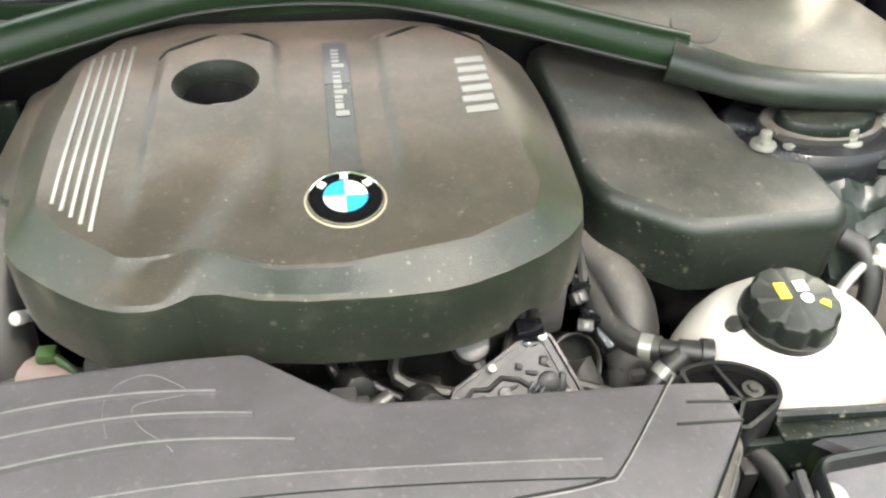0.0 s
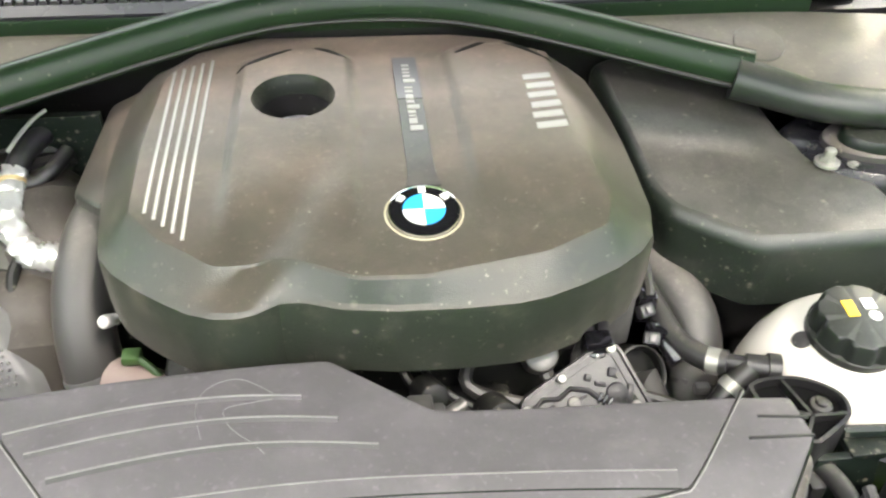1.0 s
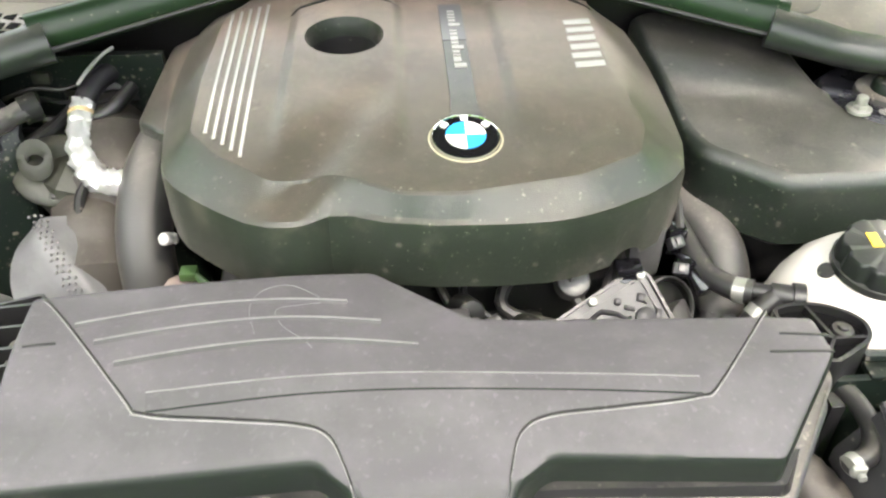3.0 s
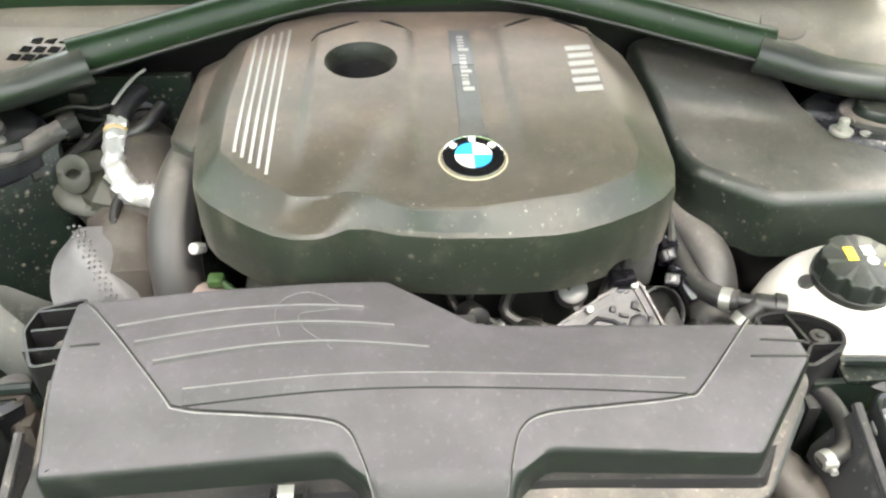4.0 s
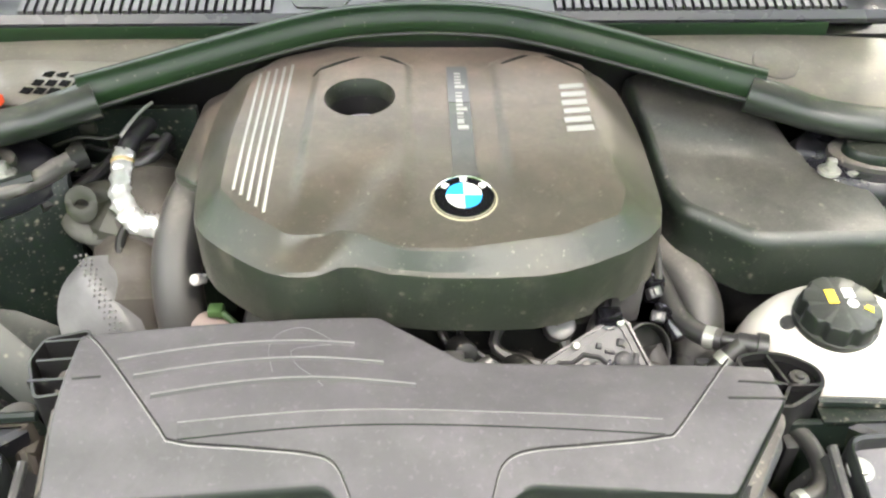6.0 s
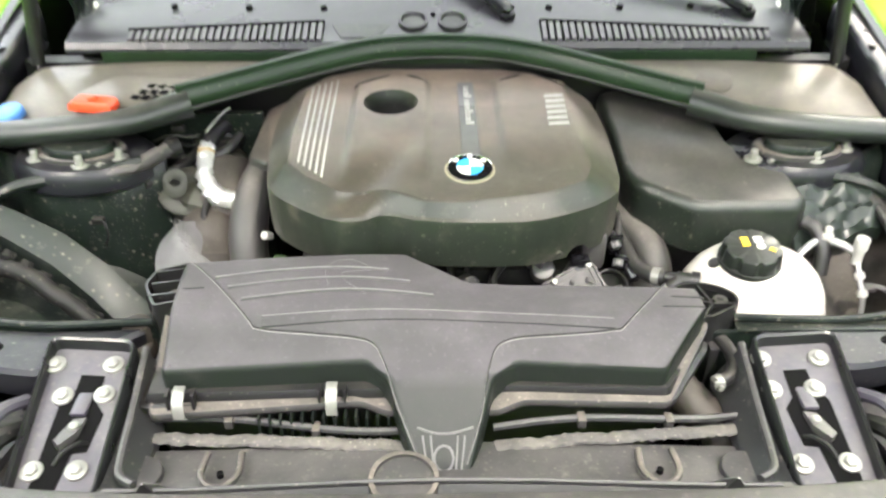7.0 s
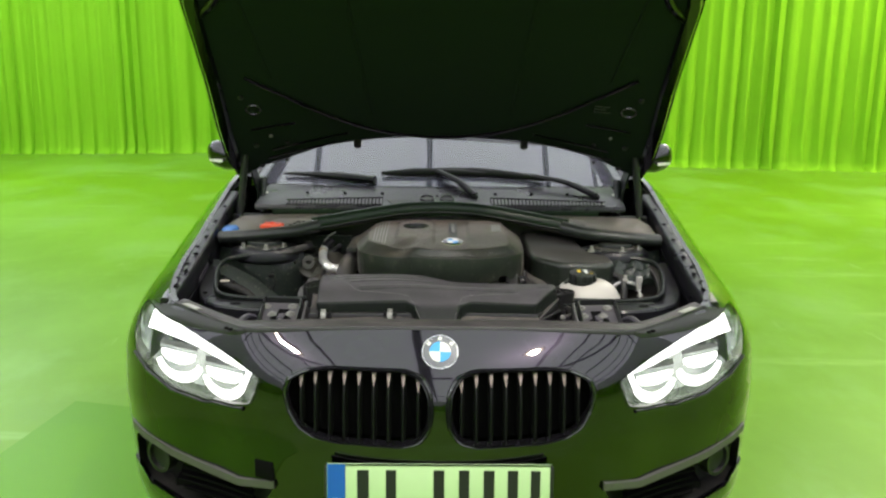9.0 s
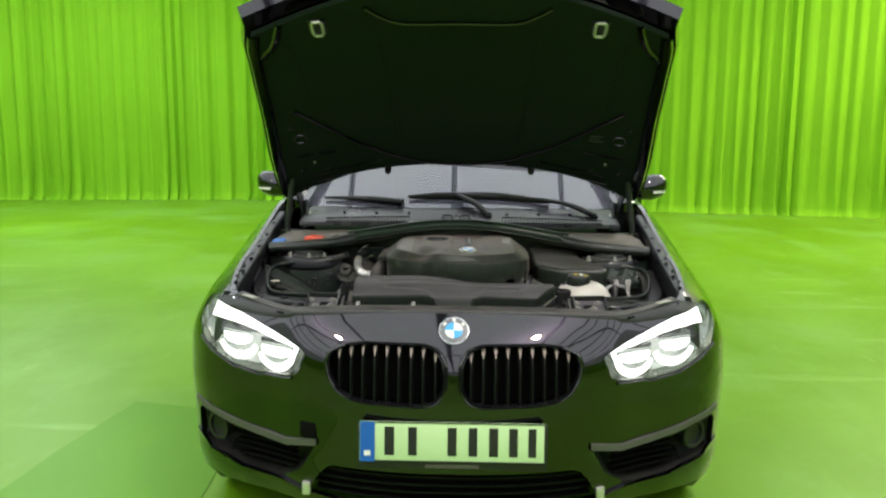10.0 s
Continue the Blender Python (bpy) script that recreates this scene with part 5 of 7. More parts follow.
    low = [(-0.362, 0.55), (-0.30, 0.56), (0.31, 0.52), (0.338, 0.50), (0.335, 0.472), (0.268, 0.376), (0.09, 0.382), (-0.36, 0.374)]
    base = part("base", slab([(p.x, p.y) for p in rounded(low, 0.01)], [(0.55, 0.04), (0.69, 0.014), (0.70, 0.008), (0.735, 0.006), (0.742, 0.006), (0.75, 0.010)]), BLACK, airbox, "black lower shell")
    part("flange", slab([(p.x, p.y) for p in rounded([(x * 1.004, y) for x, y in low], 0.01)], [(0.728, 0), (0.7355, 0), (0.737, 0.002)]), BLACK, base)
    rim = [(p.x, p.y) for p in rounded([(-0.358, 0.545), (-0.30, 0.556), (0.30, 0.52), (0.333, 0.50), (0.331, 0.474), (0.265, 0.372), (0.092, 0.376), (0.06, 0.366), (-0.07, 0.366), (-0.10, 0.376), (-0.348, 0.364)], 0.008)]
    part("flange", slab(rim, [(0.754, 0.002), (0.758, 0), (0.763, 0), (0.7645, 0.002)], box_z), SLAM_PALE, base, "dusty flange")
    for k in range(13):
        x = -0.222 + 0.0127 * k
        part("fin", box(x, x + 0.0028, 0.364, 0.385, 0.665, 0.727), LINER, base)
    for x, y in ((-0.31, 0.374), (-0.134, 0.379)):
        pts = [(x, y + 0.010, 0.762), (x, y + 0.001, 0.761), (x, y - 0.010, 0.754), (x, y - 0.014, 0.742), (x, y - 0.013, 0.730), (x, y - 0.006, 0.724)]
        part("clip", loft([[(px - 0.0065, py, pz), (px + 0.0065, py, pz), (px + 0.0065, py - 0.002, pz + 0.001), (px - 0.0065, py - 0.002, pz + 0.001)] for px, py, pz in pts]), FASTENER, airbox, "bright spring clip")
        for dx in (-0.015, 0.015):
            part("clip_ear", box(x + dx - 0.0015, x + dx + 0.0015, y - 0.003, y + 0.012, 0.735, 0.757), BLACK, airbox)
    # left mount with three slots
    port = [(-0.335, 0.586), (-0.388, 0.59), (-0.396, 0.56), (-0.37, 0.505), (-0.328, 0.50)]
    r = [(p.x, p.y) for p in rounded(port, 0.008, 3)]
    part("side_mount", loft([[(p[0], p[1], z + 0.3 * (p[0] + 0.33)) for p in q] for q, z in ((r, 0.74), (r, 0.797), (inset(r, 0.003), 0.797), (inset(r, 0.0035), 0.75))], True, True), BLACK, airbox)
    for k in range(3):
        y = 0.518 + 0.026 * k
        part("vane", loft([[(-0.33, y, 0.797), (-0.33, y + 0.003, 0.797), (-0.33, y + 0.003, 0.76), (-0.33, y, 0.76)], [(-0.385, y + 0.012, 0.781), (-0.385, y + 0.015, 0.781), (-0.385, y + 0.015, 0.755), (-0.385, y + 0.012, 0.755)]]), BLACK, airbox)
    # right mount, a rounded loop with cross walls
    loop = [(0.298, 0.545), (0.315, 0.556), (0.352, 0.556), (0.382, 0.535), (0.380, 0.510), (0.36, 0.496), (0.325, 0.476)]
    r = [(p.x, p.y) for p in chaikin([(x, y, 0) for x, y in loop], 2)]
    part("side_mount", loft([[(p[0], p[1], z) for p in q] for q, z in ((r, 0.735), (r, 0.778), (inset(r, 0.0035), 0.778), (inset(r, 0.004), 0.742))], True, True), BLACK, airbox)
    for a, b in (((0.30, 0.53), (0.345, 0.512)), ((0.345, 0.512), (0.335, 0.552)), ((0.345, 0.512), (0.378, 0.512)), ((0.345, 0.512), (0.325, 0.482))):
        d = (Vector(b) - Vector(a)).normalized()
        nx, ny = -d.y * 0.0015, d.x * 0.0015
        part("vane", loft([[(a[0] + nx, a[1] + ny, z), (a[0] - nx, a[1] - ny, z), (b[0] - nx, b[1] - ny, z), (b[0] + nx, b[1] + ny, z)] for z in (0.742, 0.7775)]), BLACK, airbox)
    part("mount_floor", slab(inset(r, 0.003), [(0.7405, 0), (0.7695, 0)]), DARK, airbox, "dark bottom of the mount")
    part("grommet", join(disc((0.36, 0.526, 0.766), 0.010, 0.008, 20, bevel=0.003), disc((0.36, 0.526, 0.77), 0.005, 0.007, 16, bevel=0.002)), RUBBER, airbox)
    for a, b in (((0.285, 0.498), (0.325, 0.494)), ((0.27, 0.478), (0.322, 0.476)), ((-0.30, 0.505), (-0.325, 0.503))):
        part("crease", sweep(on_lid([a, b], -0.0004, 4), 0.0016, 6), BLACK, lid)


build_airbox()
scribble = [(-0.145, 0.507), (-0.152, 0.533), (-0.150, 0.551), (-0.140, 0.563), (-0.122, 0.567), (-0.104, 0.557), (-0.092, 0.545), (-0.108, 0.541), (-0.130, 0.535), (-0.124, 0.516), (-0.105, 0.499), (-0.098, 0.491)]
part("scratch", sweep(on_lid(scribble, 0.0001, 6), 0.00035, 5), shader("scratch_pale", (0.13, 0.13, 0.13), 0.7), bpy.data.objects["lid"], "pale curved scratch")

# ---- second cover beside the engine ----
SIDE_OUT = [(0.268, 1.005), (0.30, 1.02), (0.445, 0.94), (0.455, 0.845), (0.50, 0.795), (0.522, 0.765), (0.530, 0.70), (0.512, 0.683), (0.363, 0.683), (0.288, 0.738), (0.274, 0.775)]
side_cover = thing("resonator_box", "dusty black plastic cover beside the engine", "plastic cover")
side_o = [(p.x, p.y) for p in rounded(SIDE_OUT, 0.013, 4)]
edge = [(0.814 + 0.018 * math.sin(radians(a)), 0.018 * (1 - math.cos(radians(a)))) for a in range(0, 71, 10)]
part("shell", slab(side_o, [(0.745, 0.006), (0.75, 0.001)] + edge, lambda x, y: 0.10 * (y - 0.80)), SIDE_COVER, side_cover, "dusty moulded upper shell", 14)
part("lower_shell", slab([(p.x, p.y) for p in rounded(SIDE_OUT, 0.02, 4)], [(0.66, 0.03), (0.73, 0.012), (0.744, 0.008)]), BLACK, side_cover)

# ---- coolant tank ----
tank = thing("coolant_tank", "white plastic coolant expansion tank with a black screw cap", "coolant tank")
prof = [(0.56, 0.092), (0.64, 0.104), (0.69, 0.106), (0.72, 0.104), (0.745, 0.097), (0.765, 0.086), (0.78, 0.072), (0.790, 0.055), (0.794, 0.04)]
bottle = part("bottle", moved(loft([[(math.cos(k * math.tau / 48) * r, math.sin(k * math.tau / 48) * r * 0.85, z) for k in range(48)] for z, r in prof]), Matrix.Translation((0.428, 0.592, 0))), TANK, tank, "translucent white tank body")


def knob_cap(centre, r, h):
    """A screw cap with eight grip lobes."""
    rings = []
    for z, q in ((0, 1.04), (h * 0.25, 1.04), (h * 0.27, 1.0), (h * 0.85, 0.97), (h * 0.96, 0.93), (h, 0.86), (h, 0.02)):
        ring = []
        for k in range(96):
            a = k * math.tau / 96
            lobe = 1 - 0.09 * max(0, math.cos(a * 8)) ** 2 if h * 0.26 < z < h * 0.99 and q > 0.9 else 1
            ring.append((math.cos(a) * r * q * lobe, math.sin(a) * r * q * lobe, z))
        rings.append(ring)
    return moved(loft(rings), Matrix.Translation(centre) @ Matrix.Rotation(radians(5), 4, "X"))


CAP_GREY = shader("dusty_cap", (0.010, 0.012, 0.0105), 0.36, spec=0.4, vary=0.2, scale=30, dust=0.06, film=0.02, dust_colour=(0.36, 0.35, 0.33))
cap = part("cap", knob_cap((0.412, 0.585, 0.790), 0.0405, 0.028), CAP_GREY, tank, "black eight-lobed screw cap")
part("cap_label", moved(box(-0.018, -0.008, -0.005, 0.013, 0, 0.0008), Matrix.Translation((0.416, 0.587, 0.8185)) @ Matrix.Rotation(radians(5), 4, "X")), YELLOW, cap, "yellow printed label")
part("cap_label", moved(box(0.0, 0.011, 0.002, 0.014, 0, 0.0008), Matrix.Translation((0.416, 0.587, 0.8185)) @ Matrix.Rotation(radians(5), 4, "X")), WHITE, cap, "white printed symbol")
part("cap_label", moved(disc((0.0055, -0.006, 0), 0.0055, 0.0008, 16), Matrix.Translation((0.416, 0.587, 0.8185)) @ Matrix.Rotation(radians(5), 4, "X")), WHITE, cap)
part("cap_label", moved(loft([[(0.014, -0.012, z), (0.021, -0.019, z), (0.024, -0.012, z), (0.019, -0.008, z)] for z in (0, 0.0008)]), Matrix.Translation((0.416, 0.587, 0.8185)) @ Matrix.Rotation(radians(5), 4, "X")), YELLOW, cap, "yellow printed arrow")
part("plug", disc((0.3685, 0.588, 0.783), 0.0085, 0.007, 20, axis=(-0.45, -0.1, 0.88), bevel=0.002), BLACK, tank, "black round plug")
part("nozzle", sweep([(0.335, 0.575, 0.752), (0.352, 0.580, 0.752)], 0.008, 12), TANK, tank)

# ---- hoses, fittings and blocks round the engine ----
def ridged(pts, r, gap=0.008, depth=0.12, sides=14, steps=10):
    path = smooth_path(pts, steps)
    radii = [r * (1 - depth * (i % 2)) for i in range(len(path))]
    return sweep(path, radii, sides)


engine = thing("engine_block", "dark grimy engine with its wiring, under the cover", "engine")
part("block", box(-0.21, 0.22, 0.64, 1.0, 0.40, 0.74, 0.02), GRIME, engine, "grimy metal block")
part("front_case", box(-0.12, 0.12, 0.60, 0.66, 0.42, 0.70, 0.015), GRIME, engine)
part("pulley", disc((0.05, 0.60, 0.66), 0.04, 0.03, 28, axis=(0, -1, 0), bevel=0.006), BLACK, engine)
part("pulley", disc((-0.045, 0.60, 0.68), 0.03, 0.03, 28, axis=(0, -1, 0), bevel=0.006), GRIME, engine)
for x, y, z, r in ((0.0, 0.575, 0.71, 0.02), (-0.08, 0.58, 0.70, 0.024), (0.09, 0.59, 0.72, 0.018), (0.03, 0.60, 0.745, 0.014)):
    part("boss", disc((x, y, z), r, 0.035, 18, axis=(0.2, -0.8, 0.5), bevel=0.005), GRIME, engine)
rnd = random.Random(8)
for k in range(7):
    x = -0.1 + 0.05 * k
    part("wire", hose([(x, 0.66, 0.76), (x + rnd.uniform(-0.03, 0.05), 0.61, 0.735 + rnd.uniform(-0.01, 0.015)), (x + 0.06, 0.585, 0.72 + rnd.uniform(-0.02, 0.02)), (x + 0.09, 0.58, 0.69)], rnd.uniform(0.003, 0.007), 8), RUBBER, engine)
part("plug_connector", join(box(0.005, 0.045, 0.548, 0.568, 0.745, 0.765, 0.004), box(0.012, 0.034, 0.54, 0.57, 0.752, 0.774, 0.003), disc((0.04, 0.555, 0.755), 0.007, 0.025, 10, axis=(0.8, 0.4, 0.2))), CAST, engine, "small grey wiring plug")

throttle = thing("throttle_body", "cast metal throttle housing with a ribbed cover plate", "throttle body")
face = Matrix.Translation((0.175, 0.592, 0.734)) @ Matrix.Rotation(radians(38), 4, "X")
plate_o = [(-0.062, -0.028), (-0.060, -0.004), (0.018, 0.042), (0.034, 0.040), (0.060, -0.018), (0.058, -0.030)]
body_m = [(p.x, p.y) for p in rounded(plate_o, 0.008, 3)]
part("housing", moved(slab([(x * 0.95, y * 0.9) for x, y in body_m], [(-0.05, 0.0), (0.0, 0.0)]), face), CAST, throttle, "cast aluminium housing")
ALLOY = shader("smoked_plastic", (0.020, 0.019, 0.0205), 0.3, 0.0, vary=0.4, scale=50, bump=0.3, bump_scale=150, spec=0.22)
plate = part("cover_plate", moved(slab(body_m, [(0.0, 0), (0.008, 0), (0.010, 0.002)]), face), ALLOY, throttle, "ribbed grey cover plate")
part("plate_rim", moved(loft([[(p[0], p[1], z) for p in q] for q, z in ((body_m, 0.010), (body_m, 0.014), (inset(body_m, 0.003), 0.014), (inset(body_m, 0.0035), 0.0095), (body_m, 0.010))], False, False), face), ALLOY, plate)
for px, py, w, h in ((-0.03, -0.014, 0.012, 0.004), (-0.01, -0.004, 0.016, 0.003), (0.012, 0.008, 0.01, 0.004), (0.03, -0.012, 0.018, 0.012), (0.01, -0.02, 0.012, 0.006), (0.022, 0.02, 0.008, 0.008), (-0.042, -0.02, 0.01, 0.003), (-0.02, -0.022, 0.02, 0.003), (0.04, 0.004, 0.006, 0.016), (0.0, 0.012, 0.006, 0.006), (-0.034, -0.002, 0.005, 0.008)):
    part("rib", moved(box(px - w / 2, px + w / 2, py - h / 2, py + h / 2, 0.009, 0.0145, 0.001), face @ Matrix.Rotation(radians(22 if px < 0 else -12), 4, "Z")), ALLOY, plate)
for px, py in ((-0.056, -0.014), (-0.022, 0.012), (0.026, 0.036), (0.054, -0.022)):
    part("screw", moved(disc((px, py, 0.010), 0.0042, 0.008, 12, bevel=0.0012), face), FASTENER, throttle)
part("plate_floor", moved(slab(inset(body_m, 0.0038), [(0.0096, 0), (0.0108, 0)]), face), PLUG_GREY, plate, "grimy recessed floor")
inner = inset(body_m, 0.009)
part("plate_ridge", moved(loft([[(p[0], p[1], z) for p in q] for q, z in ((inner, 0.009), (inner, 0.0125), (inset(inner, 0.0016), 0.0125), (inset(inner, 0.0018), 0.009), (inner, 0.009))], False, False), face), ALLOY, plate)
for px, py, r in ((0.028, -0.004, 0.010), (-0.012, -0.010, 0.006), (0.044, -0.016, 0.005)):
    part("plate_boss", moved(disc((px, py, 0.0095), r, 0.005, 18, bevel=0.0012), face), CAST if r < 0.008 else ALLOY, plate)
zigzag = [(-0.052, -0.017), (-0.040, -0.005), (-0.026, -0.006), (-0.014, 0.003), (0.002, 0.0), (0.012, -0.008), (0.028, -0.013), (0.046, -0.012)]
part("plate_ridge", moved(sweep([(x, y, 0.012) for x, y in zigzag], 0.0024, 8), face), PLUG_GREY, plate, "zigzag ridge")
for px, py, w in ((-0.034, -0.018, 0.010), (-0.016, -0.014, 0.012), (-0.002, -0.020, 0.008), (0.014, -0.021, 0.007)):
    part("plate_chip", moved(box(px - w / 2, px + w / 2, py - 0.002, py + 0.002, 0.010, 0.0135, 0.0008), face), CAST, plate, "pale contact")
for k in range(3):
    part("plate_post", moved(box(0.012 + 0.005 * k, 0.0145 + 0.005 * k, -0.006, 0.004, 0.010, 0.015, 0.0006), face @ Matrix.Rotation(radians(-28), 4, "Z")), GLOSS, plate)
part("plate_pin", moved(disc((0.03, 0.012, 0.0095), 0.003, 0.006, 10), face), OLIVE, plate)
part("inlet", sweep([(0.128, 0.65, 0.757), (0.148, 0.635, 0.757)], 0.018, 20), CAST, throttle)
part("actuator", box(0.196, 0.232, 0.642, 0.676, 0.735, 0.80, 0.008), CAST, throttle)
part("sensor", join(disc((0.19, 0.632, 0.745), 0.012, 0.028, 16, axis=(0, -0.6, 0.8), bevel=0.003), box(0.178, 0.204, 0.61, 0.63, 0.76, 0.775, 0.003)), GLOSS, throttle, "black sensor plug")
part("flange_ring", sweep([(0.238, 0.618, 0.70), (0.246, 0.612, 0.715), (0.250, 0.606, 0.70)], 0.016, 16), CAST, throttle)

part("motor_rim", moved(loft([[(math.cos(k * math.tau / 32) * r, math.sin(k * math.tau / 32) * r, z) for k in range(32)] for r, z in ((0.030, -0.02), (0.030, 0.004), (0.028, 0.006), (0.0255, 0.004), (0.0245, -0.004), (0.012, -0.006))]), Matrix.Translation((0.238, 0.622, 0.716)) @ Matrix.Rotation(radians(48), 4, "X") @ Matrix.Rotation(radians(18), 4, "Y")), GRIME, throttle, "round motor housing")
part("motor_ring", moved(sweep([(math.cos(k * math.tau / 32) * 0.0285, math.sin(k * math.tau / 32) * 0.0285, 0.005) for k in range(33)], 0.0014, 6), Matrix.Translation((0.238, 0.622, 0.716)) @ Matrix.Rotation(radians(48), 4, "X") @ Matrix.Rotation(radians(18), 4, "Y")), CAST, throttle, "bright machined ring")
part("round_boss", disc((0.141, 0.635, 0.738), 0.017, 0.02, 22, axis=(0, -0.6, 0.8), bevel=0.005), CAST, throttle, "dull cast boss")

plugs = thing("wiring_plug", "black wiring plugs beside the throttle", "connector")
part("plug_body", join(box(0.238, 0.258, 0.655, 0.675, 0.752, 0.785, 0.004), box(0.246, 0.27, 0.63, 0.65, 0.742, 0.762, 0.004), disc((0.262, 0.632, 0.75), 0.009, 0.024, 14, axis=(0.3, -0.8, -0.3), bevel=0.002)), GLOSS, plugs)
for x, y, z, a in ((0.244, 0.650, 0.774, 20), (0.247, 0.630, 0.757, -15)):
    part("plug_face", moved(box(-0.0075, 0.0075, -0.006, 0.006, -0.006, 0.006, 0.002), Matrix.Translation((x, y, z)) @ Matrix.Rotation(radians(a), 4, "Z") @ Matrix.Rotation(radians(40), 4, "X")), PLUG_GREY, plugs, "dull grey plug face")
    part("plug_lock", moved(box(-0.003, 0.003, -0.004, 0.004, 0.006, 0.0085, 0.001), Matrix.Translation((x, y, z)) @ Matrix.Rotation(radians(a), 4, "Z") @ Matrix.Rotation(radians(40), 4, "X")), CAST, plugs)
part("lead", hose([(0.25, 0.66, 0.782), (0.256, 0.70, 0.79), (0.262, 0.74, 0.77), (0.262, 0.78, 0.72)], 0.005, 8), RUBBER, plugs)

coolant = thing("coolant_hose", "thick black rubber coolant hose bending behind the throttle", "hose", group="hoses")
part("tube", hose([(0.268, 0.80, 0.74), (0.282, 0.748, 0.735), (0.308, 0.70, 0.725), (0.308, 0.655, 0.695), (0.296, 0.63, 0.655), (0.29, 0.62, 0.60)], 0.030, 18), HOSE, coolant)
part("clamp", sweep([(0.3055, 0.647, 0.683), (0.303, 0.641, 0.673)], 0.032, 22), BLACK, coolant, "black clamp ring")
part("clamp_screw", box(0.296, 0.312, 0.612, 0.622, 0.69, 0.702, 0.003), SHIELD, coolant)
clamp_hose = thing("vent_hose", "thin black vent hose with bright clamps at a tee", "hose", group="hoses")
part("tube", hose([(0.255, 0.72, 0.765), (0.262, 0.67, 0.76), (0.272, 0.63, 0.753), (0.29, 0.60, 0.757), (0.305, 0.59, 0.761)], 0.0115, 14), RUBBER, clamp_hose)
part("tube", hose([(0.322, 0.58, 0.762), (0.305, 0.572, 0.748), (0.288, 0.562, 0.725), (0.28, 0.56, 0.69)], 0.0115, 14), RUBBER, clamp_hose)
part("clamp", sweep([(0.290, 0.599, 0.757), (0.299, 0.593, 0.759)], 0.0125, 18), FASTENER, clamp_hose, "bright hose clamp")
part("clamp", sweep([(0.309, 0.574, 0.752), (0.302, 0.5705, 0.745)], 0.0125, 18), FASTENER, clamp_hose, "bright hose clamp")
part("tee", join(sweep([(0.303, 0.592, 0.761), (0.322, 0.583, 0.764)], 0.008, 12), sweep([(0.318, 0.584, 0.763), (0.338, 0.577, 0.763)], [0.011, 0.012], 14), sweep([(0.336, 0.578, 0.763), (0.346, 0.575, 0.763)], 0.0145, 14)), BLACK, clamp_hose, "black plastic tee")
solid("return_hose", "black rubber hose bending down beside the air box", "hose", hose([(0.335, 0.535, 0.715), (0.347, 0.506, 0.733), (0.360, 0.475, 0.737), (0.3615, 0.445, 0.735), (0.351, 0.424, 0.732), (0.330, 0.414, 0.730)], 0.0088, 14), RUBBER, "hoses")
solid("hose_clamp", "bright worm-drive clamp on a rubber hose", "hose clamp", join(sweep([(0.3375, 0.4168, 0.731), (0.330, 0.4137, 0.7298)], 0.0100, 18), box(0.325, 0.338, 0.402, 0.407, 0.732, 0.742, 0.002), disc((0.3315, 0.40, 0.737), 0.0035, 0.004, 10, axis=(0, -1, 0))), FASTENER)
solid("intake_duct", "ribbed dark rubber intake duct beside the air box", "duct", ridged([(0.292, 0.448, 0.695), (0.318, 0.418, 0.682), (0.340, 0.388, 0.665), (0.352, 0.362, 0.62)], 0.027, depth=0.05, sides=18, steps=7), BROWN)
solid("wire_bracket", "small brass bracket with a thin lead", "bracket", join(box(0.306, 0.324, 0.69, 0.696, 0.695, 0.735, 0.002), box(0.312, 0.328, 0.685, 0.69, 0.715, 0.73, 0.002), hose([(0.30, 0.73, 0.74), (0.315, 0.69, 0.725), (0.34, 0.66, 0.70), (0.36, 0.65, 0.695)], 0.0025, 6)), OLIVE)

rows = []
for a, b in (((-0.69, 0.735, 0.815), (-0.69, 0.705, 0.79)), ((-0.623, 0.723, 0.79), (-0.634, 0.690, 0.765)), ((-0.56, 0.711, 0.76), (-0.57, 0.672, 0.73)), ((-0.50, 0.69, 0.72), (-0.515, 0.648, 0.69)), ((-0.445, 0.665, 0.67), (-0.46, 0.62, 0.64)), ((-0.40, 0.64, 0.61), (-0.42, 0.60, 0.59))):
    a, b = Vector(a), Vector(b)
    rows.append([tuple(a + Vector((0.004, 0.006, -0.03))), tuple(a), tuple(a.lerp(b, 0.5) + Vector((0, 0, 0.004))), tuple(b), tuple(b + Vector((-0.01, 0.004, -0.05)))])
sheet("arch_panel", rows, 0.006, ARCH, bay, "smooth curved panel over the wheel arch", 40)
# Unseen dark box added to close a gap under the arch panel.
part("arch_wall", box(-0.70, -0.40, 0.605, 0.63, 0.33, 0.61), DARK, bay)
for t in (0.12, 0.22, 0.34, 0.46, 0.58, 0.68, 0.78, 0.88):
    p = Vector((-0.665, 0.675, 0.775)).lerp(Vector((-0.45, 0.595, 0.64)), t) + Vector((0.0, -0.004, 0.022 * math.sin(t * math.pi)))
    part("arch_tooth", moved(join(box(-0.009, 0.009, -0.008, 0.008, -0.016, 0.006, 0.003), box(-0.004, 0.004, -0.011, 0.0, -0.004, 0.010, 0.0015)), Matrix.Translation(p) @ Matrix.Rotation(radians(35), 4, "Y")), GRIME, bay, "dusty clip on the arch edge")
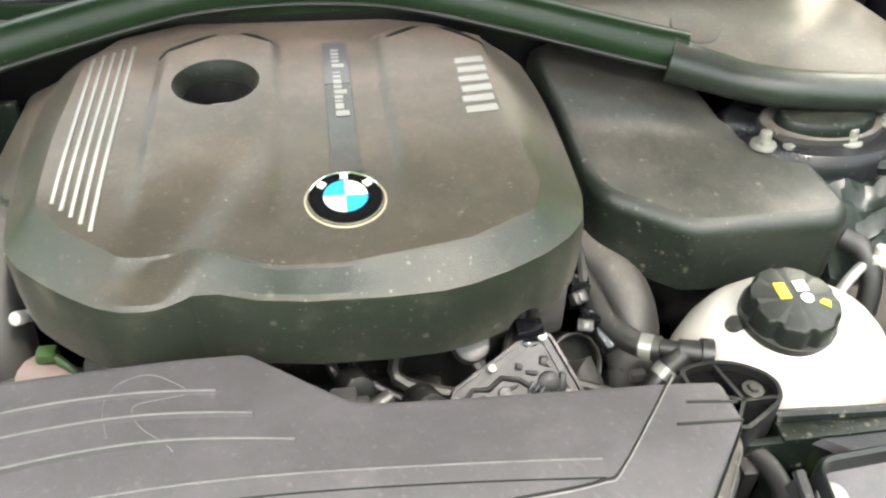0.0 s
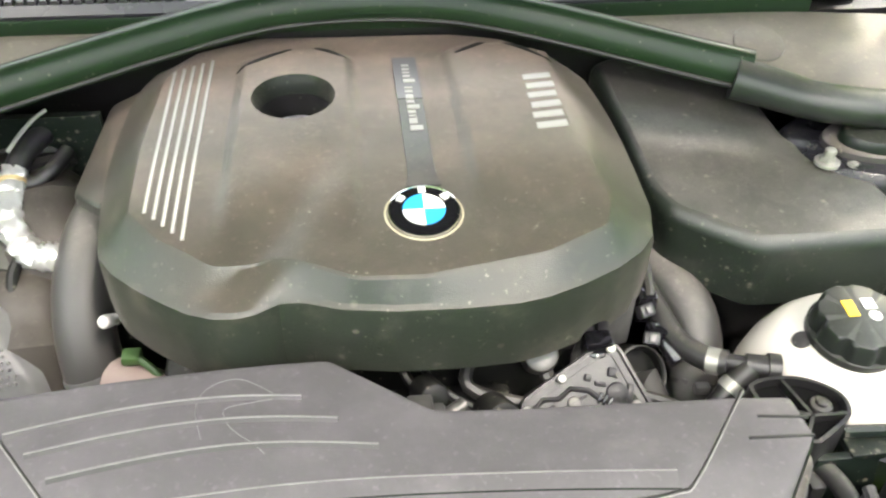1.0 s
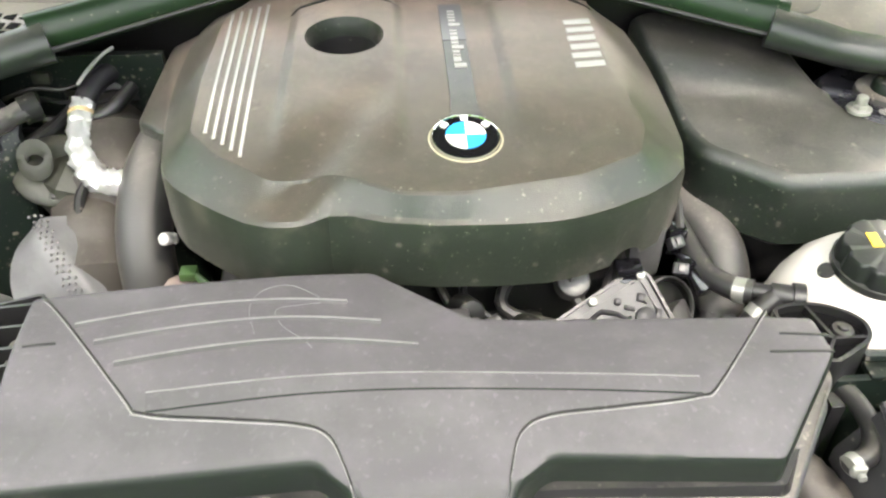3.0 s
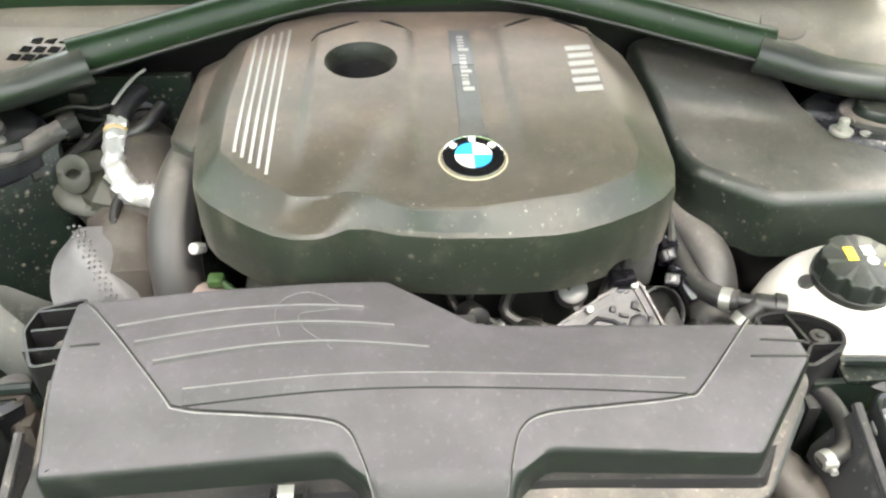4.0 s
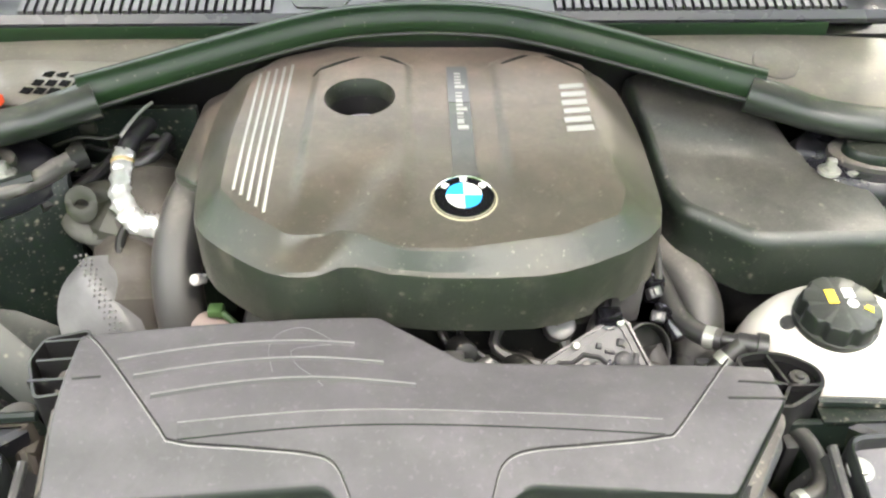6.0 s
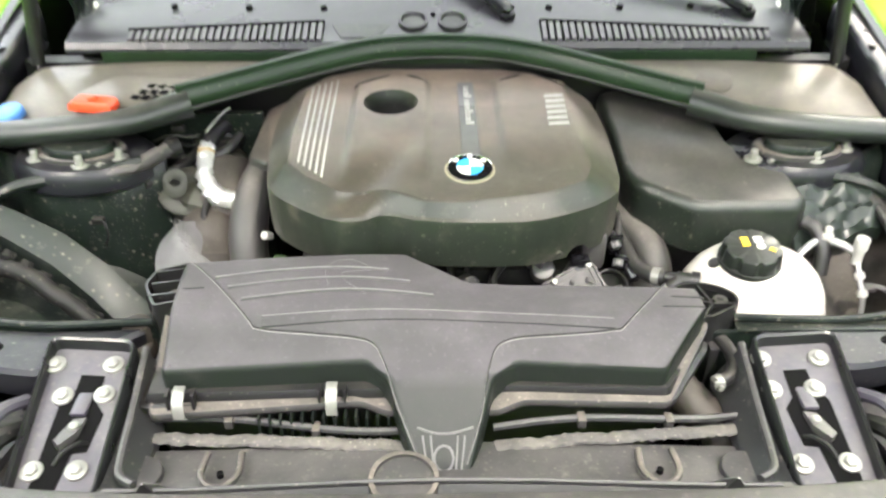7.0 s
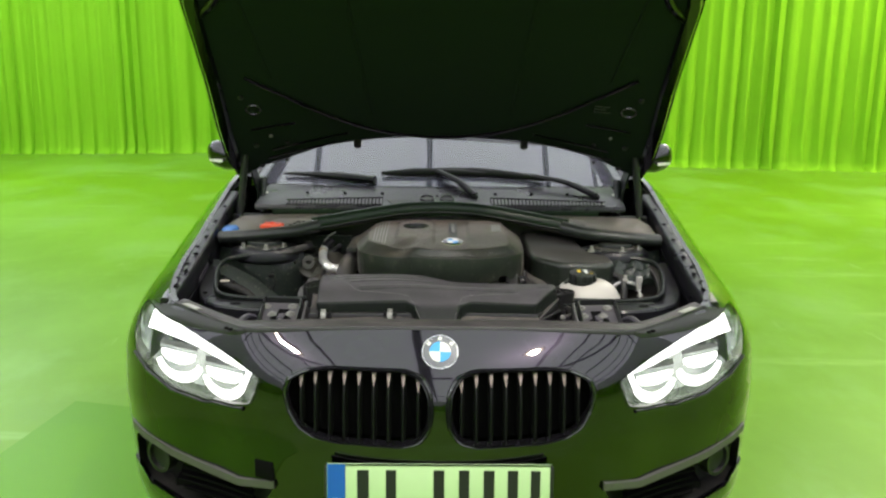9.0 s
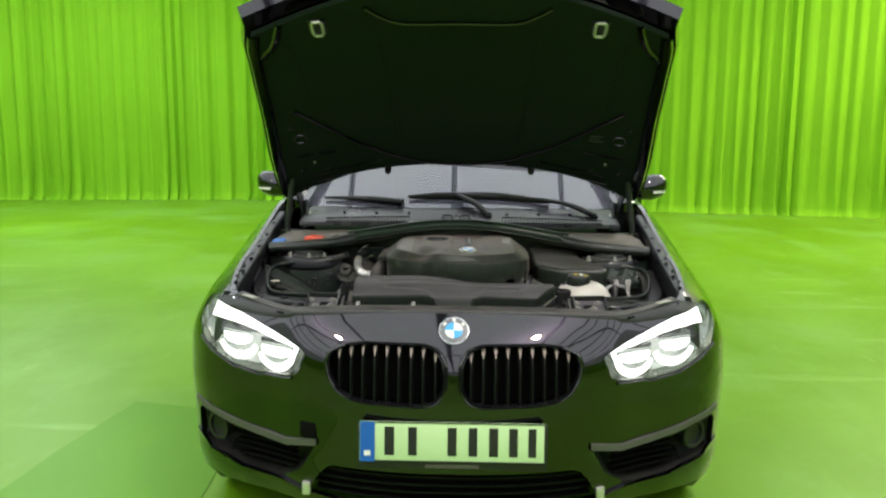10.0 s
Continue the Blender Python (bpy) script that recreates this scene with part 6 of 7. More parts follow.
solid("loose_lead", "dull loose lead with a small plug by the strut tower", "cable", join(hose([(-0.511, 0.742, 0.760), (-0.505, 0.736, 0.751), (-0.506, 0.733, 0.736), (-0.513, 0.736, 0.722), (-0.52, 0.746, 0.709)], 0.002, 8), moved(box(-0.010, 0.008, -0.004, 0.008, -0.005, 0.005, 0.002), Matrix.Translation((-0.518, 0.743, 0.760)))), GRIME)
rnd = random.Random(12)
pts = [(-0.66 + 0.225 * t, 0.655 - 0.08 * t + rnd.uniform(-0.004, 0.004), 0.755 - 0.13 * t * t + rnd.uniform(-0.004, 0.004)) for t in [k / 12 for k in range(13)]]
solid("arch_conduit", "dusty taped conduit below the arch panel", "conduit", hose(pts, 0.013, 10, 3), GRIME)

# left side: charge hose, foil-wrapped line, housings
charge = thing("charge_hose", "thick grey rubber charge air hose beside the engine cover", "hose", group="hoses")
part("tube", hose([(-0.262, 0.90, 0.79), (-0.278, 0.845, 0.788), (-0.292, 0.79, 0.770), (-0.297, 0.745, 0.735), (-0.292, 0.712, 0.69), (-0.28, 0.685, 0.63)], 0.030, 20), HOSE, charge)
part("clamp", sweep([(-0.2915, 0.710, 0.686), (-0.289, 0.706, 0.675)], 0.0315, 22), SHIELD, charge, "dull steel clamp band")
part("clamp", sweep([(-0.271, 0.872, 0.789), (-0.274, 0.859, 0.7885)], 0.0315, 22), SHIELD, charge, "dull steel clamp band")
BRIGHT_FOIL = shader("bright_foil", (0.72, 0.72, 0.70), 0.32, 0.7, vary=0.2, scale=60, bump=0.4, bump_scale=120)


foil = thing("foil_line", "silver foil-wrapped heat-protected line", "hose", group="hoses")
part("wrap", crumple(sweep(smooth_path([(-0.374, 0.878, 0.815), (-0.373, 0.850, 0.803), (-0.368, 0.818, 0.791), (-0.354, 0.794, 0.78), (-0.337, 0.783, 0.774), (-0.314, 0.787, 0.772)], 6), [0.0138 + 0.0008 * math.sin(i * 1.9) for i in range(31)], 12), 0.0022, 5), BRIGHT_FOIL, foil, "crumpled silver foil wrap")
part("band", sweep([(-0.3738, 0.866, 0.810), (-0.3736, 0.862, 0.808)], 0.0152, 14), shader("tan_tape", (0.5, 0.38, 0.2), 0.5), foil)
part("side_hose", hose([(-0.372, 0.866, 0.806), (-0.352, 0.868, 0.806), (-0.335, 0.88, 0.815), (-0.325, 0.905, 0.82)], 0.0085, 10), BLACK, foil)
part("end_hose", hose([(-0.374, 0.876, 0.814), (-0.366, 0.90, 0.826), (-0.35, 0.94, 0.828)], 0.0125, 10), PLUG_GREY, foil)
housing = thing("turbo_housing", "olive cast turbocharger housing with a heat shield", "turbocharger")


def lump(pts, squash, material, name, parent, label="", seed=0):
    """A smooth cast shape: rings (x, y, z, r) joined along a line, slightly uneven."""
    r_ = random.Random(seed)
    path = smooth_path([(p[0], p[1], p[2]) for p in pts], 4)
    rad = [interp([(i * 4, p[3]) for i, p in enumerate(pts)], i)[0] * (1 + r_.uniform(-0.10, 0.10)) for i in range(len(path))]
    return part(name, sweep(path, rad, 11, flat=squash), material, parent, label, 32)


lump([(-0.45, 0.87, 0.735, 0.02), (-0.41, 0.85, 0.74, 0.045), (-0.37, 0.83, 0.735, 0.055), (-0.33, 0.84, 0.73, 0.045)], 0.9, OLIVE, "compressor", housing, "olive cast compressor housing", 1)
lump([(-0.355, 0.90, 0.78, 0.03), (-0.345, 0.865, 0.775, 0.045), (-0.34, 0.82, 0.75, 0.05), (-0.34, 0.79, 0.70, 0.04)], 0.8, BROWN, "shield", housing, "dull brown heat shield", 2)
lump([(-0.375, 0.81, 0.72, 0.045), (-0.355, 0.77, 0.71, 0.05), (-0.35, 0.73, 0.68, 0.05), (-0.35, 0.70, 0.60, 0.05)], 0.9, BROWN, "manifold", housing, "brown fabric-covered manifold", 3)
part("flange_plate", moved(loft([[(math.cos(k * math.tau / 24) * r, math.sin(k * math.tau / 24) * r * 0.8, z) for k in range(24)] for r, z in ((0.052, 0), (0.052, 0.006), (0.047, 0.009), (0.03, 0.009))]), Matrix.Translation((-0.395, 0.818, 0.765)) @ Matrix.Rotation(radians(38), 4, "X")), OLIVE, housing)
for bx, by, bz in ((-0.432, 0.822, 0.782), (-0.398, 0.79, 0.752)):
    bolt("turbo_bolt", (bx, by, bz), 0.007, housing, (0, -0.6, 0.8), OLIVE)
part("oil_line", hose([(-0.35, 0.80, 0.775), (-0.365, 0.775, 0.76), (-0.36, 0.745, 0.73), (-0.34, 0.72, 0.68)], 0.006, 8), GRIME, housing)
part("eyelet", loft([[(-0.414 + math.cos(k * math.tau / 28) * q, 0.806 + z * 0.3 + math.sin(k * math.tau / 28) * q * 0.5, 0.784 + math.sin(k * math.tau / 28) * q * 0.85 + z) for k in range(28)] for q, z in ((0.019, 0), (0.019, 0.008), (0.0105, 0.008), (0.0105, 0), (0.019, 0))], False, False), OLIVE, housing, "lifting eyelet")
levels = [((-0.415, 0.765, 0.735), (-0.40, 0.752, 0.752), (-0.375, 0.76, 0.748)), ((-0.432, 0.735, 0.722), (-0.394, 0.722, 0.744), (-0.362, 0.735, 0.735)),
          ((-0.436, 0.71, 0.70), (-0.375, 0.702, 0.725), (-0.345, 0.71, 0.715)), ((-0.43, 0.69, 0.67), (-0.355, 0.682, 0.70), (-0.33, 0.69, 0.69)), ((-0.425, 0.67, 0.61), (-0.345, 0.655, 0.63), (-0.32, 0.66, 0.62))]
cols = [smooth_path([lv[k] for lv in levels], 3) for k in range(3)]
shield = sheet("foil_shield", [smooth_path([c[i] for c in cols], 4) for i in range(len(cols[0]))], 0.004, SHIELD, housing, "grey shield with a bright dimpled band", 50)
for i in range(15):
    for j in range(3):
        p = cols[1][0].lerp(cols[1][9], i / 14) + Vector((0.006 * j - 0.010 + 0.003 * (i % 2), -0.006 + 0.001 * j, 0.006 + 0.004 * math.sin(i / 14 * math.pi) - 0.001 * abs(j - 1)))
        part("dimple", disc(p, 0.0017, 0.003, 6, axis=(0.1, -0.6, 0.8), bevel=0.0008), CAST, shield)
solid("white_connector", "small white plastic connector under the engine cover", "connector", join(disc((-0.256, 0.695, 0.764), 0.0065, 0.011, 16, axis=(-0.3, -0.7, 0.5), bevel=0.002), box(-0.262, -0.25, 0.70, 0.708, 0.752, 0.762, 0.002)), PRINT)
solid("green_clip", "small green plastic clip under the engine cover", "clip", join(box(-0.248, -0.23, 0.668, 0.684, 0.728, 0.739, 0.003), hose([(-0.235, 0.675, 0.735), (-0.215, 0.66, 0.725), (-0.205, 0.655, 0.70)], 0.004, 8)), shader("green_plastic", (0.035, 0.07, 0.02), 0.5))
solid("pale_duct", "pinkish pale plastic duct below the engine cover", "duct", hose([(-0.26, 0.68, 0.70), (-0.22, 0.655, 0.705), (-0.18, 0.64, 0.69), (-0.15, 0.635, 0.65)], 0.022, 12), shader("pale_plastic", (0.17, 0.125, 0.11), 0.6, dust=0.2))
solid("yellow_clip", "tiny yellow-green clip beside the air box", "clip", box(-0.396, -0.388, 0.452, 0.460, 0.722, 0.728, 0.002), shader("lime_plastic", (0.35, 0.42, 0.03), 0.5))
solid("level_sensor", "dark plug with a pale connector beside the air box", "sensor", join(disc((-0.40, 0.515, 0.70), 0.02, 0.05, 18, bevel=0.004), box(-0.415, -0.38, 0.49, 0.51, 0.70, 0.725, 0.004), hose([(-0.395, 0.50, 0.72), (-0.385, 0.485, 0.71), (-0.375, 0.47, 0.68)], 0.008, 8)), BROWN)

rnd = random.Random(21)
for k in range(6):
    z = 0.79 - 0.01 * k
    solid("wiring_loom", "taped black wiring loom behind the strut tower", "cable", hose([(-0.46 + 0.01 * k, 0.80 + 0.012 * k, z), (-0.42, 0.86 + 0.01 * k, z + rnd.uniform(-0.01, 0.02)), (-0.37, 0.90 + rnd.uniform(0, 0.03), z + 0.02), (-0.32, 0.94, z + 0.01), (-0.28, 0.98, z)], rnd.uniform(0.004, 0.010), 8), RUBBER, "wiring looms")
for k in range(5):
    y, z = 0.86 + 0.018 * k, 0.775 + 0.010 * k
    solid("signal_lead", "thin grey-green lead behind the turbocharger", "cable", hose([(-0.475, y + rnd.uniform(-0.01, 0.02), z), (-0.44, y + rnd.uniform(0, 0.02), z + rnd.uniform(0, 0.012)), (-0.41, y + rnd.uniform(0, 0.02), z + 0.006), (-0.385, y + 0.02, z + rnd.uniform(-0.004, 0.012))], rnd.uniform(0.0022, 0.0045), 6), OLIVE if k % 2 else GRIME, "leads behind the turbocharger")
for k, (bx, by, bz) in enumerate(((-0.43, 0.925, 0.825), (-0.405, 0.945, 0.835), (-0.445, 0.905, 0.805), (-0.40, 0.92, 0.80))):
    solid("lead_plug", "small dusty plug on a lead behind the turbocharger", "connector", join(moved(box(-0.011, 0.011, -0.008, 0.008, -0.007, 0.007, 0.003), Matrix.Translation((bx, by, bz)) @ Matrix.Rotation(0.7 * k, 4, "Z")), hose([(bx, by, bz), (bx + 0.012, by + 0.02, bz - 0.01), (bx + 0.02, by + 0.045, bz - 0.03)], 0.004, 6)), OLIVE, "plugs behind the turbocharger")
solid("control_cable", "thin grey cable end beneath the cross bar", "cable", hose([(-0.372, 0.872, 0.842), (-0.362, 0.886, 0.852), (-0.350, 0.905, 0.860), (-0.340, 0.918, 0.863)], 0.0022, 8), FASTENER)

# right side: air conditioning line
ac = thing("air_conditioning_line", "bare aluminium air conditioning line with white caps", "pipe")
part("pipe", hose([(0.47, 0.62, 0.72), (0.495, 0.637, 0.742), (0.525, 0.66, 0.76), (0.55, 0.672, 0.766), (0.575, 0.66, 0.766), (0.592, 0.64, 0.762)], 0.0055, 12), FOIL, ac)
part("valve", join(disc((0.556, 0.672, 0.760), 0.0085, 0.018, 16, bevel=0.002), box(0.547, 0.565, 0.664, 0.680, 0.768, 0.777, 0.002), disc((0.557, 0.673, 0.776), 0.006, 0.011, 16, bevel=0.002)), PRINT, ac, "white service valve")
part("valve", join(disc((0.590, 0.637, 0.750), 0.0075, 0.028, 16), disc((0.590, 0.637, 0.775), 0.010, 0.018, 18, bevel=0.003)), PRINT, ac, "white service cap")
part("branch", hose([(0.590, 0.634, 0.755), (0.592, 0.618, 0.735), (0.598, 0.605, 0.71), (0.60, 0.598, 0.68)], 0.0038, 10), FOIL, ac)
for z in (0.735, 0.712):
    part("collar", disc((0.5925 + 0.25 * (0.735 - z), 0.618 - 0.5 * (0.735 - z), z), 0.0075, 0.010, 16, axis=(-0.2, 0.5, 0.8), bevel=0.002), PRINT, ac, "pale collar")
part("bracket", join(box(0.598, 0.618, 0.610, 0.625, 0.716, 0.724, 0.002), hose([(0.605, 0.62, 0.722), (0.625, 0.61, 0.724), (0.642, 0.585, 0.72)], 0.004, 8)), CAST, ac)
for k in range(3):
    solid("cable", "grey cable clipped along the inner wing", "cable", hose([(0.585 + 0.012 * k, 0.785, 0.812), (0.628 + 0.009 * k, 0.758, 0.803), (0.646 + 0.008 * k, 0.70, 0.787), (0.644 + 0.008 * k, 0.62, 0.765), (0.632 + 0.004 * k, 0.565, 0.742), (0.61, 0.55, 0.71)], 0.0055, 8), RUBBER, "inner wing cables")
rnd = random.Random(17)
rows = []
for i in range(17):
    row = []
    for k in range(17):
        u, v = i / 16, k / 16
        p = Vector((0.50 + 0.13 * u + 0.02 * v, 0.783 - 0.105 * v + 0.02 * u, 0.822 - 0.05 * v * v - 0.03 * (1 - u) * v))
        row.append(p + Vector((rnd.uniform(-0.002, 0.002), rnd.uniform(-0.002, 0.002), 0.005 * math.sin(14 * u + 9 * v) + 0.004 * math.sin(25 * v - 6 * u) + rnd.uniform(-0.0035, 0.0035))))
    rows.append(row)
foil_pad = part("foil_pad", loft([list(r) + [p + Vector((0, 0.004, -0.02)) for p in r][::-1] for r in rows]), CRINKLE, None, "", 25)
tagged(foil_pad, "crumpled dark insulation pad below the strut tower", "insulation pad")
solid("hose_end", "black elbow hose with a ring clip", "hose", hose([(0.53, 0.70, 0.78), (0.545, 0.685, 0.775), (0.552, 0.665, 0.755), (0.55, 0.65, 0.72)], 0.011, 12), RUBBER, "hoses")

# ---- cross bar with its rubber seal ----
crossbar = thing("cross_bar", "dark rubber-sealed cross bar arching behind the engine", "strut brace")
arch = [(-0.408, 0.867, 0.8885), (-0.36, 0.888, 0.893), (-0.25, 0.938, 0.905), (-0.16, 0.975, 0.914), (-0.09, 0.994, 0.919), (0, 1.0, 0.921), (0.09, 0.994, 0.919), (0.16, 0.975, 0.914), (0.25, 0.938, 0.905), (0.36, 0.888, 0.893), (0.408, 0.868, 0.8885)]
path = smooth_path([(x, y + 0.008, z + 0.010) for x, y, z in arch], 5)
rows = []
for i, p in enumerate(path):
    d = (path[min(i + 1, len(path) - 1)] - path[max(i - 1, 0)]).normalized()
    nrm = Vector((d.y, -d.x, 0)).normalized()
    rows.append([p + nrm * a + Vector((0, 0, h)) for a, h in ((0.010, -0.020), (0.015, -0.012), (0.014, 0.004), (0.007, 0.013), (0.003, 0.019), (-0.006, 0.021), (-0.014, 0.016), (-0.016, -0.012), (-0.008, -0.020))])
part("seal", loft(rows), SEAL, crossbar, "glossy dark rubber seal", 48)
for a, h, r in ((0.0155, -0.013, 0.0026), (-0.0145, 0.0165, 0.002)):
    line = []
    for i, p in enumerate(path):
        d = (path[min(i + 1, len(path) - 1)] - path[max(i - 1, 0)]).normalized()
        line.append(p + Vector((d.y, -d.x, 0)).normalized() * a + Vector((0, 0, h)))
    part("seal_lip", sweep(line, r, 8), RUBBER, crossbar, "thin raised lip")
for s in (-1, 1):
    pts = [(s * 0.39, 0.876, 0.892), (s * 0.43, 0.858, 0.886), (s * 0.47, 0.840, 0.880), (s * 0.53, 0.830, 0.874), (s * 0.61, 0.828, 0.867), (s * 0.695, 0.832, 0.860)]
    part("sleeve", sweep(smooth_path(pts, 5), [0.0265 - 0.003 * min(1, i / 9) for i in range(26)], 14, flat=0.85), SLEEVE, crossbar, "thick rubber end sleeve")
    part("mount", loft([[(s * 0.56, 0.835, 0.838), (s * 0.66, 0.84, 0.838), (s * 0.66, 0.87, 0.838), (s * 0.56, 0.87, 0.838)], [(s * 0.58, 0.82, 0.865), (s * 0.65, 0.82, 0.86), (s * 0.65, 0.86, 0.872), (s * 0.58, 0.86, 0.875)]]), BLACK, crossbar)

# ---- cowl ----
cowl = thing("cowl", "dusty plastic cowl trays and grille below the windscreen", "cowl")


def tray(side):
    outer = [(0.12, 1.02), (0.2, 0.994), (0.3, 0.95), (0.42, 0.896), (0.50, 0.862), (0.62, 0.845), (0.695, 0.85), (0.697, 0.95), (0.66, 1.0), (0.5, 1.012), (0.3, 1.018)]
    o = [(side * x, y) for x, y in outer]
    return part("tray", slab([(p.x, p.y) for p in rounded(o, 0.015, 3)], [(0.862, 0.004), (0.868, 0.0), (0.874, 0.003), (0.877, 0.008)], lambda x, y: 0.10 * (y - 0.9) + 0.25 * max(0.0, y - 0.93)), TRAY, cowl, "dusty tan-grey plastic tray", 30)


left_tray, right_tray = tray(-1), tray(1)
part("tray_lid", slab([(p.x, p.y) for p in rounded([(-0.57, 0.875), (-0.44, 0.885), (-0.32, 0.935), (-0.34, 0.958), (-0.53, 0.965), (-0.585, 0.92)], 0.015, 3)], [(0.875, 0), (0.884, 0.0), (0.887, 0.004)], lambda x, y: 0.10 * (y - 0.9) + 0.25 * max(0.0, y - 0.93)), TRAY, left_tray)
for i in range(4):
    for j in range(3):
        x, y = -0.482 + 0.0165 * i + 0.009 * j, 0.903 + 0.0165 * j - 0.001 * i
        part("vent_slot", moved(box(-0.0062, 0.0062, -0.0058, 0.0058, 0, 0.0012), Matrix.Translation((x, y, 0.8885 + 0.10 * (y - 0.9) + 0.25 * max(0.0, y - 0.93))) @ Matrix.Rotation(radians(-14), 4, "Z") @ Matrix.Rotation(radians(7), 4, "X")), DARK, left_tray)
part("round_lid", moved(disc((0, 0, 0), 0.03, 0.006, 32, bevel=0.003), Matrix.Translation((0.450, 0.955, 0.888)) @ Matrix.Rotation(radians(18), 4, 'X')), TRAY, right_tray, "round lid on the tray")
red = thing("jump_start_cap", "bright red plastic cover on the jump start terminal", "terminal cover")
part("lid", loft([[(-0.575, 0.866, 0.884), (-0.505, 0.852, 0.884), (-0.50, 0.88, 0.887), (-0.565, 0.894, 0.887)], [(-0.575, 0.866, 0.894), (-0.505, 0.853, 0.894), (-0.50, 0.88, 0.896), (-0.565, 0.894, 0.896)], [(-0.566, 0.868, 0.899), (-0.51, 0.858, 0.899), (-0.506, 0.878, 0.901), (-0.56, 0.888, 0.901)]]), RED, red)
part("lid_grip", box(-0.545, -0.53, 0.868, 0.878, 0.899, 0.904, 0.002), RED, red)
washer = thing("washer_cap", "blue plastic washer fluid filler cap", "filler cap")
part("lid", disc((-0.668, 0.862, 0.876), 0.026, 0.012, 28, axis=(-0.1, -0.15, 1), bevel=0.005), CAPBLUE, washer)
part("neck", disc((-0.668, 0.862, 0.83), 0.018, 0.045, 20), BLACK, washer)

rows = []
for x in [-0.56 + 0.0545 * i for i in range(21)]:
    q = min(1.0, abs(x) / 0.22) ** 2
    rows.append([(x, 0.998 + 0.008 * q, 0.905 - 0.008 * q), (x, 0.992 + 0.013 * q, 0.925 - 0.006 * q), (x, 0.998 + 0.008 * q, 0.931 - 0.008 * q), (x, 1.012 - 0.004 * q, 0.931 - 0.008 * q), (x, 1.016 - 0.004 * q, 0.90 - 0.01 * q)])
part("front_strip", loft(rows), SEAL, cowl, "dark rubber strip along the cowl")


def grille_back(x):
    """The back edge (y, z) of the air grilles, which taper outward."""
    q = max(0.0, (abs(x) - 0.17) / 0.39)
    return 1.066 - 0.026 * q, 0.9495 - 0.0075 * q


rows = []
for i in range(41):
    x = -0.62 + 0.031 * i
    q = (x / 0.6) ** 2
    yt, zt = grille_back(x)
    rows.append([(x, 1.010, 0.926), (x, 1.016, 0.936), (x, yt - 0.004, zt - 0.002), (x, yt, zt), (x, 1.108 + 0.02 * q, 0.960 - 0.006 * q), (x, 1.136 + 0.06 * q, 0.976 - 0.012 * q), (x, 1.165 + 0.15 * q, 0.981 - 0.012 * q)])
panel = sheet("cowl_panel", rows, 0.006, COWL_GLOSS, cowl, "satin grey plastic panel below the glass", 30)
for x in (-0.46, -0.33, -0.20, 0.19, 0.315, 0.44):
    part("screw", disc((x, 1.108 + 0.02 * (x / 0.6) ** 2, 0.9595), 0.006, 0.004, 12, axis=(0, -0.3, 0.95)), DARK, panel)
part("recess", slab([(p.x, p.y) for p in rounded([(-0.20, 1.10), (-0.065, 1.10), (-0.105, 1.025), (-0.165, 1.025)], 0.006, 2)], [(0.928, 0), (0.939, 0)], lambda x, y: 0.22 * (y - 1.02)), BLACK, panel, "dark recessed panel")
for x in (-0.045, 0.022):
    part("round_plug", loft([[(x + math.cos(k * math.tau / 28) * q, 1.068 + math.sin(k * math.tau / 28) * q, 0.952 + math.sin(k * math.tau / 28) * q * 0.25 + z) for k in range(28)] for q, z in ((0.025, -0.006), (0.025, 0.003), (0.021, 0.004), (0.019, -0.001))]), BLACK, panel, "round plug")
part("screw", disc((-0.011, 1.088, 0.9555), 0.004, 0.004, 10), DARK, panel)
for x0, x1, n in ((-0.52, -0.195, 27), (0.17, 0.555, 32)):
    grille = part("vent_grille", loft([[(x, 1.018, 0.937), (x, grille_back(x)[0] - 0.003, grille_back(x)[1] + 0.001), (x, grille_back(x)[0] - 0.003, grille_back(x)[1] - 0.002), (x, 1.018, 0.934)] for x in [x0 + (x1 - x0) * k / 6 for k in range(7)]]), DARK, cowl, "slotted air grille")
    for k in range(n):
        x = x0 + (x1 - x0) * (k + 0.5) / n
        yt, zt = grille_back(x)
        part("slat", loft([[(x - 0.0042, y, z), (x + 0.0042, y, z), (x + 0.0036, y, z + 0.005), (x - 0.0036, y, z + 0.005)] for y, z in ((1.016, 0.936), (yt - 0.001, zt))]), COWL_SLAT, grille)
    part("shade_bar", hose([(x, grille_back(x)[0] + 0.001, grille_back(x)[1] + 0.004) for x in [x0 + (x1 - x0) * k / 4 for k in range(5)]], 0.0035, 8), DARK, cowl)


def glass_z(x, y):
    """Point on the glass below a plan place."""
    for j in range(200):
        v = j / 199
        u = x / (0.70 - 0.12 * v)
        if 1.145 + 0.90 * v + 0.17 * u * u * (1 - 0.3 * v) >= y:
            return 0.980 + 0.41 * v - 0.015 * u * u
    return 1.38


